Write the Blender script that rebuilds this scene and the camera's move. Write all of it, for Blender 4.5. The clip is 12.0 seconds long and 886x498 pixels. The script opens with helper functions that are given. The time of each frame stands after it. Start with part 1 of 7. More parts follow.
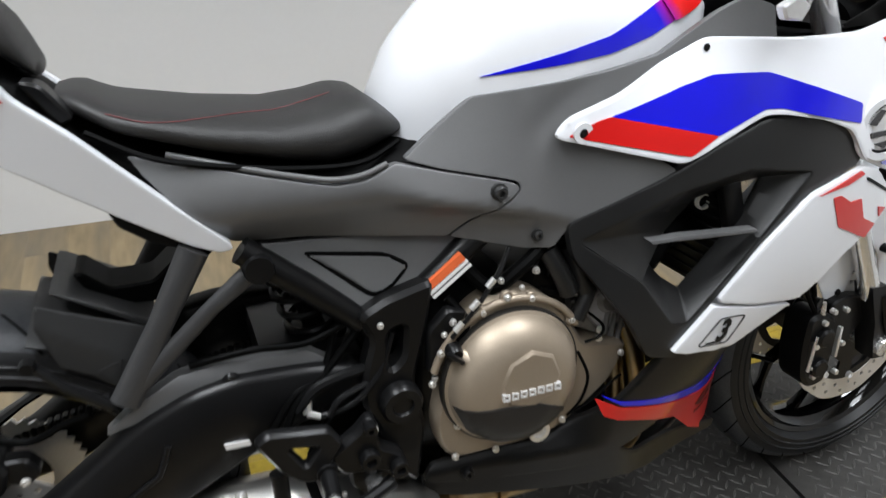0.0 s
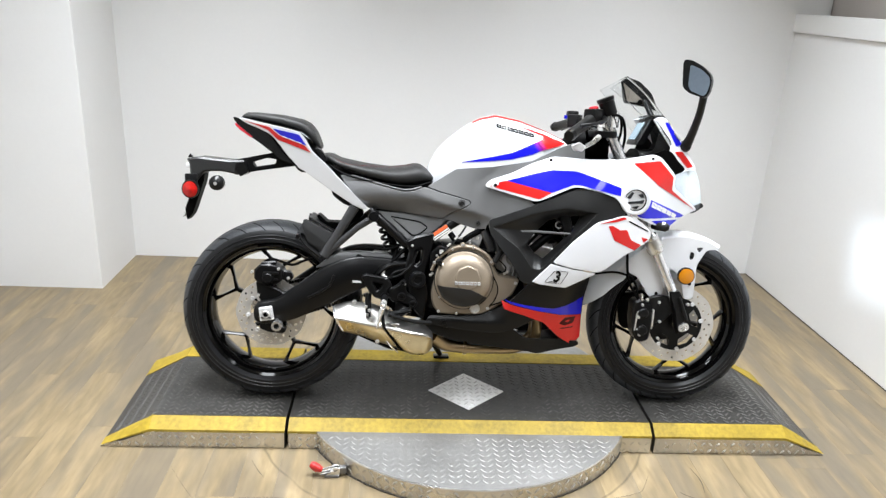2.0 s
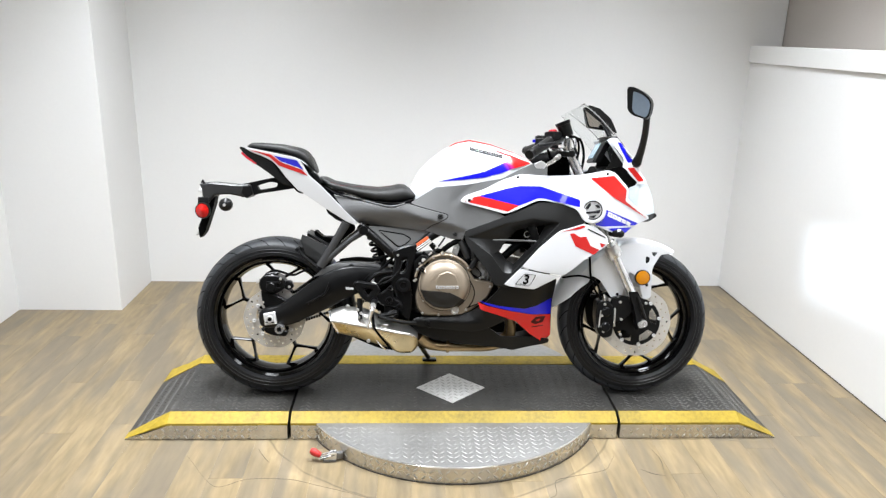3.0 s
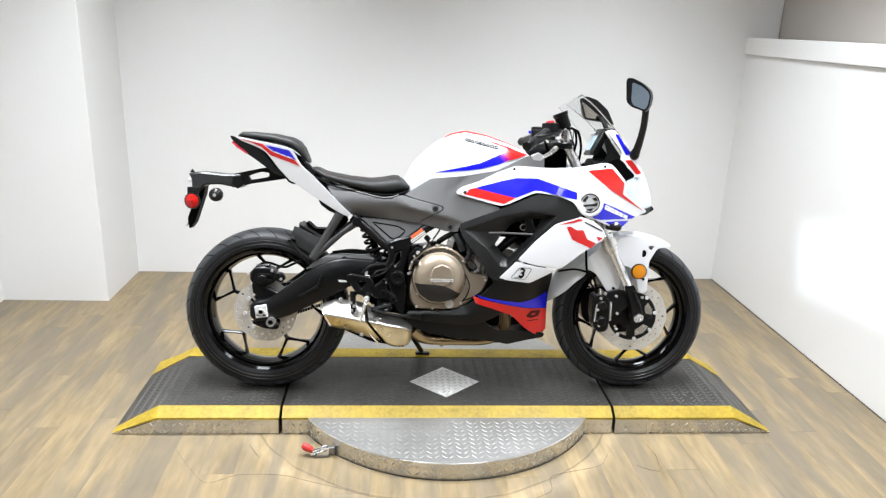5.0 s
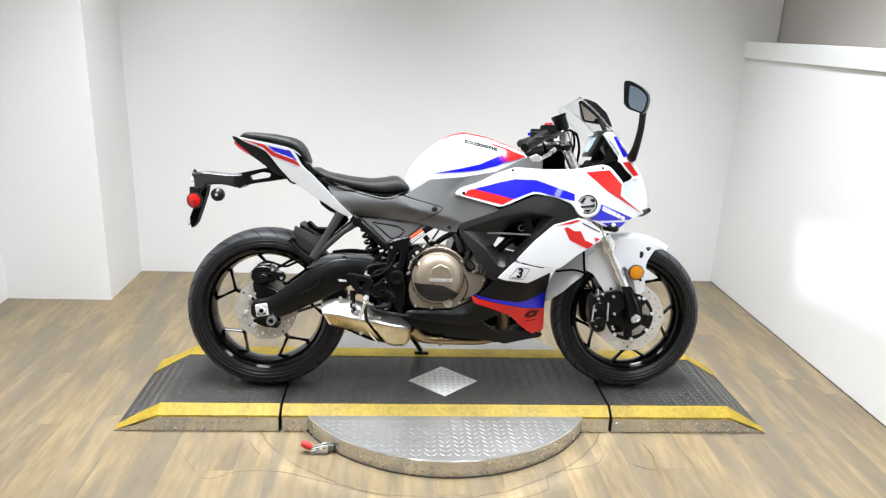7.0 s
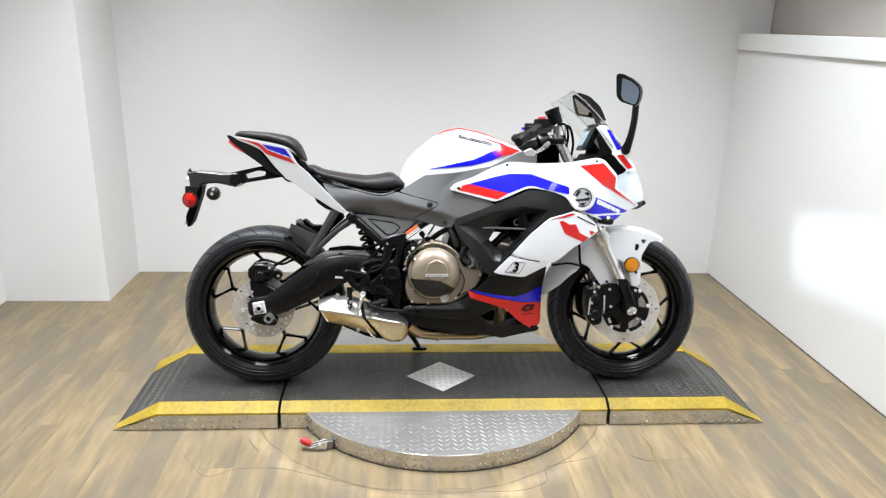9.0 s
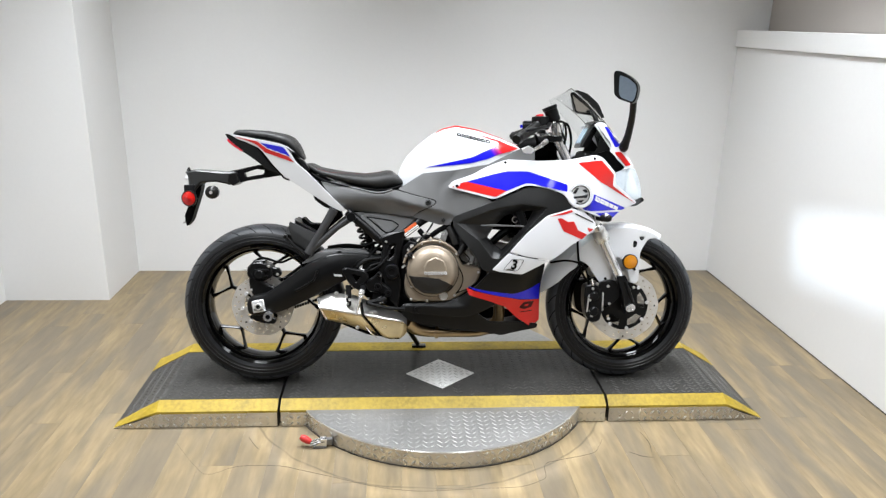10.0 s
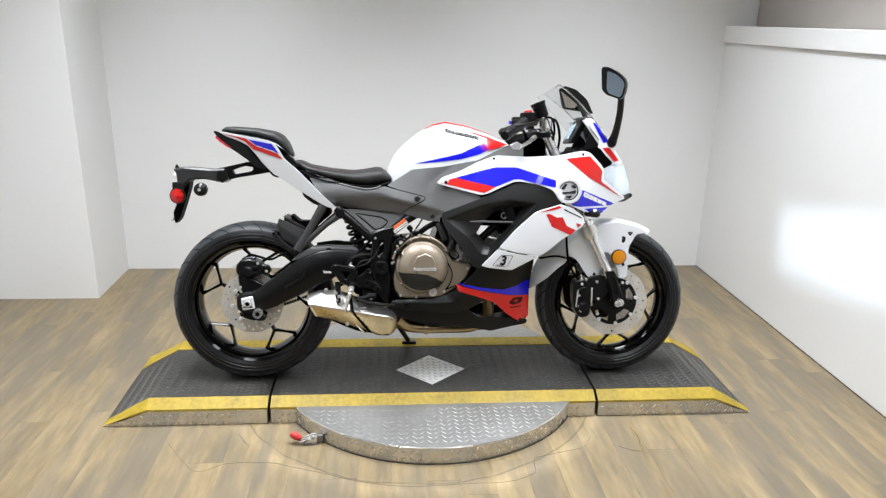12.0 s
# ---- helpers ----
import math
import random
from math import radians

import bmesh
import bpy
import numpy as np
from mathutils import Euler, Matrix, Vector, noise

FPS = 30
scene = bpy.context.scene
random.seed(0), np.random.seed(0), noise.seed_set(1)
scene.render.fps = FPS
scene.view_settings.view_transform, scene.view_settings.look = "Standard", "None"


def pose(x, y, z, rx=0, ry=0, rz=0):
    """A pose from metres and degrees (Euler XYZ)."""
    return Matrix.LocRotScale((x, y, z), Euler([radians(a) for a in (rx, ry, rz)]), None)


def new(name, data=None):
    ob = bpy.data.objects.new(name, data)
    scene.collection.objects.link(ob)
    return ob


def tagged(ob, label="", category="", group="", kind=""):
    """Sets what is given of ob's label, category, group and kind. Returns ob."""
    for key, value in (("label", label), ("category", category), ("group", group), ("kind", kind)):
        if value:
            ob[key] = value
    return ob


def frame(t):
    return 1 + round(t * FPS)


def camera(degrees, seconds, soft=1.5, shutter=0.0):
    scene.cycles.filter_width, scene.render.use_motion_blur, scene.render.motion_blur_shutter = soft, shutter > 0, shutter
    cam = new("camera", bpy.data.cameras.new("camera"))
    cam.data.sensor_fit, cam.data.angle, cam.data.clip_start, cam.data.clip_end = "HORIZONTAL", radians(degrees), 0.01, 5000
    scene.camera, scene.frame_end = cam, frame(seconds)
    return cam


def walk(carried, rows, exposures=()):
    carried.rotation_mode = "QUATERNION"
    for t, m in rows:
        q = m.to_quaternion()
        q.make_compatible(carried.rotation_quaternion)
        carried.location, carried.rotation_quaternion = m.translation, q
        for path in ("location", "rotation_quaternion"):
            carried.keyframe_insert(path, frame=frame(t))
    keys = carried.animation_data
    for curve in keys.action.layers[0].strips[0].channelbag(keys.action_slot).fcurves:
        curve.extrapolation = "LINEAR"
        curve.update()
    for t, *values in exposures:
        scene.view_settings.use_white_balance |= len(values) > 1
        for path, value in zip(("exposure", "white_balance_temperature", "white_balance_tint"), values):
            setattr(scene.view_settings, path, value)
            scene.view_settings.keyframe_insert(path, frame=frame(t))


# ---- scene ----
cam = camera(63.3, 12.0, soft=1.3, shutter=0.2)
PATH = [
    (0, 0.044, -0.036, 1.204, -21.74, -32.27, -3.13),
    (0.2, 0.085, -0.198, 1.235, -16.77, -32.51, -1.03),
    (0.5, 0.117, -0.442, 1.262, -11.86, -28.82, -1.11),
    (0.8, 0.142, -0.708, 1.314, -9.13, -28.11, -2.13),
    (1, 0.140, -0.905, 1.317, -8.88, -24.80, -0.74),
    (1.2, 0.157, -1.064, 1.370, -8.80, -23.97, -0.83),
    (1.5, 0.141, -1.275, 1.426, -6.80, -20.13, -0.94),
    (1.7, 0.190, -1.421, 1.428, -4.31, -18.84, -1.06),
    (2, 0.195, -1.603, 1.456, -2.97, -19.80, -2.99),
    (2.2, 0.254, -1.716, 1.454, -1.40, -17.61, -1.90),
    (2.5, 0.218, -1.866, 1.459, -3.78, -16.94, -1.22),
    (2.7, 0.251, -1.939, 1.462, -2.90, -16.74, -1.61),
    (4.3, 0.294, -1.910, 1.452, -2.86, -17.16, -1.34),
    (4.5, 0.243, -1.897, 1.464, -3.65, -17.40, -2.03),
    (5, 0.250, -1.894, 1.459, -3.61, -17.56, -2.12),
    (5.5, 0.248, -1.903, 1.460, -3.37, -17.43, -2.08),
    (6, 0.248, -1.910, 1.462, -3.64, -17.22, -2.14),
    (6.5, 0.256, -1.918, 1.461, -3.61, -17.15, -2.16),
    (7, 0.262, -1.924, 1.458, -3.33, -17.34, -2.30),
    (9, 0.273, -1.935, 1.453, -3.68, -17.52, -1.47),
    (9.5, 0.275, -1.940, 1.453, -3.68, -17.59, -1.51),
    (10, 0.279, -1.942, 1.452, -3.72, -17.64, -1.26),
    (10.5, 0.291, -1.946, 1.450, -3.76, -17.78, -0.79),
    (11, 0.294, -1.949, 1.453, -4.24, -17.91, -1.33),
    (11.5, 0.291, -1.952, 1.453, -4.27, -17.67, -1.11),
    (12, 0.291, -1.948, 1.452, -4.37, -17.89, -1.17),
]
EXPOSURE = [(0, -1.0), (0.5, -0.87), (1, -0.56), (1.5, -0.36), (2, -0.26), (2.5, -0.18), (4.5, -0.14), (5.5, -0.15), (7, -0.18), (9, -0.32), (12, -0.45)]
walk(cam, [(t, pose(x, y, z, 90 + pitch, roll, yaw)) for t, x, y, z, yaw, pitch, roll in PATH], EXPOSURE)

# ---- light: ceiling panels, a dim indoor surround ----
world = bpy.data.worlds.new("world")
scene.world = world
world.use_nodes = True
world.node_tree.nodes["Background"].inputs[0].default_value = (0.5, 0.52, 0.55, 1)
world.node_tree.nodes["Background"].inputs[1].default_value = 0.05


def area_lamp(name, x, y, z, sx, sy, watts, spread, colour=(0.912, 0.952, 1.0)):
    data = bpy.data.lights.new(name, "AREA")
    data.shape, data.size, data.size_y, data.energy, data.color = "RECTANGLE", sx, sy, watts, colour
    data.spread = radians(spread)
    ob = new(name, data)
    ob.matrix_world = pose(x, y, z)
    return ob


CEILING_LIGHTS = [(-0.55, 0.75, 53, 95), (1.25, 0.75, 53, 95), (-0.65, -0.40, 37, 122), (1.35, -0.40, 37, 122), (-0.65, -2.3, 30, 125), (1.35, -2.3, 30, 125)]
for lx, ly, lw, ls in CEILING_LIGHTS:
    area_lamp("ceiling_lamp", lx, ly, 2.93, 0.56, 1.16, lw, ls)

# ---- materials ----


def mat(name, colour, rough=0.5, metal=0.0, coat=0.0, grain=(120, 0.1), stain=(4, 0.12), bump=(300, 0.0), emit=0.0, clear=0.0, vary=0.0, stretch=(1, 1, 1), spec=0.5):
    m = bpy.data.materials.new(name)
    m.use_nodes = True
    nt = m.node_tree
    n, l = nt.nodes, nt.links
    b = n["Principled BSDF"]
    b.inputs["Metallic"].default_value = metal
    b.inputs["Coat Weight"].default_value = coat
    b.inputs["Coat Roughness"].default_value = 0.06
    b.inputs["Transmission Weight"].default_value = clear
    b.inputs["Specular IOR Level"].default_value = spec
    tc = n.new("ShaderNodeTexCoord")
    mp = n.new("ShaderNodeMapping")
    mp.inputs["Scale"].default_value = stretch
    l.new(tc.outputs["Object"], mp.inputs["Vector"])
    src = mp.outputs["Vector"]
    info = n.new("ShaderNodeObjectInfo")
    if vary:
        add = n.new("ShaderNodeVectorMath")
        add.operation = "ADD"
        mul = n.new("ShaderNodeMath")
        mul.operation, mul.inputs[1].default_value = "MULTIPLY", 37.0
        l.new(info.outputs["Random"], mul.inputs[0])
        l.new(src, add.inputs[0])
        l.new(mul.outputs[0], add.inputs[1])
        src = add.outputs[0]

    def noise_tex(scale, detail):
        t = n.new("ShaderNodeTexNoise")
        t.inputs["Scale"].default_value, t.inputs["Detail"].default_value = scale, detail
        l.new(src, t.inputs["Vector"])
        return t.outputs["Fac"]

    def math_node(op, a, c):
        t = n.new("ShaderNodeMath")
        t.operation = op
        for i, q in enumerate((a, c)):
            if isinstance(q, (int, float)):
                t.inputs[i].default_value = q
            else:
                l.new(q, t.inputs[i])
        return t.outputs[0]

    fine, broad = noise_tex(grain[0], 3.0), noise_tex(stain[0], 4.0)
    k = math_node("ADD", math_node("MULTIPLY", math_node("SUBTRACT", fine, 0.5), 2 * grain[1]), math_node("MULTIPLY", math_node("SUBTRACT", broad, 0.5), 2 * stain[1]))
    if vary:
        k = math_node("ADD", k, math_node("MULTIPLY", math_node("SUBTRACT", info.outputs["Random"], 0.5), vary))
    k = math_node("ADD", k, 1.0)
    sc = n.new("ShaderNodeVectorMath")
    sc.operation = "SCALE"
    sc.inputs[0].default_value = colour
    l.new(k, sc.inputs["Scale"])
    l.new(sc.outputs[0], b.inputs["Base Color"])
    l.new(math_node("ADD", math_node("MULTIPLY", math_node("SUBTRACT", broad, 0.5), 0.25 * rough + 0.02), rough), b.inputs["Roughness"])
    if bump[1]:
        bp = n.new("ShaderNodeBump")
        bp.inputs["Strength"].default_value, bp.inputs["Distance"].default_value = bump[1], 0.002
        l.new(noise_tex(bump[0], 2.0), bp.inputs["Height"])
        l.new(bp.outputs[0], b.inputs["Normal"])
    if emit:
        b.inputs["Emission Color"].default_value = (*colour, 1)
        b.inputs["Emission Strength"].default_value = emit
    return m


WALL = mat("white_wall_paint", (0.79, 0.79, 0.785), 0.55, grain=(60, 0.015), stain=(1.2, 0.03), bump=(220, 0.12))
UPPER_WALL = mat("beige_wall_paint", (0.49, 0.45, 0.415), 0.6, grain=(60, 0.02), stain=(1.2, 0.05), bump=(220, 0.12))
DARK_WALL = mat("dark_grey_wall_paint", (0.09, 0.10, 0.115), 0.6, grain=(60, 0.02), stain=(1.2, 0.1))
CEIL = mat("ceiling_tile", (0.5, 0.5, 0.5), 0.8, grain=(200, 0.05), bump=(200, 0.3))
GAP = mat("dark_gap", (0.04, 0.035, 0.03), 0.8)
SCUFF = mat("dirt_in_vinyl_crease", (0.075, 0.058, 0.038), 0.7, grain=(40, 0.4))
FAIRING_WHITE = mat("gloss_white_plastic", (0.70, 0.71, 0.735), 0.32, coat=0.6, grain=(300, 0.01), stain=(6, 0.02), spec=0.3)
FAIRING_BLUE = mat("gloss_blue_decal", (0.005, 0.005, 0.52), 0.3, coat=0.9, grain=(300, 0.02), stain=(6, 0.05), spec=0.25)
FAIRING_RED = mat("gloss_red_decal", (0.52, 0.009, 0.008), 0.32, coat=0.7, grain=(300, 0.02), stain=(6, 0.05), spec=0.25)
MATTE_GREY = mat("matte_grey_plastic", (0.088, 0.088, 0.0885), 0.37, grain=(500, 0.08), stain=(8, 0.12), bump=(900, 0.08), spec=0.6)
STRUT_GREY = mat("grey_cast_strut", (0.040, 0.040, 0.041), 0.36, metal=0.2, grain=(400, 0.1), stain=(9, 0.15), bump=(700, 0.1), spec=0.45)
HUGGER_GREY = mat("dark_moulded_plastic", (0.022, 0.022, 0.022), 0.36, grain=(400, 0.1), stain=(9, 0.15), bump=(800, 0.1), spec=0.35)
VENT_BLACK = mat("satin_black_plastic", (0.0105, 0.0105, 0.0105), 0.34, grain=(400, 0.15), stain=(9, 0.2), bump=(800, 0.08), spec=0.36)
BLACK_PLASTIC = mat("black_plastic", (0.0058, 0.0057, 0.0056), 0.32, grain=(400, 0.15), stain=(9, 0.2), bump=(800, 0.08), spec=0.24)
# near-black for rubber and plastic, and for inner parts darkened like shaded recesses
DEEP_BLACK = mat("black_parts_and_inner_shade", (0.0012, 0.0012, 0.0012), 0.5, grain=(200, 0.2), stain=(12, 0.2), spec=0.05)
FRAME_BLACK = mat("satin_black_steel", (0.0042, 0.0042, 0.0044), 0.30, grain=(300, 0.1), stain=(10, 0.2), bump=(500, 0.10), spec=0.22)
VINYL = mat("black_seat_vinyl", (0.019, 0.0185, 0.018), 0.46, grain=(350, 0.15), stain=(9, 0.15), bump=(650, 0.35), spec=0.32)
RUBBER = mat("tyre_tread_rubber", (0.030, 0.0318, 0.035), 0.44, grain=(140, 0.35), stain=(16, 0.45), bump=(420, 0.35), spec=0.3)
SIDEWALL = mat("tyre_sidewall_rubber", (0.0095, 0.0095, 0.010), 0.40, grain=(250, 0.15), stain=(20, 0.3), spec=0.22)
GROOVE = mat("tread_groove", (0.001, 0.001, 0.001), 0.8, spec=0.05)
RIM_BLACK = mat("gloss_black_rim", (0.0012, 0.0012, 0.0012), 0.1, coat=0.5, spec=0.15)
STEEL = mat("brushed_steel", (0.72, 0.71, 0.69), 0.28, metal=0.75, grain=(400, 0.12), stain=(14, 0.12), bump=(600, 0.08))
DISC = mat("brake_disc_steel", (0.60, 0.575, 0.54), 0.38, metal=0.6, grain=(500, 0.1), stain=(20, 0.15))
FORK_METAL = mat("polished_fork_metal", (0.78, 0.78, 0.785), 0.22, metal=0.8, grain=(300, 0.04), stain=(14, 0.08))
CHROME = mat("chrome", (0.85, 0.84, 0.83), 0.14, metal=0.9, grain=(300, 0.03), stain=(20, 0.06))
SILVER = mat("silver_paint", (0.74, 0.74, 0.745), 0.28, metal=0.35, coat=0.2)
BRONZE = mat("bronze_engine_paint", (0.290, 0.238, 0.180), 0.42, metal=0.5, grain=(500, 0.08), stain=(16, 0.12), bump=(900, 0.15), spec=0.4)
BRONZE_DARK = mat("dark_bronze_insert", (0.018, 0.0165, 0.015), 0.42, grain=(300, 0.15), stain=(20, 0.2), spec=0.2)
MUFFLER = mat("muffler_steel", (0.50, 0.488, 0.462), 0.30, metal=0.95, grain=(350, 0.08), stain=(12, 0.15))
# gold tint paints the warm floor and yellow strip mirrored in the silencer
MUFFLER_REFLECTION = mat("gold_reflection_steel", (0.46, 0.365, 0.21), 0.28, metal=0.95, grain=(350, 0.08), stain=(14, 0.25))
HEADER_PIPE = mat("heat_tinted_pipe", (0.34, 0.25, 0.14), 0.3, metal=1.0, grain=(200, 0.1), stain=(25, 0.25))
ORANGE = mat("orange_label", (0.75, 0.14, 0.04), 0.5)
LABEL_WHITE = mat("white_print", (0.78, 0.78, 0.77), 0.4)
INK = mat("black_print", (0.006, 0.006, 0.006), 0.5, spec=0.1)
HEAD_GREY = mat("cast_grey_metal", (0.16, 0.158, 0.155), 0.36, metal=0.5, grain=(300, 0.15), stain=(20, 0.2), bump=(500, 0.15))
GREY_PRINT = mat("grey_print", (0.3, 0.3, 0.31), 0.4)
RED_LENS = mat("red_reflector", (0.42, 0.008, 0.006), 0.12, coat=0.3, grain=(600, 0.35), stain=(90, 0.7), spec=0.35)
AMBER_LENS = mat("amber_reflector", (0.52, 0.19, 0.004), 0.25, coat=0.4, grain=(600, 0.3))
TAIL_GLOW = mat("lit_tail_lamp", (0.62, 0.015, 0.04), 0.3, emit=0.08)
SMOKE_LENS = mat("smoked_tail_lens", (0.004, 0.0045, 0.005), 0.12, coat=0.1, spec=0.2)
LAMP_GLOW = mat("lit_headlamp", (0.9, 0.95, 1.0), 0.3, emit=1.5)
LENS = mat("headlamp_lens", (0.78, 0.84, 0.88), 0.08, coat=0.8, clear=0.55)
SCREEN = mat("dash_display", (0.22, 0.29, 0.34), 0.25, emit=0.11, spec=0.2)
# mirror tints carry painted reflections: pale wall on one, dark room on the other
MIRROR_WALL_REFLECTION = mat("mirror_glass_wall_reflection_tint", (0.62, 0.60, 0.57), 0.03, metal=1.0)
MIRROR_ROOM_REFLECTION = mat("mirror_glass", (0.30, 0.37, 0.46), 0.03, metal=1.0)
WINDSCREEN = mat("clear_windscreen", (0.90, 0.91, 0.91), 0.02, clear=1.0, grain=(50, 0.0), stain=(5, 0.0))
RED_PLASTIC = mat("red_switch_plastic", (0.5, 0.02, 0.03), 0.35)
PLATE_DARK = mat("worn_black_tread_paint", (0.034, 0.0325, 0.0300), 0.40, metal=0.1, grain=(60, 0.5), stain=(3.5, 0.9), bump=(300, 0.2), spec=0.3)
PLATE_LUG = mat("worn_black_tread_lug", (0.074, 0.071, 0.066), 0.48, metal=0.2, grain=(60, 0.4), stain=(4, 1.1), spec=0.3)
PLATE_STEEL = mat("worn_tread_plate_aluminium", (0.29, 0.285, 0.276), 0.42, metal=0.7, grain=(60, 0.2), stain=(5, 0.3), bump=(200, 0.15))
SKIRT_STEEL = mat("smooth_skirt_aluminium", (0.60, 0.585, 0.555), 0.27, metal=0.95, grain=(60, 0.08), stain=(6, 0.15), bump=(200, 0.06))
PLATE_STEEL_LUG = mat("polished_tread_lug", (0.52, 0.51, 0.49), 0.34, metal=0.85, grain=(60, 0.1), stain=(5, 0.25))
PLATE_TOP_LUG = mat("dull_tread_lug", (0.30, 0.295, 0.285), 0.52, metal=0.5, grain=(60, 0.15), stain=(5, 0.4))
PLATE_HATCH = mat("bright_hatch_aluminium", (0.70, 0.695, 0.68), 0.5, metal=0.25, grain=(60, 0.15), stain=(9, 0.25), bump=(200, 0.15))
YELLOW = mat("worn_yellow_paint", (0.285, 0.200, 0.020), 0.5, grain=(70, 0.45), stain=(9, 0.5), bump=(120, 0.2), spec=0.25)
DARK_RED_PRINT = mat("dark_red_print", (0.055, 0.004, 0.004), 0.4, spec=0.2)
RED_GRIP = mat("red_vinyl_grip", (0.42, 0.02, 0.018), 0.45)
CLEARLENS = mat("clear_plate_lamp", (0.8, 0.8, 0.8), 0.1, coat=0.5)
BADGE_DARK = mat("smoked_badge", (0.03, 0.03, 0.033), 0.15, coat=0.6, stain=(60, 0.9))

SCREEN_NODES = WINDSCREEN.node_tree
SCREEN_NODES.nodes["Principled BSDF"].inputs["IOR"].default_value = 1.05


def plank_material():
    m = mat("grey_oak_vinyl", (0.212, 0.161, 0.091), 0.38, grain=(16, 0.48), stain=(3.6, 0.48), bump=(60, 0.12), vary=0.06, stretch=(2.8, 0.48, 1), spec=0.3)
    nt = m.node_tree
    n, l = nt.nodes, nt.links
    b = n["Principled BSDF"]
    # worn ring scraped by the turning platform
    geo = n.new("ShaderNodeNewGeometry")
    sep = n.new("ShaderNodeVectorMath")
    sep.operation = "DISTANCE"
    flat = n.new("ShaderNodeVectorMath")
    flat.operation, flat.inputs[1].default_value = "MULTIPLY", (1, 1, 0)
    l.new(geo.outputs["Position"], flat.inputs[0])
    l.new(flat.outputs[0], sep.inputs[0])
    sep.inputs[1].default_value = (0.42, 0.755, 0)
    wob = n.new("ShaderNodeTexNoise")
    wob.inputs["Scale"].default_value = 4.5
    l.new(geo.outputs["Position"], wob.inputs["Vector"])

    def mth(op, a, c=0.0):
        t = n.new("ShaderNodeMath")
        t.operation = op
        for i, q in enumerate((a, c)):
            if isinstance(q, (int, float)):
                t.inputs[i].default_value = q
            else:
                l.new(q, t.inputs[i])
        return t.outputs[0]

    d = mth("ADD", sep.outputs["Value"], mth("MULTIPLY", wob.outputs["Fac"], 0.05))
    ring2 = mth("MAXIMUM", mth("SUBTRACT", 1.0, mth("MULTIPLY", mth("ABSOLUTE", mth("SUBTRACT", d, 0.768)), 20.0)), 0.0)
    ring3 = mth("MAXIMUM", mth("SUBTRACT", 1.0, mth("MULTIPLY", mth("ABSOLUTE", mth("SUBTRACT", d, 0.735)), 160.0)), 0.0)
    brk = n.new("ShaderNodeTexNoise")
    brk.inputs["Scale"].default_value = 6.0
    l.new(geo.outputs["Position"], brk.inputs["Vector"])
    part_fac = n.new("ShaderNodeMapRange")
    part_fac.inputs["From Min"].default_value, part_fac.inputs["From Max"].default_value = 0.34, 0.52
    l.new(brk.outputs["Fac"], part_fac.inputs["Value"])
    k = mth("SUBTRACT", 1.0, mth("MULTIPLY", mth("SUBTRACT", mth("MULTIPLY", ring3, 0.55), mth("MULTIPLY", ring2, 0.42)), part_fac.outputs[0]))
    old = b.inputs["Base Color"].links[0].from_socket
    # grey-brown heartwood patches
    tint = n.new("ShaderNodeMix")
    tint.data_type = "RGBA"
    hue = n.new("ShaderNodeTexNoise")
    hue.inputs["Scale"].default_value = 3.2
    hue.inputs["Detail"].default_value = 3.0
    l.new(n["Vector Math"].outputs[0], hue.inputs["Vector"])
    soft = n.new("ShaderNodeMapRange")
    soft.inputs["From Min"].default_value, soft.inputs["From Max"].default_value = 0.40, 0.62
    l.new(hue.outputs["Fac"], soft.inputs["Value"])
    l.new(mth("MULTIPLY", soft.outputs[0], 0.7), tint.inputs["Factor"])
    l.new(old, tint.inputs[6])
    tint.inputs[7].default_value = (0.122, 0.105, 0.082, 1)
    sc = n.new("ShaderNodeVectorMath")
    sc.operation = "SCALE"
    l.new(tint.outputs[2], sc.inputs[0])
    l.new(k, sc.inputs["Scale"])
    l.new(sc.outputs[0], b.inputs["Base Color"])
    return m


PLANK = plank_material()


def fade_material():
    """Decal print that runs from blue to red along the tank."""
    m = mat("blue_to_red_decal", (0.5, 0.5, 0.5), 0.3, coat=0.7, spec=0.25)
    n, l = m.node_tree.nodes, m.node_tree.links
    dot = n.new("ShaderNodeVectorMath")
    dot.operation, dot.inputs[1].default_value = "DOT_PRODUCT", (0.79, 0, 0.61)
    l.new(n["Texture Coordinate"].outputs["Object"], dot.inputs[0])
    ramp = n.new("ShaderNodeMapRange")
    ramp.inputs["From Min"].default_value, ramp.inputs["From Max"].default_value = 1.222, 1.256
    l.new(dot.outputs["Value"], ramp.inputs["Value"])
    mix = n.new("ShaderNodeMix")
    mix.data_type = "RGBA"
    mix.inputs[6].default_value, mix.inputs[7].default_value = (0.005, 0.005, 0.52, 1), (0.56, 0.009, 0.008, 1)
    l.new(ramp.outputs[0], mix.inputs["Factor"])
    l.new(mix.outputs[2], n["Principled BSDF"].inputs["Base Color"])
    return m


BLUE_TO_RED = fade_material()

# ---- builders ----


SURFACE = []


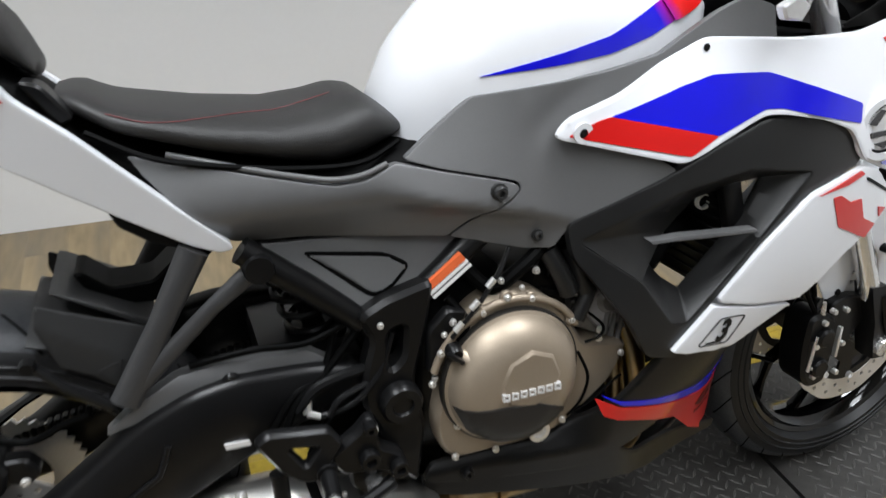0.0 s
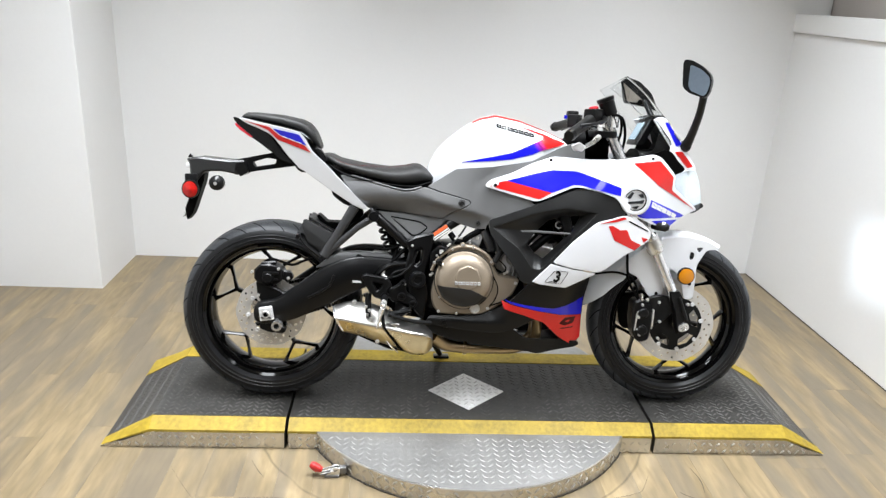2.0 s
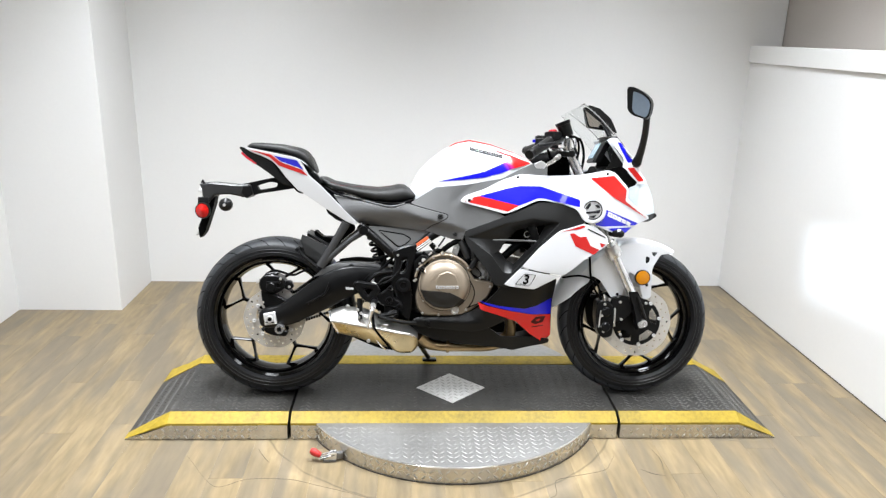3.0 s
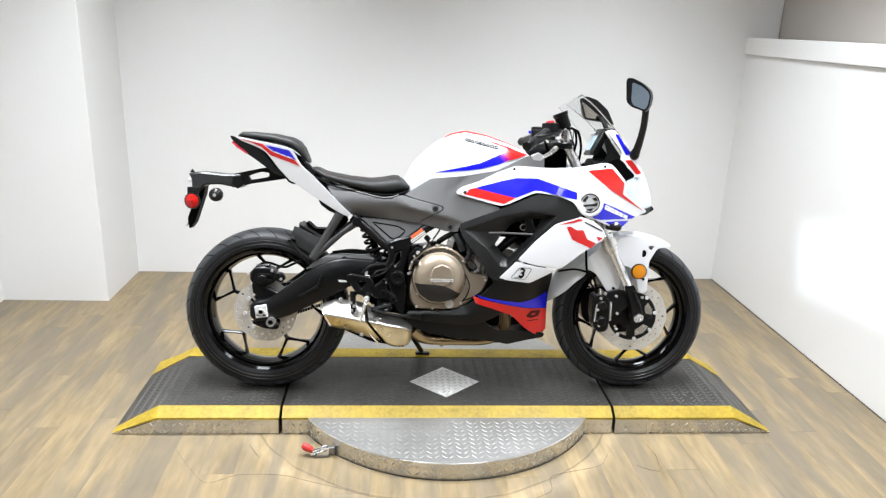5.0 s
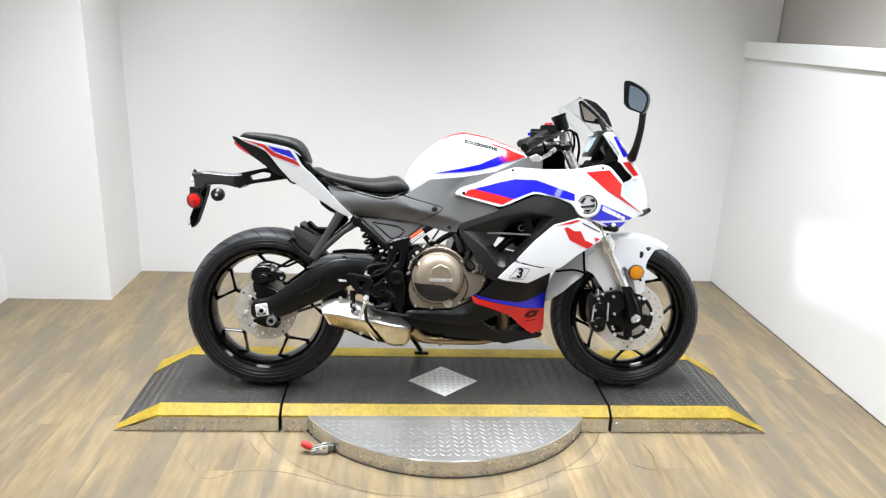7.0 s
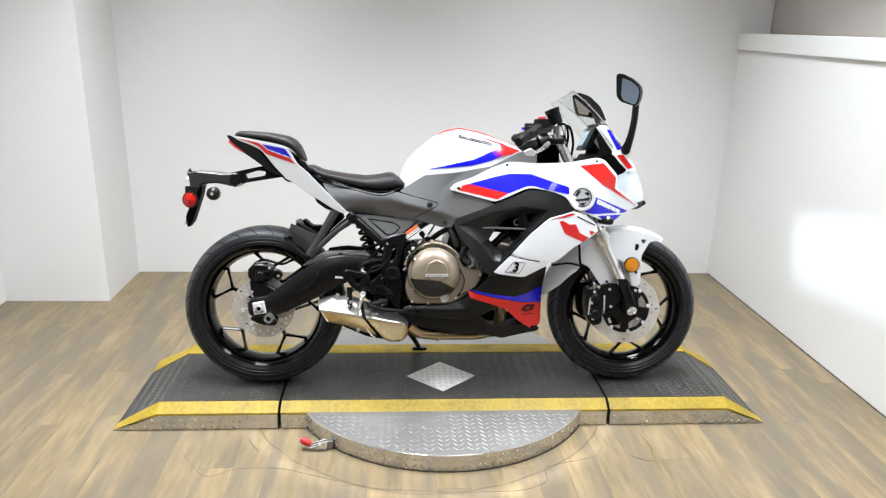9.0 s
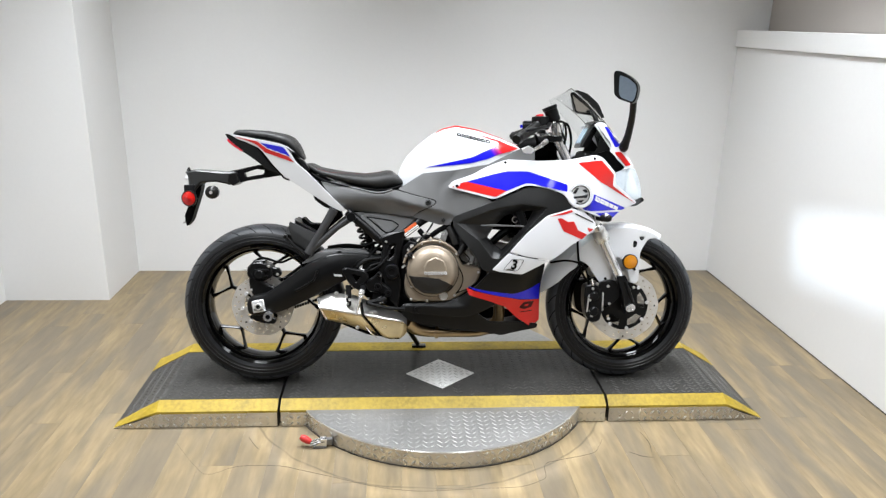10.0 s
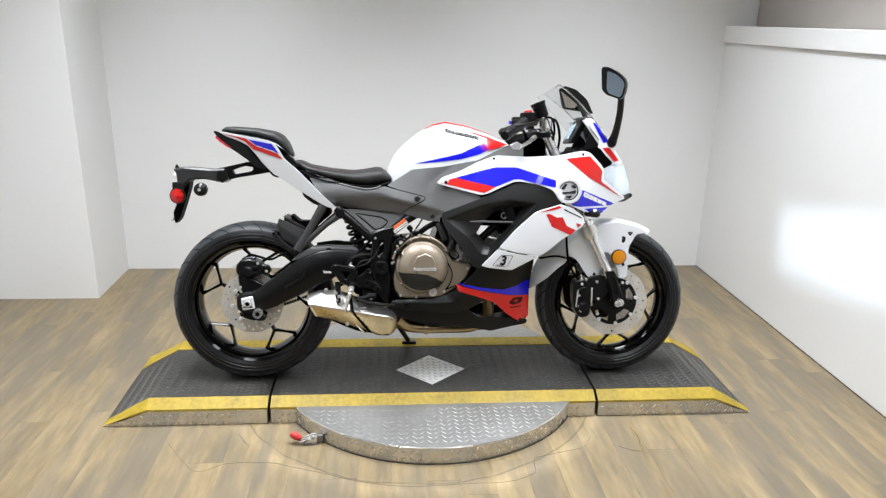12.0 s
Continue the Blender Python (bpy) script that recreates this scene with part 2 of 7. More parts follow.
def part(name, bm, material, parent=None, label="", at=None, smooth=35):
    if bm.faces:
        bmesh.ops.recalc_face_normals(bm, faces=bm.faces[:])
    me = bpy.data.meshes.new(name)
    bm.to_mesh(me)
    bm.free()
    for m in material if isinstance(material, (list, tuple)) else [material]:
        me.materials.append(m)
    if smooth:
        for p in me.polygons:
            p.use_smooth = True
        me.set_sharp_from_angle(angle=radians(smooth))
    if SURFACE:
        # a panel is shaded by its true curved surface, with crisp edges
        fn, side = SURFACE.pop()
        e, cache, normals = 0.006, {}, []
        for p in me.polygons:
            for vi in p.vertices:
                co = me.vertices[vi].co
                if vi not in cache:
                    gx = (fn(co.x + e, co.z) - fn(co.x - e, co.z)) / (2 * e)
                    gz = (fn(co.x, co.z + e) - fn(co.x, co.z - e)) / (2 * e)
                    cache[vi] = (Vector((-gx, side, -gz)).normalized(), abs(abs(co.y) - fn(co.x, co.z)) < 1e-4)
                n, on = cache[vi]
                normals.append(n if on and p.normal.dot(n) > 0.5 else p.normal.lerp(n, 0.45).normalized() if p.normal.dot(n) > 0.5 else p.normal.copy())
        me.normals_split_custom_set(normals)
    ob = new(name, me)
    ob.parent = parent
    if at is not None:
        ob.matrix_local = at
    if label:
        ob["label"] = label
    return ob


def thing(name, m, label, category, group="", kind=""):
    ob = new(name)
    ob.empty_display_size = 0.1
    ob.matrix_world = m
    return tagged(ob, label, category, group, kind)


def box(x0, x1, y0, y1, z0, z1, bevel=0.0, bm=None, seg=2):
    bm = bm or bmesh.new()
    m = Matrix.LocRotScale(((x0 + x1) / 2, (y0 + y1) / 2, (z0 + z1) / 2), None, (x1 - x0, y1 - y0, z1 - z0))
    made = bmesh.ops.create_cube(bm, size=1, matrix=m)
    if bevel:
        edges = list({e for v in made["verts"] for e in v.link_edges})
        bmesh.ops.bevel(bm, geom=edges, offset=bevel, segments=seg, profile=0.5, affect="EDGES")
    return bm


def rounded(pts, r=0.012, n=3):
    """The outline with its corners rounded."""
    out = []
    for i, p in enumerate(pts):
        p, a, b = Vector(p), Vector(pts[i - 1]), Vector(pts[(i + 1) % len(pts)])
        da, db = (a - p), (b - p)
        ra, rb = min(r, da.length * 0.42), min(r, db.length * 0.42)
        s, e = p + da.normalized() * ra, p + db.normalized() * rb
        for k in range(n + 1):
            t = k / n
            out.append(((1 - t) ** 2 * s + 2 * t * (1 - t) * p + t * t * e)[:])
    return out


def planar(outline, holes=()):
    bm = bmesh.new()
    for loop in (outline, *holes):
        vs = [bm.verts.new((x, 0, z)) for x, z in loop]
        for i, q in enumerate(vs):
            bm.edges.new((vs[i - 1], q))
    bmesh.ops.triangle_fill(bm, use_beauty=True, use_dissolve=False, edges=bm.edges[:], normal=(0, -1, 0))
    return bm


def solid(bm, front, back, rim=0.0):
    """Closes a flat sheet to a plate whose two skins have the lateral places front(x, z) and back(x, z)."""
    bm.verts.ensure_lookup_table()
    bm.verts.index_update()
    n = len(bm.verts)
    border = {v.index for v in bm.verts if v.is_boundary}
    co = [v.co.copy() for v in bm.verts]
    vs, sgn = [], (1 if front(co[0].x, co[0].z) > back(co[0].x, co[0].z) else -1)
    for i, c in enumerate(co):
        vs.append((c.x, front(c.x, c.z) - (sgn * rim if i in border else 0), c.z))
    for c in co:
        vs.append((c.x, back(c.x, c.z), c.z))
    fs = [[v.index for v in f.verts] for f in bm.faces]
    fs += [[i + n for i in reversed(f)] for f in fs]
    for e in bm.edges:
        if e.is_boundary:
            a, b = (v.index for v in e.verts)
            fs.append([a, b, b + n, a + n])
    bm.free()
    me = bpy.data.meshes.new("tmp")
    me.from_pydata(vs, [], fs)
    out = bmesh.new()
    out.from_mesh(me)
    bpy.data.meshes.remove(me)
    return out


def cut_grid(bm, step):
    xs, zs = [v.co.x for v in bm.verts], [v.co.z for v in bm.verts]
    for lo, hi, no in ((min(xs), max(xs), (1, 0, 0)), (min(zs), max(zs), (0, 0, 1))):
        k = math.floor(lo / step) + 1
        while k * step < hi:
            bmesh.ops.bisect_plane(bm, geom=bm.verts[:] + bm.edges[:] + bm.faces[:], dist=1e-5, plane_co=Vector(no) * (k * step), plane_no=no)
            k += 1


# half width of the bodywork over its side view
BODY = [(0.311, 0.671, 0.114), (0, 0.83, 0.085), (-0.2, 0.93, 0.06), (0.45, 0.62, 0.13), (0.626, 0.703, 0.122), (0.672, 0.645, 0.168), (0.726, 0.769, 0.132), (0.857, 0.725, 0.19), (0.923, 0.857, 0.105), (1.045, 0.7, 0.216), (1.171, 0.742, 0.197), (1.3, 0.72, 0.15), (1.42, 0.7, 0.06), (1.17, 0.85, 0.158), (1.3, 0.95, 0.09), (0.816, 0.624, 0.19), (0.964, 0.628, 0.21), (1.09, 0.658, 0.214), (0.857, 0.464, 0.205), (0.918, 0.527, 0.207), (1.15, 0.55, 0.18), (1.008, 0.315, 0.128), (0.766, 0.386, 0.2), (0.72, 0.28, 0.16), (0.55, 0.28, 0.14), (0.6, 0.85, 0.105), (0.85, 0.93, 0.11)]


def half_width(x, z):
    a = b = 0.0
    for px, pz, h in BODY:
        w = math.exp(-((x - px) ** 2 + (z - pz) ** 2) / 0.0180) + 1e-9
        a, b = a + w * h, b + w
    return a / b


def tail_half(x, z):
    # the tail's flank leans inwards towards its lower edge
    return 0.22 * (z - (0.868 - 0.62 * x)) + float(np.interp(x, [-0.2, -0.1, 0.0, 0.15, 0.31, 0.4], [0.050, 0.064, 0.083, 0.103, 0.116, 0.12]))


def cover_half(x, z):
    """Flank of the grey covers: an upper face out to a crease, and a lower face tucked in beneath it."""
    crease = float(np.interp(x, [0.22, 0.36, 0.475, 0.713, 0.80], [0.704, 0.716, 0.716, 0.659, 0.638]))
    out = float(np.interp(x, [0.22, 0.36, 0.48, 0.62, 0.72], [0.112, 0.136, 0.149, 0.152, 0.158]))
    ease = float(np.interp(x, [0.30, 0.45, 0.54], [0.030, 0.018, 0.004]))
    d = z - crease
    bend = math.hypot(d, ease)
    lean = float(np.interp(x, [0.50, 0.66], [0.52, 0.26]))
    under = (bend - d) / 2
    sharp = min(max((x - 0.40) / 0.12, 0.0), 1.0)
    deep = float(np.interp(x, [0.52, 0.60], [0.034, 0.020]))
    tuck = (1 - sharp) * 0.95 * under + sharp * deep * (1 - math.exp(-under / (0.44 * deep)))
    y = out - lean * (bend + d) / 2 - tuck + 0.45 * ease
    w = min(max((x - 0.64) / 0.12, 0.0), 1.0)
    w = w * w * (3 - 2 * w)
    return y * (1 - w) + half_width(x, z) * w


def panel(outline, off=0.0, thick=0.004, holes=(), side=-1, half=None, rim=0.003, step=0.03, r=0.012, crown=None):
    """A curved body panel of that side view, on the bodywork's surface."""
    half = half or half_width
    bm = planar(rounded(outline, r), [rounded(h, r * 0.7) for h in holes])
    if rim:
        bmesh.ops.inset_region(bm, faces=bm.faces[:], thickness=rim, use_even_offset=False, use_boundary=True)
    cut_grid(bm, step)
    extra = crown or (lambda x, z: 0.0)
    SURFACE[:] = [(lambda x, z: half(x, z) + off + extra(x, z), side)]
    return solid(bm, lambda x, z: side * (half(x, z) + off + extra(x, z)), lambda x, z: side * (half(x, z) + off + extra(x, z) - thick), rim * 0.8)


def prism(outline, y0, y1, holes=(), r=0.008, rim=0.003):
    bm = planar(rounded(outline, r), [rounded(h, r * 0.7) for h in holes])
    if rim:
        bmesh.ops.inset_region(bm, faces=bm.faces[:], thickness=rim, use_even_offset=False, use_boundary=True)
    return solid(bm, lambda x, z: y0, lambda x, z: y1, rim)


def spline(pts, n=6):
    p = [Vector(q) for q in pts]
    out = []
    for i in range(len(p) - 1):
        a, b, c, d = p[max(i - 1, 0)], p[i], p[i + 1], p[min(i + 2, len(p) - 1)]
        for k in range(n):
            t = k / n
            out.append(0.5 * (2 * b + (c - a) * t + (2 * a - 5 * b + 4 * c - d) * t * t + (3 * b - a - 3 * c + d) * t ** 3))
    return out + [p[-1]]


def tube(pts, r, seg=10, smooth=0, bm=None, flat=1.0):
    pts = spline(pts, smooth) if smooth else [Vector(q) for q in pts]
    rs = r if isinstance(r, (list, tuple)) else [r] * len(pts)
    if len(rs) != len(pts):
        rs = [float(q) for q in np.interp(np.linspace(0, 1, len(pts)), np.linspace(0, 1, len(rs)), rs)]
    bm = bm or bmesh.new()
    up, rings = None, []
    for i, p in enumerate(pts):
        d = (pts[min(i + 1, len(pts) - 1)] - pts[max(i - 1, 0)]).normalized()
        if up is None:
            up = d.orthogonal().normalized() if abs(d.y) > 0.8 else Vector((0, 1, 0))
        up = (up - d * up.dot(d)).normalized()
        w = d.cross(up)
        rings.append([bm.verts.new(p + rs[i] * (up * math.cos(a) * flat + w * math.sin(a))) for a in (2 * math.pi * k / seg for k in range(seg))])
    for a, b in zip(rings, rings[1:]):
        for k in range(seg):
            bm.faces.new((a[k - 1], a[k], b[k], b[k - 1]))
    bm.faces.new(rings[0][::-1])
    bm.faces.new(rings[-1])
    return bm


def lathe(profile, seg=48, closed=False, bm=None, axis="y", centre=(0, 0, 0)):
    """Turns a profile of (radius, place along the axis)."""
    bm = bm or bmesh.new()
    c = Vector(centre)
    turn = {"y": lambda r, h, a: Vector((r * math.cos(a), h, r * math.sin(a))), "z": lambda r, h, a: Vector((r * math.cos(a), r * math.sin(a), h)), "x": lambda r, h, a: Vector((h, r * math.cos(a), r * math.sin(a)))}[axis]
    rings = []
    for r, h in profile:
        if r < 1e-6:
            rings.append([bm.verts.new(c + turn(0, h, 0))])
        else:
            rings.append([bm.verts.new(c + turn(r, h, 2 * math.pi * k / seg)) for k in range(seg)])
    pairs = list(zip(rings, rings[1:])) + ([(rings[-1], rings[0])] if closed else [])
    for a, b in pairs:
        for k in range(seg):
            if len(a) == 1 and len(b) == 1:
                continue
            if len(a) == 1:
                bm.faces.new((a[0], b[k], b[k - 1]))
            elif len(b) == 1:
                bm.faces.new((a[k - 1], a[k], b[0]))
            else:
                bm.faces.new((a[k - 1], a[k], b[k], b[k - 1]))
    return bm


def loft(rings, bm=None, caps=True):
    bm = bm or bmesh.new()
    vs = [[bm.verts.new(p) for p in ring] for ring in rings]
    n = len(vs[0])
    for a, b in zip(vs, vs[1:]):
        for k in range(n):
            bm.faces.new((a[k - 1], a[k], b[k], b[k - 1]))
    if caps:
        bm.faces.new(vs[0][::-1])
        bm.faces.new(vs[-1])
    return bm


def oval(x, yc, zc, w, h, p=0.8, n=28):
    """A ring across x of half width w and half height h."""
    out = []
    for k in range(n):
        a = 2 * math.pi * k / n
        c, s = math.cos(a), math.sin(a)
        out.append((x, yc + w * math.copysign(abs(c) ** p, c), zc + h * math.copysign(abs(s) ** p, s)))
    return out


def sheet(grid, thick):
    """A bent plate over a grid of places, of that thickness."""
    bm = bmesh.new()
    vs = [[bm.verts.new(p) for p in row] for row in grid]
    for a, b in zip(vs, vs[1:]):
        for k in range(len(a) - 1):
            bm.faces.new((a[k], a[k + 1], b[k + 1], b[k]))
    bm.normal_update()
    bmesh.ops.solidify(bm, geom=bm.faces[:], thickness=thick)
    return bm


def disc(x, y, z, r, depth, seg=20, bevel=0.15):
    """A round, flat piece facing the side -y."""
    e = r * bevel
    return lathe([(0, -depth), (r - e, -depth), (r, -depth + e), (r, 0), (0, 0)], seg, centre=(x, y, z))


def bolt(parent, x, y, z, r=0.006, m=None, name="bolt"):
    bm = lathe([(0, -r * 0.4), (r * 0.42, -r * 0.4), (r * 0.46, -r * 1.0), (r * 0.88, -r * 1.0), (r, -r * 0.8), (r, -r * 0.2), (r * 1.3, -r * 0.15), (r * 1.3, r * 0.3), (0, r * 0.3)], 12)
    return part(name, bm, m or STEEL, parent, at=Matrix.Translation((x, y, z)))


# ---- the room ----
FLOOR = part("floor", box(-1.9, 2.5, -4.6, 2.3, -0.12, -0.008), GAP, smooth=0)
tagged(FLOOR, "grey-brown oak vinyl plank floor, scuffed around the turntable", "floor", kind="structure")


def wall(name, x0, x1, y0, y1, z0, z1, label, m=None):
    return tagged(part(name, box(x0, x1, y0, y1, z0, z1, 0.002, seg=1), m or WALL, smooth=0), label, "wall", kind="structure")


wall("wall_north", -1.30, 2.396, 2.182, 2.30, -0.008, 3.0, "plain white painted back wall")
wall("wall_column", -1.80, -1.224, 1.715, 2.30, -0.008, 3.0, "white painted square wall column")
wall("wall_west", -1.9, -1.752, -4.6, 1.73, -0.008, 3.0, "white painted side wall")
wall("wall_east", 2.227, 2.327, -4.6, 2.20, 0.003, 1.345, "white painted half-height wall with a ledge")
wall("wall_east_upper", 2.40, 2.52, -4.6, 2.30, 1.349, 3.0, "beige wall set back above the half wall", UPPER_WALL)
wall("wall_east_base", 2.331, 2.52, -4.6, 2.30, -0.008, 1.345, "plain wall behind the half wall")
wall("wall_south", -1.9, 2.52, -4.72, -4.604, -0.008, 3.0, "plain dark grey wall behind the camera", DARK_WALL)
ledge = part("trim_1", box(2.214, 2.396, -4.6, 2.19, 1.346, 1.437, 0.004), WALL, smooth=0)
tagged(ledge, "white painted cap board on the half wall", "trim", kind="structure")
gap = part("trim_2", box(2.2255, 2.30, -4.6, 2.178, -0.006, 0.0012), GAP, smooth=0)
tagged(gap, "dark shadow gap along the foot of the half wall", "trim", kind="structure")
tagged(part("ceiling", box(-1.9, 2.52, -4.72, 2.30, 3.002, 3.08), CEIL, smooth=0), "white ceiling", "ceiling", kind="structure")


def ceiling_light(x, y):
    t = thing("ceiling_light", pose(x, y, 2.94), "white recessed ceiling light panel, switched on", "ceiling light", "ceiling lights")
    part("frame", prism([(-0.32, -0.62), (0.32, -0.62), (0.32, 0.62), (-0.32, 0.62)], 0.0, 0.06, [[(-0.285, -0.585), (0.285, -0.585), (0.285, 0.585), (-0.285, 0.585)]], 0.004), LABEL_WHITE, t, at=pose(0, 0, 0, -90))
    part("diffuser", box(-0.284, 0.284, -0.584, 0.584, 0.03, 0.04), LAMP_GLOW, t, smooth=0)


for lx, ly, lw, ls in CEILING_LIGHTS:
    ceiling_light(lx, ly)

# ---- the turntable platform ----
TOP, LIP, Y0, Y1 = 0.09, 0.064, 0.44, 1.008
YM = (Y0 + Y1) / 2


def lug_mesh(places, length, width, height):
    """Raised tread-plate bars at (x, y, z, turn, dip about y)."""
    vs, fs = [], []
    base = [(-0.5, 0, 0), (-0.2, -0.5, 0), (0.2, -0.5, 0), (0.5, 0, 0), (0.2, 0.5, 0), (-0.2, 0.5, 0), (-0.3, 0, 1), (0, -0.22, 1), (0.3, 0, 1), (0, 0.22, 1)]
    faces = [(6, 7, 8, 9), (0, 1, 7, 6), (1, 2, 7), (2, 3, 8, 7), (3, 4, 9, 8), (4, 5, 9), (5, 0, 6, 9)]
    for m in places:
        k = len(vs)
        vs += [(m @ Vector((x * length, y * width, z * height)))[:] for x, y, z in base]
        fs += [[i + k for i in f] for f in faces]
    me = bpy.data.meshes.new("tmp")
    me.from_pydata(vs, [], fs)
    bm = bmesh.new()
    bm.from_mesh(me)
    bpy.data.meshes.remove(me)
    return bm


def tread(inside, x0, x1, y0, y1, pitch, to_matrix, zigzag=False):
    """Tread bars on a grid: checker-wise turned, or in close zigzag rows."""
    rise = pitch * 1.05 if zigzag else pitch
    out, j = [], 0
    y = y0 + rise / 2
    while y < y1:
        i, x = 0, x0 + pitch / 2
        while x < x1:
            if inside(x, y):
                out.append(to_matrix(x, y, 45 if (i + (0 if zigzag else j)) % 2 else -45))
            i, x = i + 1, x + pitch
        j, y = j + 1, y + rise
    return out


def deck_z(x):
    """Height of the platform's crown along its length."""
    return float(np.interp(x, [-0.745, -0.585, 1.56, 1.71], [0.012, 1, 1, 0.012]))


def deck(name, xs, label, insets=()):
    t = thing(name, pose(0, 0, 0), label, "ramp" if "ramp" in name else "platform", "turntable platform")
    rows = [(Y0, 0.0), (Y0, LIP), (Y0 + 0.04, TOP), (Y1 - 0.04, TOP), (Y1, LIP), (Y1, 0.0)]
    part("body", loft([[(x, y, max(z * deck_z(x), 0.0)) for y, z in rows] for x in xs]), PLATE_DARK, t, smooth=0)
    for y_lo, y_hi in ((Y0 - 0.001, Y0 + 0.05), (Y1 - 0.05, Y1 + 0.001)):
        front = y_lo < YM
        prof = [(Y0 - 0.001, LIP - 0.006), (Y0 - 0.001, LIP + 0.002), (Y0 + 0.04, TOP + 0.002), (Y0 + 0.043, TOP + 0.002), (Y0 + 0.043, TOP - 0.003)]
        if not front:
            prof = [(Y1 - 0.122, TOP - 0.003), (Y1 - 0.122, TOP + 0.002), (Y1 - 0.04, TOP + 0.002), (Y1 + 0.001, LIP + 0.002), (Y1 + 0.001, LIP - 0.006)]
        part("yellow_edge", loft([[(x, y, max(z * deck_z(x) + (0.002 if deck_z(x) < 1 else 0), 0.001)) for y, z in prof] for x in xs]), YELLOW, t, "worn yellow safety strip", smooth=0)
    # bright tread-plate skirt on the face
    lo, hi = xs[0] + 0.002, xs[-1] - 0.002
    pts = [(x, 0.003) for x in (lo, hi)] + [(x, max(LIP * deck_z(x) - 0.006, 0.004)) for x in ([hi] + [q for q in xs[::-1] if lo < q < hi] + [lo])]
    part("skirt", prism(pts, Y0 - 0.004, Y0 + 0.004, r=0.001, rim=0), SKIRT_STEEL, t, "bright tread-plate skirt", smooth=0)
    sk = tread(lambda x, z: 0.008 < z < LIP * deck_z(x) - 0.014 and lo + 0.01 < x < hi - 0.01, lo, hi, 0.0, LIP, 0.026, lambda x, z, a: Matrix.Translation((x, Y0 - 0.0045, z)) @ pose(0, 0, 0, 90) @ pose(0, 0, 0, 0, 0, a))
    tagged(part("skirt_relief", lug_mesh(sk, 0.0195, 0.006, 0.0016), PLATE_STEEL_LUG, t, smooth=0), kind="stuff")

    def place(x, y, a):
        e = 0.002
        dip = -math.degrees(math.atan2((deck_z(x + e) - deck_z(x - e)) * TOP, 2 * e))
        return Matrix.Translation((x, y, TOP * deck_z(x) - 0.0003)) @ pose(0, 0, 0, 0, dip, 0) @ pose(0, 0, 0, 0, 0, a)

    def free(x, y):
        return lo + 0.012 < x < hi - 0.012 and all(abs(x - cx) / rx + abs(y - cy) / ry > 1.06 for cx, cy, rx, ry in insets)

    worn = random.Random(3)
    lugs = tread(lambda x, y: free(x, y) and (y > Y0 + 0.27 or worn.random() < (0.95 if "ramp" in name else 0.30 + 0.65 * min(1.0, abs(x - 0.45) / 0.45))), lo, hi, Y0 + 0.05, Y1 - 0.125, 0.0215, place, True)
    tagged(part("tread_relief", lug_mesh(lugs, 0.0285, 0.0062, 0.0018), PLATE_LUG, t, smooth=0), kind="stuff")
    for cx, cy, rx, ry in insets:
        part("diamond_plate", lathe([(0, TOP + 0.003), (1, TOP + 0.003), (1.01, TOP - 0.002)], 4, axis="z"), PLATE_HATCH, t, "bright diamond-shaped tread-plate hatch", at=Matrix.Translation((cx, cy, 0)) @ Matrix.Diagonal((rx, ry, 1, 1)), smooth=0)
        dl = tread(lambda x, y: abs(x - cx) / rx + abs(y - cy) / ry < 0.93, cx - rx, cx + rx, cy - ry, cy + ry, 0.0235, lambda x, y, a: Matrix.Translation((x, y, TOP + 0.0028)) @ pose(0, 0, 0, 0, 0, a), True)
        tagged(part("hatch_relief", lug_mesh(dl, 0.026, 0.0065, 0.002), PLATE_STEEL_LUG, t, smooth=0), kind="stuff")
        for sx, sy in ((0.86, 0), (-0.86, 0), (0, 0.82), (0, -0.82)):
            part("screw", lathe([(0, 0.002), (0.006, 0.002), (0.007, 0)], 10, axis="z"), STEEL, t, at=Matrix.Translation((cx + sx * rx, cy + sy * ry, TOP + 0.003)))
    return t


deck("ramp", [-0.745, -0.665, -0.585, -0.3, -0.149], "black tread-plate ramp with yellow edges beside the turntable deck")
deck("platform", [-0.139, 0.2, 0.6, 1.088], "black tread-plate turntable deck with yellow edges under the motorcycle", [(0.468, 0.670, 0.137, 0.124)])
deck("ramp", [1.098, 1.3, 1.56, 1.635, 1.71], "black tread-plate ramp with yellow edges beside the turntable deck")


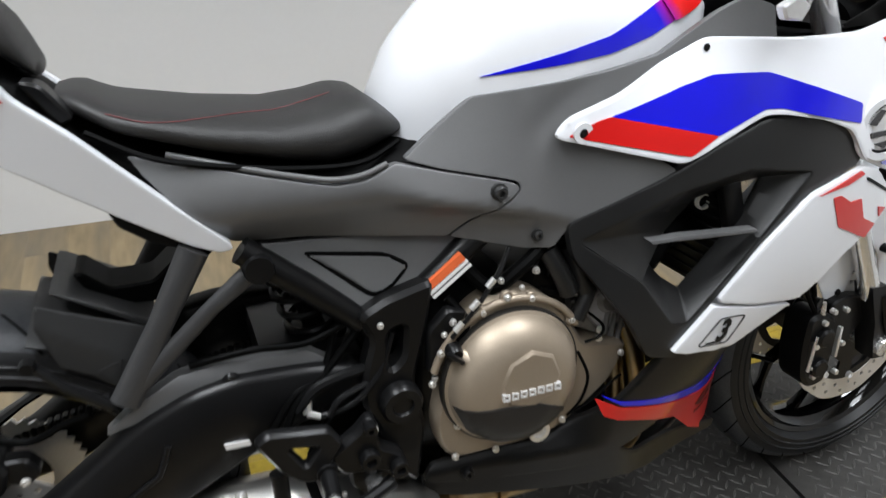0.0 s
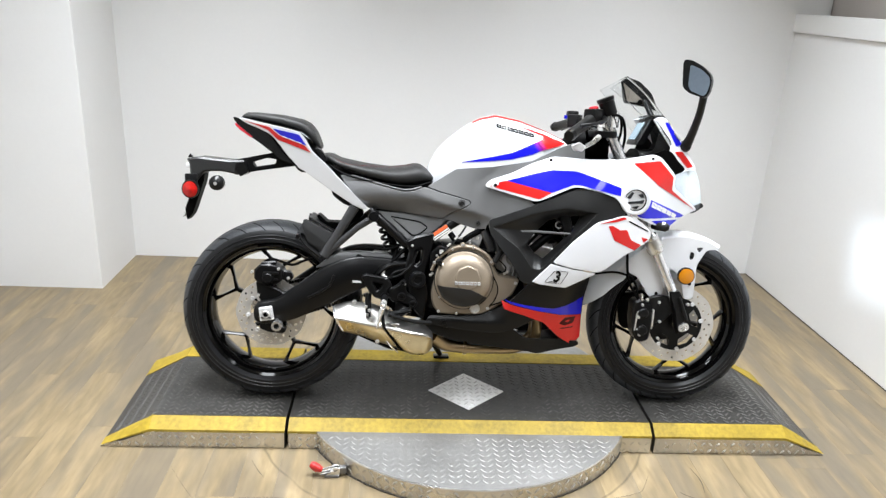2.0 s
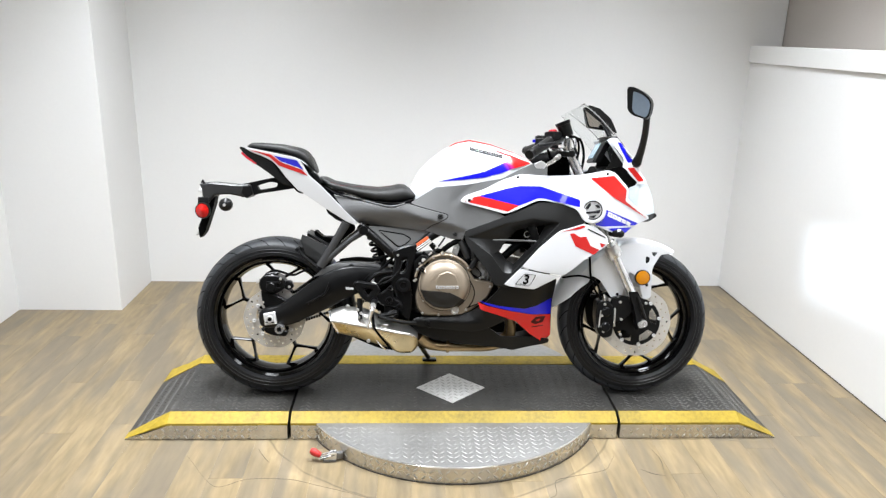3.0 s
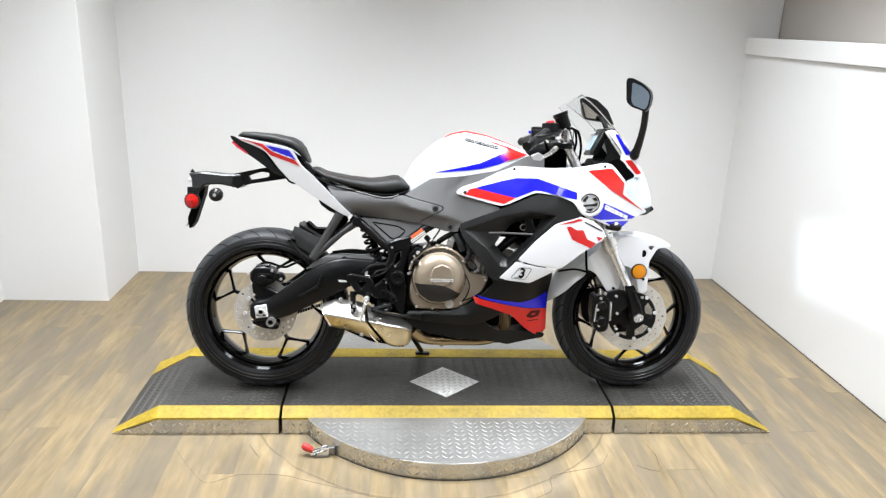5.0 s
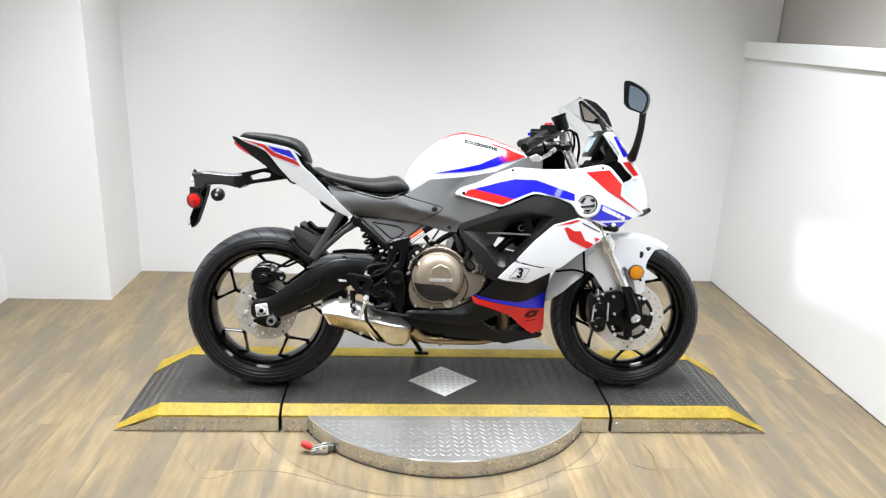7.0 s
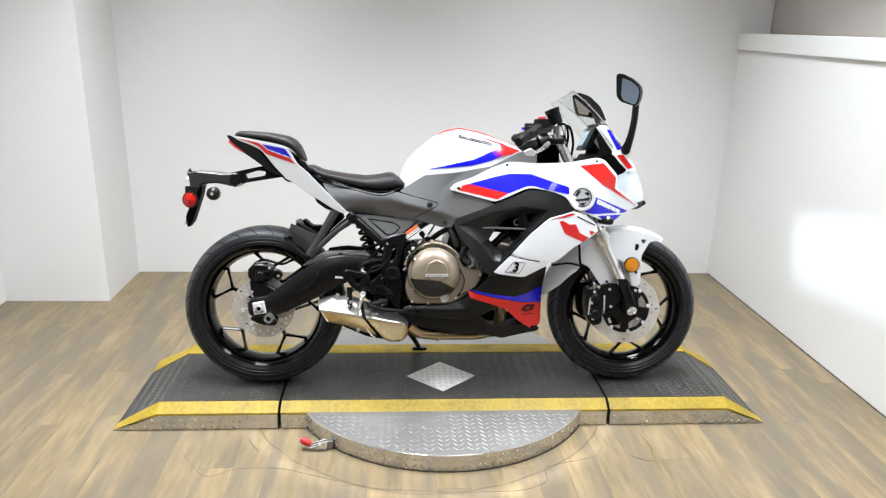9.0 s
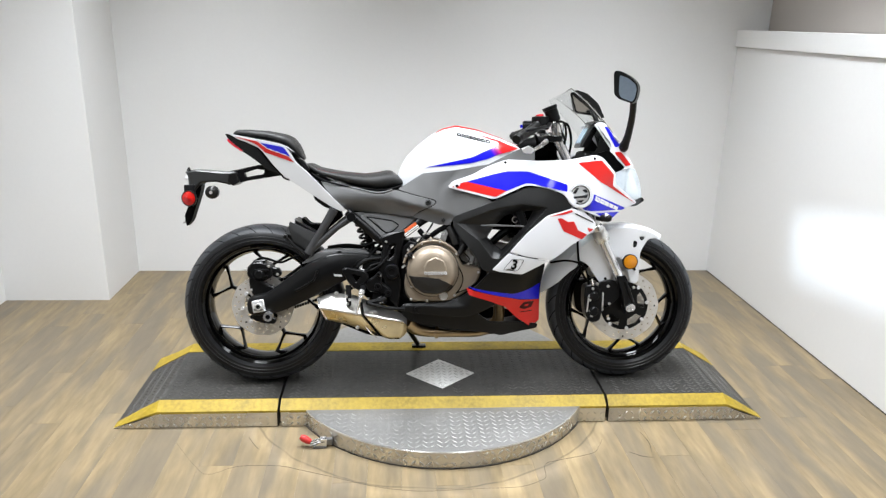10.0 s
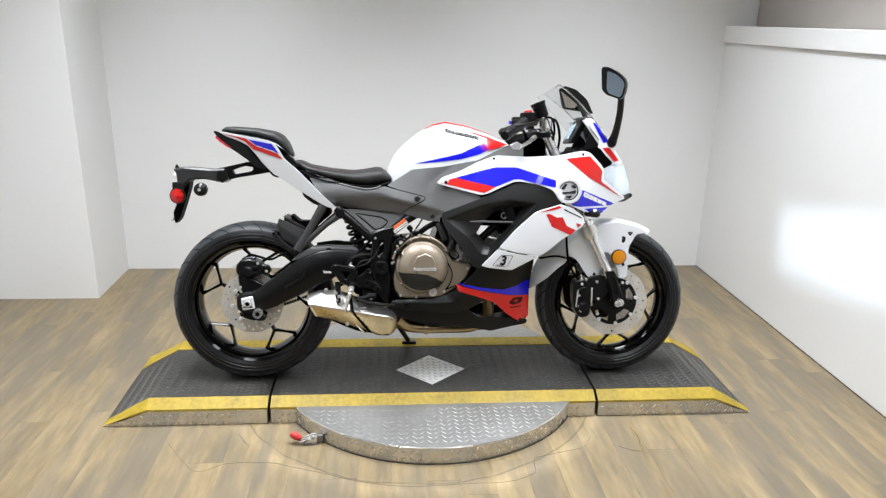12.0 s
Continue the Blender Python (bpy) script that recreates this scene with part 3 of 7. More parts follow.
def turntable(cx, cy, r, top):
    t = thing("turntable", pose(cx, cy, 0), "round bright aluminium tread-plate turntable base on the floor", "turntable")
    plate = lathe([(0, 0.002), (r - 0.001, 0.002), (r, 0.006), (r, top - 0.004), (r - 0.003, top), (0, top)], 128, axis="z")
    for f_ in plate.faces:
        f_.material_index = 0 if abs(f_.calc_center_median().z - top) < 0.001 else 1
    part("base_plate", plate, [PLATE_STEEL, SKIRT_STEEL], t, smooth=25)
    wear = random.Random(11)
    lugs = tread(lambda x, y: math.hypot(x, y) < r - 0.015 and y < Y0 - cy - 0.01, -r, r, -r, 0, 0.0255, lambda x, y, a: Matrix.Translation((x, y, top - 0.0003)) @ pose(0, 0, 0, 0, 0, a) @ Matrix.Diagonal((1, 1, 1 - wear.uniform(0.5, 0.85) * max(0.0, 1 - math.hypot((x + 0.17) / 0.26, (y + 0.40) / 0.17) ** 3), 1)), True)
    tagged(part("tread_relief", lug_mesh(lugs, 0.029, 0.0062, 0.0016), PLATE_TOP_LUG, t, smooth=0), kind="stuff")
    side, n = [], int(2 * math.pi * r / 0.0275)
    for k in range(n):
        a = 2 * math.pi * k / n
        if math.sin(a) > 0.1:
            continue
        for j, z in enumerate((0.02, 0.046)):
            side.append(Matrix.Translation((r * math.cos(a), r * math.sin(a), z)) @ pose(0, 0, 0, 0, 0, math.degrees(a) + 90) @ pose(0, 0, 0, 90) @ pose(0, 0, 0, 0, 0, 45 if (k + j) % 2 else -45))
    tagged(part("rim_relief", lug_mesh(side, 0.025, 0.0075, 0.0018), PLATE_STEEL_LUG, t, smooth=0), kind="stuff")
    part("foot_ring", lathe([(r - 0.02, -0.004), (r + 0.002, -0.004), (r + 0.002, 0.004), (r - 0.02, 0.004)], 96, True, axis="z"), GAP, t)
    return t


turntable(0.47, 0.755, 0.605, 0.066)


def toggle_clamp():
    t = thing("toggle_clamp", pose(0.002, 0.298, 0.0, 0, 0, 4), "steel locking clamp with a red handle beside the turntable", "clamp")
    part("base", box(-0.006, 0.040, -0.014, 0.014, 0.0, 0.008, 0.002), HEAD_GREY, t)
    for y in (-0.010, 0.007):
        part("bracket", prism([(-0.004, 0.006), (0.040, 0.006), (0.042, 0.034), (0.022, 0.036)], y, y + 0.003, r=0.003, rim=0.001), STEEL, t)
    for k in range(3):
        part("lever", tube([(-0.018, -0.014 + 0.006 * k, 0.014 + 0.005 * k), (0.008, -0.011 + 0.006 * k, 0.020 + 0.005 * k), (0.034, -0.008 + 0.006 * k, 0.026 + 0.004 * k)], 0.0026, 8), HEAD_GREY, t)
    part("spindle", lathe([(0, -0.016), (0.005, -0.016), (0.005, 0.014), (0, 0.014)], 10, centre=(0.018, 0, 0.022)), STEEL, t)
    part("jaw", box(0.038, 0.062, -0.009, 0.009, 0.010, 0.034, 0.003), HEAD_GREY, t)
    part("handle", tube([(-0.014, -0.001, 0.022), (-0.026, 0.003, 0.027), (-0.040, 0.007, 0.034), (-0.050, 0.010, 0.039)], [0.0085, 0.0125, 0.0135, 0.008], 14, 3), RED_GRIP, t, "red vinyl grip")


toggle_clamp()

# ---- the motorcycle ----
# x forward from the rear axle, -y its right side, z up from the tyres' contact; it leans on its side stand
BIKE = thing("motorcycle", pose(-0.216, 0.655, TOP + 0.001) @ pose(0, 0, 0, -10), "white sport motorcycle with blue and red stripes, on its side stand", "motorcycle")


def wheel(name, x, radius, half, rim_r, disc_r, disc_y, start, calliper_side):
    """Rim with its tyre, spokes, hub and brake disc, round the axle at x."""
    at = Matrix.Translation((x, 0, radius))
    w = rim_r
    rim = part(name, lathe([(w - 0.011, -half * 0.60), (w - 0.007, -half * 0.74), (w + 0.002, -half * 0.80), (w + 0.007, -half * 0.74), (w - 0.003, -half * 0.6), (w - 0.008, 0), (w - 0.003, half * 0.6), (w + 0.007, half * 0.74), (w + 0.002, half * 0.80), (w - 0.007, half * 0.74), (w - 0.011, half * 0.60), (w - 0.020, half * 0.50), (w - 0.0215, half * 0.40), (w - 0.028, half * 0.20), (w - 0.028, -half * 0.20), (w - 0.0215, -half * 0.40), (w - 0.020, -half * 0.50)], 72, True), RIM_BLACK, BIKE, "gloss black cast alloy rim", at)
    prof, n = [(w + 0.002, -half * 0.74)], 14
    for k in range(n + 1):
        a = math.pi * k / n
        c, s = math.cos(a), math.sin(a)
        prof.append((w + 0.012 + (radius - w - 0.012) * s ** 0.62, -half * math.copysign(abs(c) ** 0.85, c)))
    prof += [(w + 0.002, half * 0.74), (w + 0.016, 0)]
    bm = lathe(prof, 96, True)
    for f_ in bm.faces:
        c = f_.calc_center_median()
        if abs(c.y) > half * 0.90 or math.hypot(c.x, c.z) < w + 0.02:
            f_.material_index = 1

    def surface(lat):
        c = lat ** (1 / 0.85)
        return w + 0.012 + (radius - w - 0.012) * (1 - c * c) ** 0.31 + 0.0012

    grooves = []
    for sgn in (-1, 1):
        bm2, pts = bmesh.new(), []
        for u in np.linspace(0.0, 1.0, 7):
            lat = 0.40 + 0.53 * u
            pts.append((surface(lat), sgn * half * lat, -0.11 * u - 0.05 * u * u + (0.11 if sgn > 0 else 0)))
        rail = [[bm2.verts.new((r * math.cos(q + da), y, r * math.sin(q + da))) for r, y, q in pts] for da in (0.0, 0.015)]
        for k in range(6):
            bm2.faces.new((rail[0][k], rail[0][k + 1], rail[1][k + 1], rail[1][k]))
        me = bpy.data.meshes.new("tread_groove")
        bm2.to_mesh(me)
        bm2.free()
        me.materials.append(GROOVE)
        grooves.append(me)
    part("tyre", bm, [RUBBER, SIDEWALL], rim, "black road tyre with slash grooves")
    for i in range(28):
        for me in grooves:
            g = new("tread_groove", me)
            g.parent = rim
            g.matrix_local = pose(0, 0, 0, 0, 360 / 28 * i, 0)
    for rr in (w + 0.022, w + 0.034):
        q = ((rr - w - 0.012) / (radius - w - 0.012)) ** (1 / 0.62)
        y = half * (1 - q * q) ** 0.425
        for sgn in (-1, 1):
            part("sidewall_rib", lathe([(rr - 0.0022, sgn * (y - 0.001)), (rr, sgn * (y + 0.0018)), (rr + 0.0022, sgn * (y - 0.001))], 72, True), SIDEWALL, rim)
    part("hub", lathe([(0, -0.05), (0.03, -0.05), (0.034, -0.042), (0.034, 0.042), (0.03, 0.05), (0, 0.05)], 28), FRAME_BLACK, rim)
    for i in range(5):
        a = radians(start + 72 * i)
        f = 0.62 * w
        fork = Vector((f * math.cos(a), 0, f * math.sin(a)))
        part("spoke", tube([(0.028 * math.cos(a), 0, 0.028 * math.sin(a)), fork], [0.0105, 0.008], 8, flat=1.7), RIM_BLACK, rim)
        for da in (-19, 19):
            b = a + radians(da)
            end = Vector(((w - 0.024) * math.cos(b), 0, (w - 0.024) * math.sin(b)))
            part("spoke_arm", tube([fork, fork.lerp(end, 0.5), end], [0.0075, 0.0052, 0.008], 8, flat=1.8), RIM_BLACK, rim)
    for y in ([disc_y] if not calliper_side else [disc_y, -disc_y]):
        brake_disc(rim, disc_r, y, FRAME_BLACK if calliper_side else DISC)
    return rim


def brake_disc(parent, r, y, carrier=None):
    out = []
    for k in range(120):
        a = 2 * math.pi * k / 120
        out.append(((r + 0.0012 * math.cos(10 * a)) * math.cos(a), (r + 0.0012 * math.cos(10 * a)) * math.sin(a)))
    inner = [(r * 0.70 * math.cos(a), r * 0.70 * math.sin(a)) for a in (2 * math.pi * k / 48 for k in range(48))]
    holes = [inner]
    for k in range(40):
        a, q = 2 * math.pi * k / 40, r * (0.79 if k % 2 else 0.90)
        holes.append([(q * math.cos(a) + 0.0042 * math.cos(b), q * math.sin(a) + 0.0042 * math.sin(b)) for b in (2 * math.pi * j / 7 for j in range(7))])
    bm = planar(out, holes)
    s = 1 if y > 0 else -1
    d = part("brake_disc", solid(bm, lambda x, z: y, lambda x, z: y - s * 0.004), DISC, parent, "drilled steel brake disc", smooth=30)
    ring = [(r * 0.72 * math.cos(a), r * 0.72 * math.sin(a)) for a in (2 * math.pi * k / 40 for k in range(40))]
    cut = []
    for k in range(5):
        a = 2 * math.pi * k / 5 + 0.3
        cut.append([(q * r * math.cos(a + b), q * r * math.sin(a + b)) for q, b in ((0.42, -0.35), (0.60, -0.42), (0.62, 0.0), (0.60, 0.42), (0.42, 0.35), (0.40, 0.0))])
    part("disc_carrier", solid(planar(ring, cut), lambda x, z: y - s * 0.001, lambda x, z: y - s * 0.006), carrier or DISC, parent, smooth=30)
    for k in range(8):
        a = 2 * math.pi * k / 8 + 0.93
        part("disc_bolt", lathe([(0, -0.003), (0.003, -0.003), (0.004, -0.005), (0.0065, -0.005), (0.0075, 0), (0.0075, 0.004)], 10), SILVER, parent, at=Matrix.Translation((r * 0.665 * math.cos(a), y, r * 0.665 * math.sin(a))) @ (pose(0, 0, 0) if y < 0 else pose(0, 0, 0, 180)))


wheel("rear_wheel", 0.0, 0.305, 0.080, 0.229, 0.116, -0.075, 155, False)
wheel("front_wheel", 1.402, 0.297, 0.060, 0.224, 0.136, -0.070, 207, True)

# tank
TX = [0.512, 0.54, 0.58, 0.63, 0.68, 0.73, 0.81, 0.90, 0.955, 0.99]
T_TOP = [0.812, 0.868, 0.910, 0.950, 0.980, 0.994, 0.979, 0.947, 0.923, 0.906]
T_LOW = [0.772, 0.772, 0.795, 0.805, 0.812, 0.820, 0.838, 0.872, 0.890, 0.892]
T_HALF = [0.040, 0.075, 0.095, 0.108, 0.115, 0.118, 0.114, 0.097, 0.068, 0.035]


def tank_half(x, z):
    top, low, w = (float(np.interp(x, TX, q)) for q in (T_TOP, T_LOW, T_HALF))
    s = min(max((z - low) / (top - low), 0.0), 0.995)
    return w * (1 - s ** 2.3) ** (1 / 2.3)


def tank_ring(x):
    top, low, w = (float(np.interp(x, TX, q)) for q in (T_TOP, T_LOW, T_HALF))
    p, n, out = 2 / 2.3, 28, []
    for k in range(n):
        a = math.pi * k / (n - 1)
        c, s = math.cos(a), math.sin(a)
        out.append((x, w * math.copysign(abs(c) ** p, c), low + (top - low) * s ** p))
    return out + [(x, -w, low - 0.05), (x, w, low - 0.05)]


TANK = part("fuel_tank", loft([tank_ring(x) for x in np.linspace(0.512, 0.99, 40)]), FAIRING_WHITE, BIKE, "gloss white fuel tank with blue and red decals", smooth=50)


def tank_decal(name, outline, m, lift=0.0015, r=0.004, holes=()):
    for side in (-1, 1):
        part(name, panel(outline, lift, 0.003, holes, half=tank_half, rim=0, side=side, r=r, step=0.02), m, TANK, smooth=50)


tank_decal("blue_stripe", [(0.614, 0.8335), (0.721, 0.857), (0.784, 0.872), (0.868, 0.910), (0.888, 0.884), (0.849, 0.868), (0.784, 0.851), (0.721, 0.843)], BLUE_TO_RED, r=0.003)
tank_decal("red_stripe", [(0.868, 0.910), (0.886, 0.920), (0.888, 0.930), (0.850, 0.946), (0.890, 0.936), (0.925, 0.922), (0.970, 0.908), (0.930, 0.895), (0.888, 0.884)], BLUE_TO_RED, 0.004, 0.002)
for side in (-1, 1):
    ribbon = []
    for x in np.linspace(0.655, 0.975, 33):
        top, low, w = (float(np.interp(x, TX, q)) for q in (T_TOP, T_LOW, T_HALF))
        row = []
        for a in (70.0, 73.0, 76.0):
            a = radians(a + 4.0 * max(0.0, 0.72 - x) / 0.06)
            c, q = math.cos(a) ** (2 / 2.3), math.sin(a) ** (2 / 2.3)
            n = Vector((0, side * math.cos(a), math.sin(a)))
            row.append(Vector((x, side * w * c, low + (top - low) * q)) + 0.0016 * n)
        ribbon.append(row)
    part("red_line", sheet(ribbon, 0.0008), FAIRING_RED, TANK, smooth=50)
tank_decal("red_line", [(0.809, 0.957), (0.853, 0.947), (0.880, 0.932), (0.848, 0.942)], FAIRING_RED, 0.002, 0.001)
for k, w in enumerate([0.0165, 0.015, 0.0175, 0.0165, 0.0165, 0.0165, 0.0155]):
    x = 0.730 + 0.0183 * k
    z = 0.9645 - 0.23 * (x - 0.730)
    tank_decal("print_bar", [(x, z), (x + w, z - 0.23 * w), (x + w, z - 0.23 * w - 0.0130), (x, z - 0.0130)], INK, 0.002, 0.0015, [[(x + 0.0042, z - 0.0052), (x + w - 0.0042, z - 0.0050 - 0.23 * w), (x + w - 0.0042, z - 0.0082 - 0.23 * w), (x + 0.0042, z - 0.0084)]])
part("filler_cap", lathe([(0, 0.004), (0.028, 0.004), (0.032, 0.002), (0.034, -0.01), (0, -0.01)], 28, axis="z"), FRAME_BLACK, TANK, at=pose(0.80, 0.012, 0.972, 0, 16))


def body_ring(x, top, low, w, p=0.7, y=0.0):
    return oval(x, y, (top + low) / 2, w, (top - low) / 2, p)


STITCH = mat("dark_red_thread", (0.11, 0.012, 0.014), 0.6)
# seats and tail
def seat(name, xs, tops, lows, halves, label):
    grid = np.linspace(xs[0], xs[-1], 30)
    rings = [body_ring(x, *(float(np.interp(x, xs, q)) for q in (tops, lows, halves)), 0.78) for x in grid]
    return part(name, loft(rings), VINYL, BIKE, label, smooth=60)


SEAT = seat("rider_seat", [0.165, 0.185, 0.22, 0.304, 0.384, 0.436, 0.468, 0.488, 0.515, 0.54], [0.842, 0.845, 0.828, 0.813, 0.806, 0.812, 0.820, 0.817, 0.798, 0.778],
     [0.826, 0.815, 0.796, 0.770, 0.749, 0.740, 0.742, 0.748, 0.758, 0.768], [0.05, 0.078, 0.095, 0.108, 0.112, 0.112, 0.105, 0.096, 0.078, 0.05], "black vinyl rider seat with red stitching")
part("stitching", tube([(0.212, -0.086, 0.8238), (0.245, -0.094, 0.814), (0.275, -0.091, 0.8109), (0.31, -0.075, 0.809), (0.35, -0.057, 0.8074), (0.385, -0.045, 0.8054), (0.417, -0.036, 0.8095), (0.453, -0.028, 0.8162)], 0.0007, 6, 6), STITCH, SEAT)
part("seat_seam", tube([(0.19, -0.082, 0.806), (0.25, -0.101, 0.777), (0.33, -0.111, 0.761), (0.41, -0.113, 0.751), (0.47, -0.106, 0.750), (0.52, -0.080, 0.763)], 0.0035, 6, 6), DEEP_BLACK, SEAT)
seat("pillion_seat", [-0.105, -0.09, -0.05, 0.03, 0.096, 0.12, 0.14, 0.155], [0.955, 0.966, 0.967, 0.962, 0.950, 0.937, 0.912, 0.872], [0.945, 0.942, 0.938, 0.926, 0.905, 0.885, 0.865, 0.855], [0.02, 0.040, 0.054, 0.070, 0.076, 0.076, 0.07, 0.05], "black vinyl pillion seat pad")
# unseen filler core, coloured near-black so gaps between the panels look shaded
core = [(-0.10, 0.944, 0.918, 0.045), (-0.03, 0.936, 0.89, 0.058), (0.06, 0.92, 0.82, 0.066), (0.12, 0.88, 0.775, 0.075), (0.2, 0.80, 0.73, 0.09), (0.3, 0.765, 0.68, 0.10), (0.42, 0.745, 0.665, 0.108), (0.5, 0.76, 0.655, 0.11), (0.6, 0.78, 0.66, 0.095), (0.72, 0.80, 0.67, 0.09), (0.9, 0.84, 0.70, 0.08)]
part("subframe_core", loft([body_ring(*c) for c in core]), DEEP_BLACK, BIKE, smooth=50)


def both(name, outline, m, parent=None, label="", **k):
    out = []
    for side in (-1, 1):
        out.append(part(name, panel(outline, side=side, **k), m, parent or BIKE, label, smooth=45))
    return out


TAIL = [(-0.113, 0.950), (-0.047, 0.938), (0.056, 0.920), (0.092, 0.912), (0.112, 0.892), (0.135, 0.850), (0.179, 0.812), (0.220, 0.770), (0.272, 0.718), (0.318, 0.674), (0.302, 0.668), (0.272, 0.680), (0.208, 0.720), (0.135, 0.768), (0.084, 0.802), (0.052, 0.836), (0.025, 0.872), (0.001, 0.898), (-0.039, 0.916), (-0.080, 0.930)]
tails = both("tail_fairing", TAIL, FAIRING_WHITE, label="gloss white tail fairing", off=0.004, thick=0.02, half=tail_half)
for t_, side in zip(tails, (-1, 1)):
    part("red_stripe", panel([(-0.088, 0.938), (-0.003, 0.922), (0.029, 0.897), (0.112, 0.868), (0.133, 0.846), (0.025, 0.882), (-0.007, 0.911), (-0.039, 0.924)], 0.0055, 0.003, side=side, half=tail_half, rim=0, r=0.004), FAIRING_RED, t_, smooth=45)
    part("blue_stripe", panel([(0.007, 0.918), (0.094, 0.902), (0.118, 0.868), (0.033, 0.898)], 0.0055, 0.003, side=side, half=tail_half, rim=0, r=0.004), FAIRING_BLUE, t_, smooth=45)
    for k in range(3):
        x = 0.040 + 0.023 * k
        part("print_bar", panel([(x, 0.896 - 0.33 * (x - 0.04)), (x + 0.018, 0.890 - 0.33 * (x - 0.04)), (x + 0.017, 0.8868 - 0.33 * (x - 0.04)), (x - 0.001, 0.8928 - 0.33 * (x - 0.04))], 0.0068, 0.002, side=side, half=tail_half, rim=0, r=0.001), LABEL_WHITE, t_, smooth=45)
both("tail_lower_cover", [(-0.131, 0.950), (-0.113, 0.948), (-0.072, 0.924), (-0.035, 0.912), (0.001, 0.890), (0.032, 0.848), (0.082, 0.800), (0.028, 0.815), (0.001, 0.840), (-0.051, 0.876), (-0.096, 0.902)], SMOKE_LENS, off=-0.006, thick=0.02, half=tail_half)
both("tail_lamp", [(-0.119, 0.931), (-0.098, 0.914), (-0.062, 0.887), (-0.068, 0.885), (-0.102, 0.906), (-0.122, 0.925)], TAIL_GLOW, label="lit red tail lamp", off=-0.002, thick=0.01, r=0.003, half=tail_half)
part("grab_trim", prism([(0.140, 0.862), (0.160, 0.858), (0.185, 0.822), (0.170, 0.815)], -0.092, -0.06), FRAME_BLACK, BIKE)

part("tail_bracket", prism([(0.196, 0.728), (0.226, 0.716), (0.262, 0.690), (0.268, 0.672), (0.236, 0.684), (0.204, 0.708)], -0.100, -0.070, r=0.006, rim=0.002), FRAME_BLACK, BIKE)
part("tail_strap", tube([(0.075, -0.070, 0.806), (0.088, -0.078, 0.790), (0.108, -0.082, 0.783), (0.128, -0.080, 0.790)], 0.0035, 8, 4), FRAME_BLACK, BIKE)
# number-plate carrier
carrier = part("plate_carrier", prism([(-0.140, 0.806), (-0.008, 0.836), (0.044, 0.834), (0.090, 0.800), (0.020, 0.788), (-0.052, 0.776), (-0.128, 0.758)], -0.035, -0.022, [[(-0.068, 0.804), (-0.020, 0.820), (0.010, 0.816), (0.006, 0.801), (-0.060, 0.789)]]), FRAME_BLACK, BIKE, "black plate carrier arm")
part("carrier_arm", prism([(-0.140, 0.806), (-0.008, 0.836), (0.044, 0.834), (0.090, 0.800), (0.020, 0.788), (-0.052, 0.776), (-0.128, 0.758)], 0.010, 0.020, [[(-0.074, 0.804), (-0.020, 0.823), (0.014, 0.818), (0.010, 0.798), (-0.064, 0.786)]]), FRAME_BLACK, carrier)
part("carrier_bridge", box(-0.135, -0.09, -0.03, 0.03, 0.766, 0.80, 0.004), FRAME_BLACK, carrier)
part("carrier_box", prism([(-0.282, 0.808), (-0.244, 0.816), (-0.146, 0.808), (-0.094, 0.810), (-0.087, 0.771), (-0.110, 0.760), (-0.170, 0.771), (-0.224, 0.768), (-0.254, 0.730), (-0.269, 0.755), (-0.272, 0.793)], -0.046, 0.046, r=0.006, rim=0.006), HUGGER_GREY, carrier, smooth=40)
part("carrier_flange", prism([(-0.118, 0.804), (-0.090, 0.808), (-0.080, 0.772), (-0.104, 0.756), (-0.124, 0.776)], -0.056, 0.056, r=0.004, rim=0.003), BLACK_PLASTIC, carrier, smooth=40)
part("carrier_spike", prism([(-0.276, 0.812), (-0.268, 0.826), (-0.258, 0.812)], -0.044, -0.034, r=0.002, rim=0.001), BLACK_PLASTIC, carrier)
part("plate_lamp", box(-0.290, -0.262, -0.02, 0.02, 0.776, 0.792, 0.004), CLEARLENS, carrier)
part("number_plate_holder", prism([(-0.256, 0.740), (-0.226, 0.762), (-0.232, 0.730), (-0.268, 0.624), (-0.287, 0.600), (-0.294, 0.640)], -0.026, 0.026), DEEP_BLACK, carrier)
part("plate_blank", prism([(-0.262, 0.715), (-0.258, 0.715), (-0.298, 0.612), (-0.302, 0.612)], -0.024, 0.024, rim=0, r=0.001), SILVER, carrier)
part("side_reflector", lathe([(0, -0.006), (0.021, -0.0055), (0.027, -0.003), (0.028, 0), (0.024, 0.004), (0, 0.004)], 28), RED_LENS, carrier, "round red reflector", at=pose(-0.264, -0.062, 0.710, 0, 0, -14))
part("lens_facets", lathe([(0, -0.0115), (0.021, -0.0062), (0.021, -0.004), (0, -0.004)], 12), RED_LENS, carrier, "faceted red lens", at=pose(-0.264, -0.062, 0.710, 0, 0, -14), smooth=0)
part("reflector_rim", lathe([(0.0265, -0.0045), (0.0295, -0.0045), (0.0305, -0.001), (0.0295, 0.005), (0.0265, 0.005)], 28, True), BLACK_PLASTIC, carrier, at=pose(-0.264, -0.062, 0.710, 0, 0, -14))
part("reflector_bracket", box(-0.284, -0.244, -0.058, -0.045, 0.70, 0.76, 0.004), FRAME_BLACK, carrier)
part("indicator_mount", lathe([(0, -0.03), (0.008, -0.03), (0.014, -0.026), (0.024, -0.016), (0.025, 0.0), (0.012, 0.02), (0, 0.02)], 24), BLACK_PLASTIC, carrier, at=Matrix.Translation((-0.180, -0.05, 0.733)))
part("bolt", lathe([(0, -0.033), (0.006, -0.033), (0.006, -0.028)], 8), STEEL, carrier, at=Matrix.Translation((-0.180, -0.05, 0.733)))

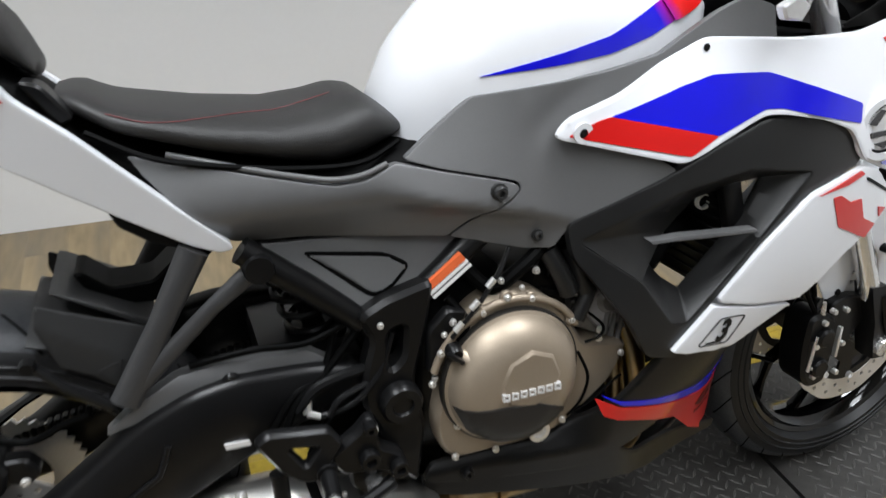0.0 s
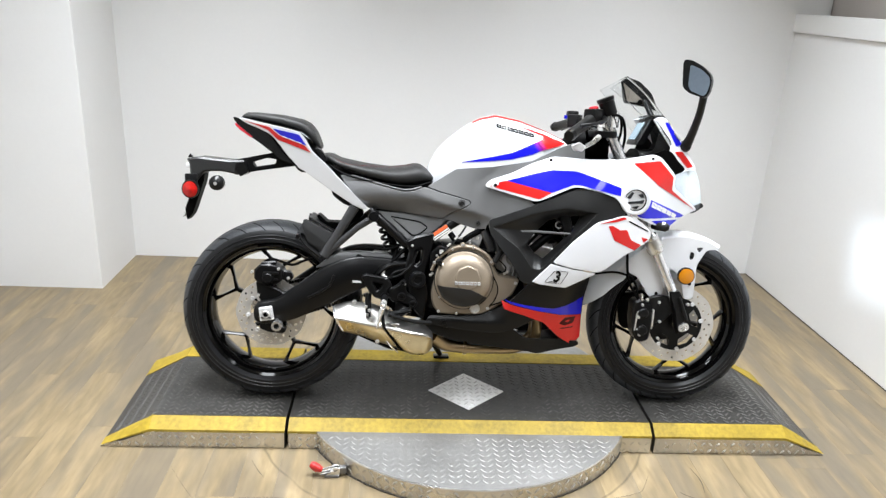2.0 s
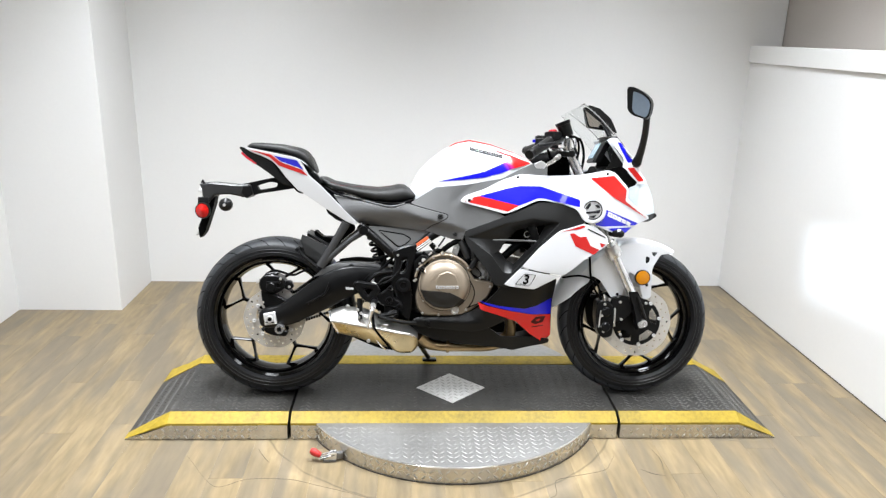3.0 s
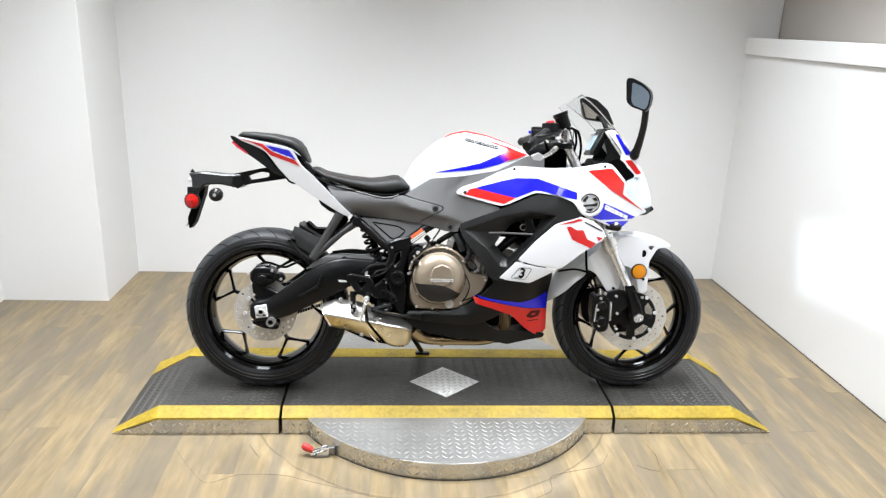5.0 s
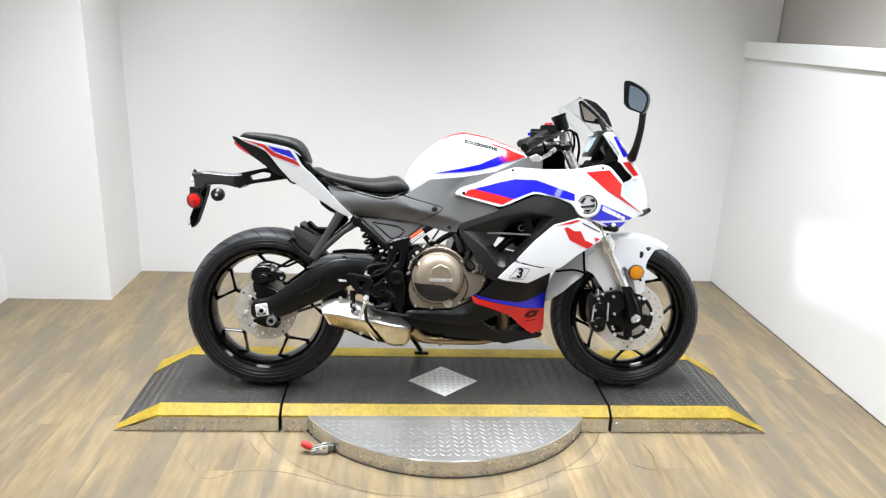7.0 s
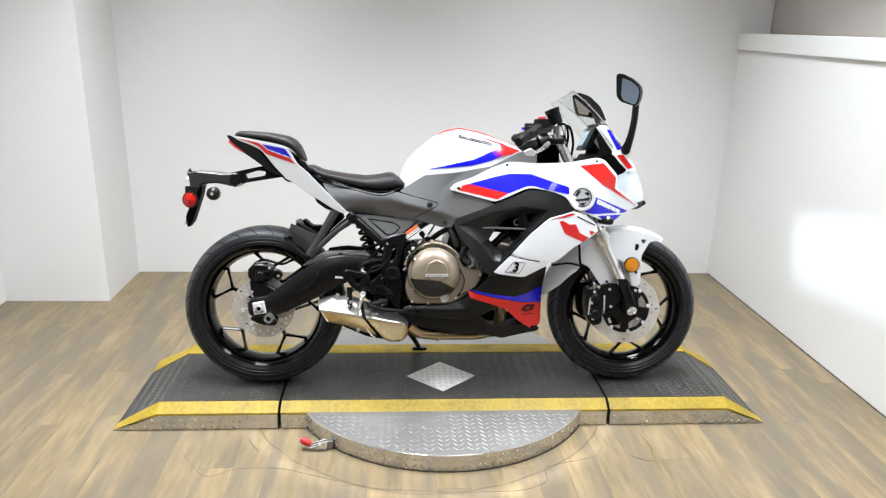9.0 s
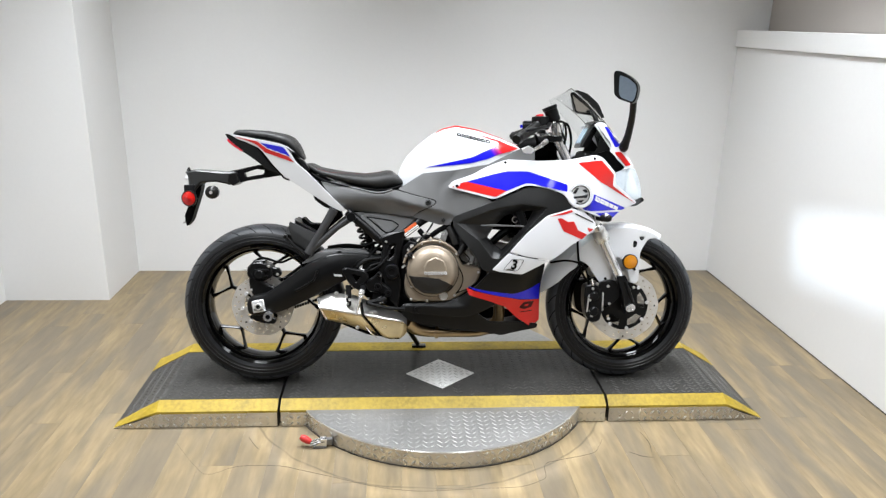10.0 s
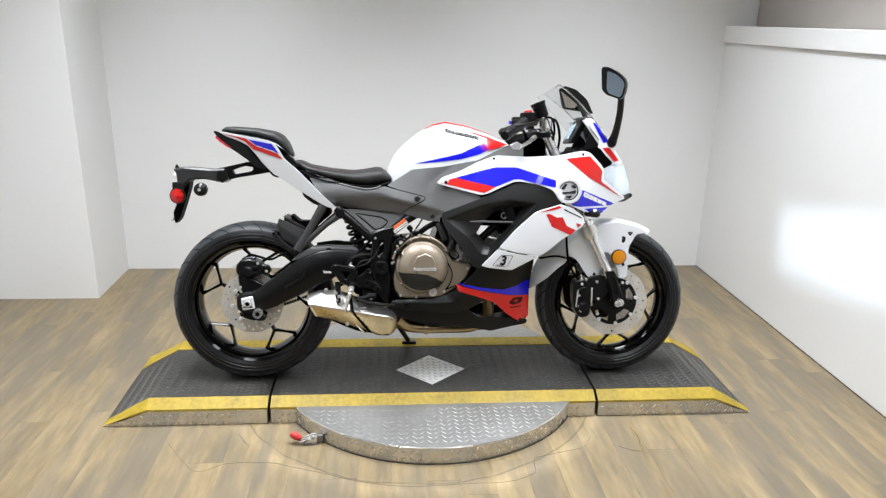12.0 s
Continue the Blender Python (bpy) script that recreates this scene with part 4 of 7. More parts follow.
# side covers
COVER = [(0.510, 0.7525), (0.604, 0.812), (0.720, 0.824), (0.847, 0.848), (0.943, 0.896), (0.984, 0.912), (1.017, 0.900), (1.015, 0.850), (0.917, 0.839), (0.861, 0.800), (0.779, 0.761), (0.857, 0.711), (0.721, 0.654), (0.699, 0.621), (0.663, 0.622), (0.566, 0.650), (0.590, 0.667), (0.637, 0.6905), (0.653, 0.703), (0.650, 0.713), (0.627, 0.7195), (0.554, 0.7375)]
covers = both("tank_side_cover", COVER, MATTE_GREY, label="matte dark grey tank side cover", off=-0.0015, thick=0.010, half=cover_half, step=0.009, r=0.006, rim=0.002, crown=lambda x, z: -0.004 * math.exp(-((x - 0.708 - 0.9 * (z - 0.79)) ** 2 / 0.0007 + (z - 0.80) ** 2 / 0.0016)))
SEATSIDE = [(0.220, 0.778), (0.252, 0.774), (0.344, 0.752), (0.395, 0.7405), (0.430, 0.7330), (0.462, 0.7355), (0.500, 0.7505), (0.553, 0.735), (0.626, 0.717), (0.647, 0.711), (0.650, 0.704), (0.635, 0.693), (0.588, 0.670), (0.563, 0.651), (0.508, 0.657), (0.384, 0.668), (0.318, 0.672), (0.272, 0.716)]
both("seat_side_cover", SEATSIDE, MATTE_GREY, label="matte dark grey cover under the seat", off=0.0, thick=0.012, half=cover_half, step=0.009, r=0.006, rim=0.002)
for side in (-1, 1):
    edge = [(x, side * (cover_half(x, z - 0.004) - 0.007), z + 0.005) for x, z in ((0.262, 0.772), (0.300, 0.763), (0.344, 0.752), (0.395, 0.7405), (0.430, 0.7345), (0.462, 0.737), (0.490, 0.746))]
    part("seat_side_lip", tube(edge, 0.0036, 8, 4), MATTE_GREY, BIKE, smooth=60)
tri_half = lambda x, z: 0.116 + 0.05 * (x - 0.45) - 0.28 * (z - 0.61)
tri = both("frame_triangle_cover", [(0.336, 0.664), (0.384, 0.662), (0.540, 0.656), (0.600, 0.644), (0.508, 0.582), (0.474, 0.570), (0.442, 0.578)], MATTE_GREY, label="matte grey triangular frame cover", thick=0.01, half=tri_half)
for t_, side in zip(tri, (-1, 1)):
    part("inset", panel([(0.392, 0.648), (0.488, 0.634), (0.516, 0.618), (0.490, 0.595), (0.468, 0.588)], 0.0035, 0.006, side=side, rim=0.005, half=tri_half), MATTE_GREY, t_, smooth=45)
    part("inset_groove", panel([(0.388, 0.6506), (0.489, 0.637), (0.5196, 0.6186), (0.491, 0.592), (0.466, 0.5845)], 0.0012, 0.004, side=side, rim=0.001, half=tri_half), DEEP_BLACK, t_, smooth=45)
bolt(covers[0], 0.622, -cover_half(0.622, 0.705) - 0.001, 0.705, 0.0085, HUGGER_GREY)
bolt(covers[0], 0.678, -cover_half(0.678, 0.640) - 0.001, 0.640, 0.006, HUGGER_GREY)

# vent surround and fairings
VENT = [(0.711, 0.654), (0.857, 0.711), (0.987, 0.766), (1.056, 0.767), (1.155, 0.741), (1.154, 0.692), (1.055, 0.662), (0.983, 0.599), (0.915, 0.521), (0.874, 0.447), (0.823, 0.459), (0.796, 0.510), (0.718, 0.610)]
VENT_RIM = [(0.724, 0.631), (0.862, 0.685), (0.960, 0.706), (1.058, 0.693), (0.984, 0.613), (0.882, 0.502), (0.856, 0.505), (0.808, 0.570)]
VENT_HOLE = [(0.868, 0.620), (0.908, 0.659), (0.965, 0.673), (1.012, 0.680), (0.984, 0.626), (0.896, 0.532), (0.866, 0.553), (0.843, 0.578)]
vents = both("vent_surround", VENT, VENT_BLACK, label="black fairing vent surround with a fin", off=0.002, thick=0.016, holes=[VENT_RIM])


def vent_funnel(side):
    """Inward-sloping facets from the rim of the vent to its opening."""
    bm, rings = bmesh.new(), []
    for shape, sink in ((VENT_RIM, -0.001), (VENT_HOLE, 0.042), (VENT_HOLE, 0.048), (VENT_RIM, 0.012)):
        rings.append([bm.verts.new((x, side * (half_width(x, z) - sink), z)) for x, z in shape])
    for a, b in zip(rings, rings[1:] + rings[:1]):
        for k in range(len(a)):
            m = (k + 1) % len(a)
            bm.faces.new((a[k], a[m], b[m], b[k]))
    bmesh.ops.recalc_face_normals(bm, faces=bm.faces[:])
    bmesh.ops.bevel(bm, geom=bm.edges[:], offset=0.003, segments=2, affect="EDGES", profile=0.5)
    return bm


for t_, side in zip(vents, (-1, 1)):
    part("vent_funnel", vent_funnel(side), VENT_BLACK, t_, "facets sloping into the vent", smooth=40)
    part("vent_fin", panel([(0.815, 0.6255), (0.860, 0.629), (0.972, 0.626), (0.972, 0.6215), (0.885, 0.6225), (0.822, 0.6235)], 0.006, 0.018, side=side, r=0.002), MATTE_GREY, t_, smooth=45)

UPPER = [(0.692, 0.762), (0.712, 0.784), (0.780, 0.808), (0.842, 0.840), (0.914, 0.866), (1.029, 0.862), (1.131, 0.866), (1.242, 0.886), (1.271, 0.878), (1.325, 0.820), (1.325, 0.780), (1.426, 0.706), (1.380, 0.688), (1.298, 0.642), (1.215, 0.673), (1.150, 0.698), (1.115, 0.743), (1.064, 0.761), (1.002, 0.772), (0.976, 0.772), (0.882, 0.729), (0.857, 0.721)]
uppers = both("side_fairing", UPPER, FAIRING_WHITE, label="gloss white upper side fairing with blue and red stripes", off=0.012, thick=0.010, rim=0.004)
for t_, side in zip(uppers, (-1, 1)):
    d = dict(off=0.0132, thick=0.002, side=side, rim=0, r=0.004)
    part("blue_stripe", panel([(0.763, 0.784), (0.862, 0.812), (0.912, 0.823), (0.988, 0.823), (1.128, 0.777), (1.127, 0.751), (1.044, 0.769), (0.999, 0.780), (0.976, 0.780), (0.907, 0.752)], **d), FAIRING_BLUE, t_, smooth=45)
    part("red_stripe", panel([(0.708, 0.764), (0.747, 0.780), (0.763, 0.784), (0.907, 0.752), (0.866, 0.730)], **d), FAIRING_RED, t_, smooth=45)
    part("blue_panel", panel([(1.222, 0.745), (1.373, 0.688), (1.358, 0.681), (1.222, 0.680), (1.195, 0.684), (1.181, 0.696)], **d), FAIRING_BLUE, t_, smooth=45)
    part("blue_panel", panel([(1.240, 0.672), (1.346, 0.674), (1.311, 0.649), (1.284, 0.650)], **d), FAIRING_BLUE, t_, smooth=45)
    part("red_panel", panel([(1.170, 0.856), (1.266, 0.866), (1.316, 0.814), (1.312, 0.772), (1.412, 0.706), (1.261, 0.786)], **d), FAIRING_RED, t_, smooth=45)
    for k, w in enumerate((0.0185, 0.0185, 0.0175, 0.0175, 0.0175)):
        x = 1.240 + 0.0205 * k
        z = 0.735 - 0.44 * (x - 1.240)
        tall = 0.0165 - 0.0009 * k
        bar = [(x, z), (x + w, z - 0.44 * w), (x + w - 0.004, z - 0.44 * w - tall), (x - 0.004, z - tall)]
        eye = [(x + 0.0045, z - 0.0072), (x + w - 0.006, z - 0.0072 - 0.40 * w), (x + w - 0.0068, z - 0.40 * w - tall + 0.0066), (x + 0.0037, z - tall + 0.0066)]
        part("print_bar", panel(bar, 0.0146, 0.002, [eye] if k != 2 else (), side=side, rim=0, r=0.002), LABEL_WHITE, t_, smooth=45)
    y = side * (half_width(0.729, 0.767) + 0.012)
    part("fairing_bolt", lathe([(0, -0.003), (0.0045, -0.003), (0.006, 0), (0, 0.002)], 14), INK, t_, at=Matrix.Translation((0.727, y, 0.767)))
    part("bolt_ring", lathe([(0.006, -0.002), (0.013, -0.002), (0.013, 0.002), (0.006, 0.002)], 18, True), FAIRING_WHITE, t_, at=Matrix.Translation((0.727, y, 0.767)))
    for bx, bz in ((0.906, 0.855), (1.238, 0.872)):
        part("fairing_bolt", lathe([(0, -0.002), (0.004, -0.002), (0.005, 0), (0, 0.002)], 10), INK, t_, at=Matrix.Translation((bx, side * (half_width(bx, bz) + 0.013), bz)))
    by = side * (half_width(1.176, 0.740) + 0.016)
    turn = pose(0, 0, 0, 0, 0, -6 if side < 0 else 6)
    part("badge_ring", lathe([(0.035, -0.006), (0.045, -0.006), (0.049, -0.002), (0.049, 0.012), (0.035, 0.012)], 40, True), FAIRING_WHITE, t_, at=Matrix.Translation((1.176, by, 0.740)) @ turn)
    seat_ = Matrix.Translation((1.176, by, 0.740)) @ turn
    part("badge_face", lathe([(0, -0.003), (0.032, -0.002), (0.034, 0.004), (0, 0.004)], 36), SILVER, t_, "round silver badge with dark marks", at=seat_)
    part("badge_edge", lathe([(0.0315, -0.004), (0.0355, -0.004), (0.0355, 0.002), (0.0315, 0.002)], 36, True), INK, t_, at=seat_)
    for shape in ([(-0.029, 0.006), (-0.014, 0.026), (-0.006, 0.024), (-0.017, 0.004)], [(-0.026, -0.006), (0.004, -0.003), (0.028, 0.003), (0.024, -0.010), (-0.004, -0.011), (-0.022, -0.014)], [(-0.014, -0.022), (0.014, -0.017), (0.004, -0.029)], [(0.006, 0.018), (0.020, 0.022), (0.027, 0.010), (0.018, 0.008)]):
        part("badge_mark", prism(shape, -0.0048, -0.002, r=0.002, rim=0), BADGE_DARK, t_, at=seat_)

MID = [(1.055, 0.664), (1.150, 0.690), (1.195, 0.676), (1.245, 0.637), (1.241, 0.609), (1.153, 0.557), (1.102, 0.514), (1.077, 0.498), (0.983, 0.512), (0.919, 0.529), (0.983, 0.601)]
mids = both("lower_fairing", MID, FAIRING_WHITE, label="gloss white lower fairing with a red mark", off=0.012, thick=0.010, rim=0.004)
for t_, side in zip(mids, (-1, 1)):
    d = dict(off=0.0132, thick=0.002, side=side, rim=0, r=0.003)
    part("red_mark", panel([(1.091, 0.654), (1.106, 0.656), (1.131, 0.642), (1.155, 0.643), (1.172, 0.610), (1.208, 0.594), (1.187, 0.576), (1.115, 0.608)], **d), FAIRING_RED, t_, smooth=45)
    part("red_line", panel([(1.061, 0.661), (1.142, 0.685), (1.152, 0.679), (1.119, 0.669)], **d), FAIRING_RED, t_, smooth=45)
    part("black_line", panel([(1.159, 0.674), (1.231, 0.641), (1.232, 0.636), (1.159, 0.669)], **d), INK, t_, smooth=45)
    part("red_chip", panel([(1.208, 0.620), (1.234, 0.613), (1.216, 0.602)], **d), FAIRING_RED, t_, smooth=45)
threes = both("number_panel", [(0.915, 0.524), (0.987, 0.508), (1.065, 0.494), (0.984, 0.452), (0.968, 0.445), (0.882, 0.456), (0.857, 0.464)], FAIRING_WHITE, label="white fairing panel with a boxed race number", off=0.012, thick=0.012, r=0.003)


def letters(text, size, depth):
    cu = bpy.data.curves.new("text", "FONT")
    cu.body, cu.size, cu.extrude, cu.offset, cu.align_x, cu.align_y = text, size, depth, 0.0013, "CENTER", "CENTER"
    ob = new("text", cu)
    me = bpy.data.meshes.new_from_object(ob.evaluated_get(bpy.context.evaluated_depsgraph_get()))
    bpy.data.objects.remove(ob)
    bm = bmesh.new()
    bm.from_mesh(me)
    bpy.data.meshes.remove(me)
    return bm


for t_, side in zip(threes, (-1, 1)):
    cx, cz = 0.937, 0.482
    e = 0.02
    y = side * (half_width(cx, cz) + 0.0138)
    sx = (half_width(cx + e, cz) - half_width(cx - e, cz)) / (2 * e)
    sz = (half_width(cx, cz + e) - half_width(cx, cz - e)) / (2 * e)
    ax = Vector((1, side * sx, 0)).normalized() * (-side)
    az = Vector((0.42, side * sz, 1)).normalized()
    no = ax.cross(az).normalized()
    m = Matrix((ax, az, no)).transposed().to_4x4()
    m.translation = (cx, y, cz)
    part("number", letters("3", 0.049, 0.0008), INK, t_, "black number 3", m, smooth=0)
    o = [(0.928, 0.5045), (0.974, 0.501), (0.951, 0.4585), (0.895, 0.4645)]
    ii = [(0.9292, 0.5032), (0.9715, 0.500), (0.9502, 0.4597), (0.8972, 0.4655)]
    part("number_frame", panel(o, 0.0132, 0.002, [ii], side=side, rim=0, r=0.007, step=0.05), INK, t_, smooth=45)
    part("print_bar", panel([(0.910, 0.4680), (0.938, 0.4655), (0.937, 0.4638), (0.909, 0.4663)], 0.0132, 0.002, side=side, rim=0, r=0.001, step=0.05), INK, t_, smooth=45)

BELLY = [(0.859, 0.465), (0.882, 0.453), (0.972, 0.442), (1.057, 0.490), (1.070, 0.472), (1.059, 0.393), (1.062, 0.250), (1.046, 0.231), (1.017, 0.230), (0.969, 0.262), (0.912, 0.316), (0.880, 0.328), (0.807, 0.291), (0.753, 0.277), (0.573, 0.287), (0.518, 0.300), (0.530, 0.322), (0.705, 0.336), (0.763, 0.363), (0.811, 0.412)]
KEEL_SIDE = [(0.520, 0.300), (0.574, 0.290), (0.755, 0.280), (0.808, 0.293), (0.858, 0.255), (0.984, 0.246), (1.052, 0.238), (1.046, 0.221), (0.905, 0.196), (0.868, 0.208), (0.583, 0.248), (0.530, 0.264)]


def belly_crown(x, z):
    # a tucked rear flank, and a front edge that wraps in behind the wheel
    return -0.7 * max(0.0, z - 0.314) * min(max((0.79 - x) / 0.06, 0.0), 1.0) - 0.05 * (max(0.0, x - 0.95) / 0.11) ** 2


bellies = both("belly_pan", BELLY, BLACK_PLASTIC, label="black belly pan with blue and red stripes", off=0.0, thick=0.012, rim=0.005, step=0.018, crown=belly_crown)
both("belly_keel_side", KEEL_SIDE, BLACK_PLASTIC, off=-0.016, thick=0.010, rim=0.004)
for t_, side in zip(bellies, (-1, 1)):
    d = dict(thick=0.002, side=side, rim=0, r=0.003, step=0.018, crown=belly_crown)
    part("blue_stripe", panel([(0.771, 0.397), (0.842, 0.381), (0.942, 0.366), (0.989, 0.375), (1.053, 0.399), (1.056, 0.332), (0.969, 0.343), (0.887, 0.361), (0.799, 0.383)], 0.0012, **d), FAIRING_BLUE, t_, smooth=45)
    part("red_stripe", panel([(0.765, 0.391), (0.799, 0.380), (0.887, 0.359), (0.969, 0.341), (1.056, 0.330), (1.060, 0.246), (1.019, 0.230), (0.969, 0.263), (0.912, 0.317), (0.842, 0.345), (0.775, 0.365)], 0.0022, **d), FAIRING_RED, t_, smooth=45)
    part("dark_mark", panel([(0.969, 0.310), (0.990, 0.330), (1.033, 0.328), (1.023, 0.305), (0.990, 0.300)], 0.0034, 0.002, [[(0.990, 0.314), (0.998, 0.320), (1.013, 0.319), (1.004, 0.310)]], side, rim=0, r=0.003, crown=belly_crown), DARK_RED_PRINT, t_, smooth=45)
    part("print_bar", panel([(0.975, 0.293), (1.026, 0.293), (1.024, 0.289), (0.975, 0.289)], 0.0034, 0.002, side=side, rim=0, r=0.001, crown=belly_crown), DARK_RED_PRINT, t_, smooth=45)
    bolt(t_, 0.580, side * (half_width(0.580, 0.306) + 0.001), 0.306, 0.0075, FRAME_BLACK)
part("belly_keel", loft([body_ring(x, t, l, w, 0.7) for x, t, l, w in ((0.53, 0.26, 0.235, 0.09), (0.7, 0.235, 0.20, 0.10), (0.87, 0.22, 0.185, 0.10), (0.95, 0.225, 0.19, 0.09), (1.05, 0.25, 0.225, 0.06))]), BLACK_PLASTIC, BIKE, smooth=50)

# nose, headlamps, windscreen
def nose_grid(vs, us, half_at, back, drop):
    rows = []
    for x, z in vs:
        w = half_at(z)
        rows.append([(x - back * abs(u) ** 2.2, w * u, z - drop * u * u) for u in us])
    return rows


US = np.linspace(-1, 1, 17)
nose = part("nose_cowl", sheet(nose_grid(spline([(1.300, 1.010, 0), (1.333, 0.965, 0), (1.374, 0.908, 0), (1.416, 0.840, 0)], 5) and [(p.x, p.y) for p in spline([(1.300, 1.010, 0), (1.333, 0.965, 0), (1.374, 0.908, 0), (1.416, 0.840, 0)], 5)], US, lambda z: float(np.interp(z, [0.83, 0.92, 1.01], [0.105, 0.105, 0.10])), 0.055, 0.012), 0.004), FAIRING_WHITE, BIKE, "gloss white nose cowl with a red panel", smooth=50)
for side in (-1, 1):
    nose_half = lambda x, z: float(np.interp(z, [0.83, 0.92, 1.01], [0.126, 0.113, 0.101]))
    part("cowl_side", panel([(1.250, 1.006), (1.285, 1.008), (1.345, 0.926), (1.400, 0.842), (1.370, 0.834), (1.303, 0.899), (1.314, 0.923)], 0.001, 0.004, side=side, half=nose_half), FAIRING_WHITE, nose, smooth=45)
    part("red_panel", panel([(1.322, 0.896), (1.348, 0.898), (1.386, 0.850), (1.366, 0.845)], 0.0025, 0.002, side=side, half=nose_half, rim=0, r=0.004), FAIRING_RED, nose, smooth=45)
    part("blue_panel", panel([(1.284, 0.992), (1.296, 0.990), (1.346, 0.921), (1.326, 0.914)], 0.0025, 0.002, side=side, half=nose_half, rim=0, r=0.004), FAIRING_BLUE, nose, smooth=45)
    part("intake", panel([(1.248, 0.890), (1.262, 0.892), (1.290, 0.902), (1.312, 0.896), (1.368, 0.838), (1.326, 0.818), (1.268, 0.880)], 0.0, 0.01, side=side, half=lambda x, z: 0.118 + 0.1 * (1.34 - x)), DEEP_BLACK, nose, smooth=45)
    lamp_half = lambda x, z: max(0.03, 0.120 - 0.9 * max(x - 1.37, 0.0) - 0.10 * max(0.76 - z, 0.0))
    lens = part("headlamp", panel([(1.322, 0.816), (1.366, 0.836), (1.418, 0.836), (1.448, 0.785), (1.468, 0.722), (1.420, 0.706), (1.326, 0.778)], 0.0, 0.006, side=side, half=lamp_half, step=0.02), LENS, BIKE, "lit headlamp with a clear lens", smooth=50)
    lens.visible_shadow = False
    part("reflector", panel([(1.330, 0.812), (1.370, 0.830), (1.402, 0.822), (1.434, 0.782), (1.452, 0.728), (1.420, 0.714), (1.332, 0.780)], -0.022, 0.006, side=side, half=lamp_half, step=0.03), SILVER, lens, smooth=50)
    part("running_light", panel([(1.336, 0.805), (1.372, 0.823), (1.398, 0.816), (1.43, 0.775), (1.446, 0.732), (1.436, 0.730), (1.415, 0.775), (1.388, 0.803), (1.368, 0.810), (1.336, 0.795)], -0.014, 0.004, side=side, half=lamp_half, step=0.03, r=0.003), LAMP_GLOW, lens, smooth=50)
    part("chin", panel([(1.416, 0.712), (1.470, 0.724), (1.478, 0.708), (1.44, 0.690), (1.38, 0.690)], 0.002, 0.008, side=side, half=lamp_half), BLACK_PLASTIC, BIKE, smooth=50)
    part("indicator", tube([(1.258, side * 0.150, 0.650), (1.272, side * 0.170, 0.653), (1.290, side * 0.184, 0.653), (1.300, side * 0.190, 0.652)], [0.009, 0.014, 0.015, 0.007], 12, 4), BLACK_PLASTIC, BIKE, smooth=60)
    part("clear_lens", tube([(1.280, side * 0.182, 0.663), (1.288, side * 0.188, 0.664)], [0.009, 0.006], 12), CLEARLENS, BIKE)
ws = []
for v in np.linspace(0, 1, 12):
    cx, cz = 1.345 - 0.165 * v, 0.975 + 0.165 * v - 0.012 * math.sin(math.pi * v) * -1
    w = 0.118 - 0.055 * v ** 2.5
    ws.append([(cx - 0.075 * abs(u) ** 2, w * u, cz - 0.045 * u * u) for u in US])
screen = part("windscreen", sheet(ws, 0.0025), WINDSCREEN, BIKE, "clear curved windscreen", smooth=60)
screen.visible_shadow = False
edge = [ws[k][0] for k in range(12)] + ws[-1][1:-1] + [ws[k][-1] for k in range(11, -1, -1)]
part("screen_edge", tube(edge, 0.0011, 6), WINDSCREEN, screen)
part("screen_mount", tube([(1.300, -0.085, 0.985), (1.322, -0.112, 0.955), (1.338, -0.118, 0.935)], 0.004, 8), GREY_PRINT, screen)

# dash
dash = part("dash_housing", loft([[(x + 0.52 * (z - 0.96), y, z) for y, z in ((-w, l), (w, l), (w, t), (-w, t))] for x, w, l, t in ((1.230, 0.046, 0.918, 1.000), (1.238, 0.052, 0.912, 1.006), (1.262, 0.046, 0.915, 1.0))]), FRAME_BLACK, BIKE, "black instrument housing with a lit display", smooth=0)
part("display", sheet([[(1.2275 + 0.52 * (z - 0.96), y, z) for y in (-0.034, 0.034)] for z in (0.930, 0.986)], 0.002), SCREEN, dash, smooth=0)
part("dash_hood", sheet([[(x, y, z - 0.6 * y * y) for y in np.linspace(-0.085, 0.085, 9)] for x, z in ((1.258, 1.010), (1.285, 1.012), (1.31, 0.985))], 0.004), BLACK_PLASTIC, dash)
for side in (-1, 1):
    part("inner_panel", panel([(1.180, 0.862), (1.236, 0.886), (1.260, 0.900), (1.278, 1.000), (1.330, 0.925), (1.300, 0.885), (1.26, 0.86)], 0.0, 0.004, side=side, half=lambda x, z: 0.098), BLACK_PLASTIC, BIKE, smooth=40)
part("dash_shroud", sheet([[(x, y, z - 0.8 * y * y) for y in np.linspace(-0.094, 0.094, 9)] for x, z in ((1.272, 1.002), (1.300, 0.965), (1.318, 0.925), (1.300, 0.892), (1.240, 0.872), (1.170, 0.866))], 0.003), BLACK_PLASTIC, BIKE, smooth=50)
part("inner_tray", box(1.03, 1.30, -0.09, 0.09, 0.845, 0.855, 0.003), DEEP_BLACK, BIKE)
part("headlamp_bucket", loft([body_ring(x, t, l, w, 0.7) for x, t, l, w in ((1.22, 0.9, 0.72, 0.09), (1.30, 0.9, 0.70, 0.085), (1.38, 0.86, 0.715, 0.065), (1.415, 0.83, 0.722, 0.05))]), DEEP_BLACK, BIKE, smooth=50)

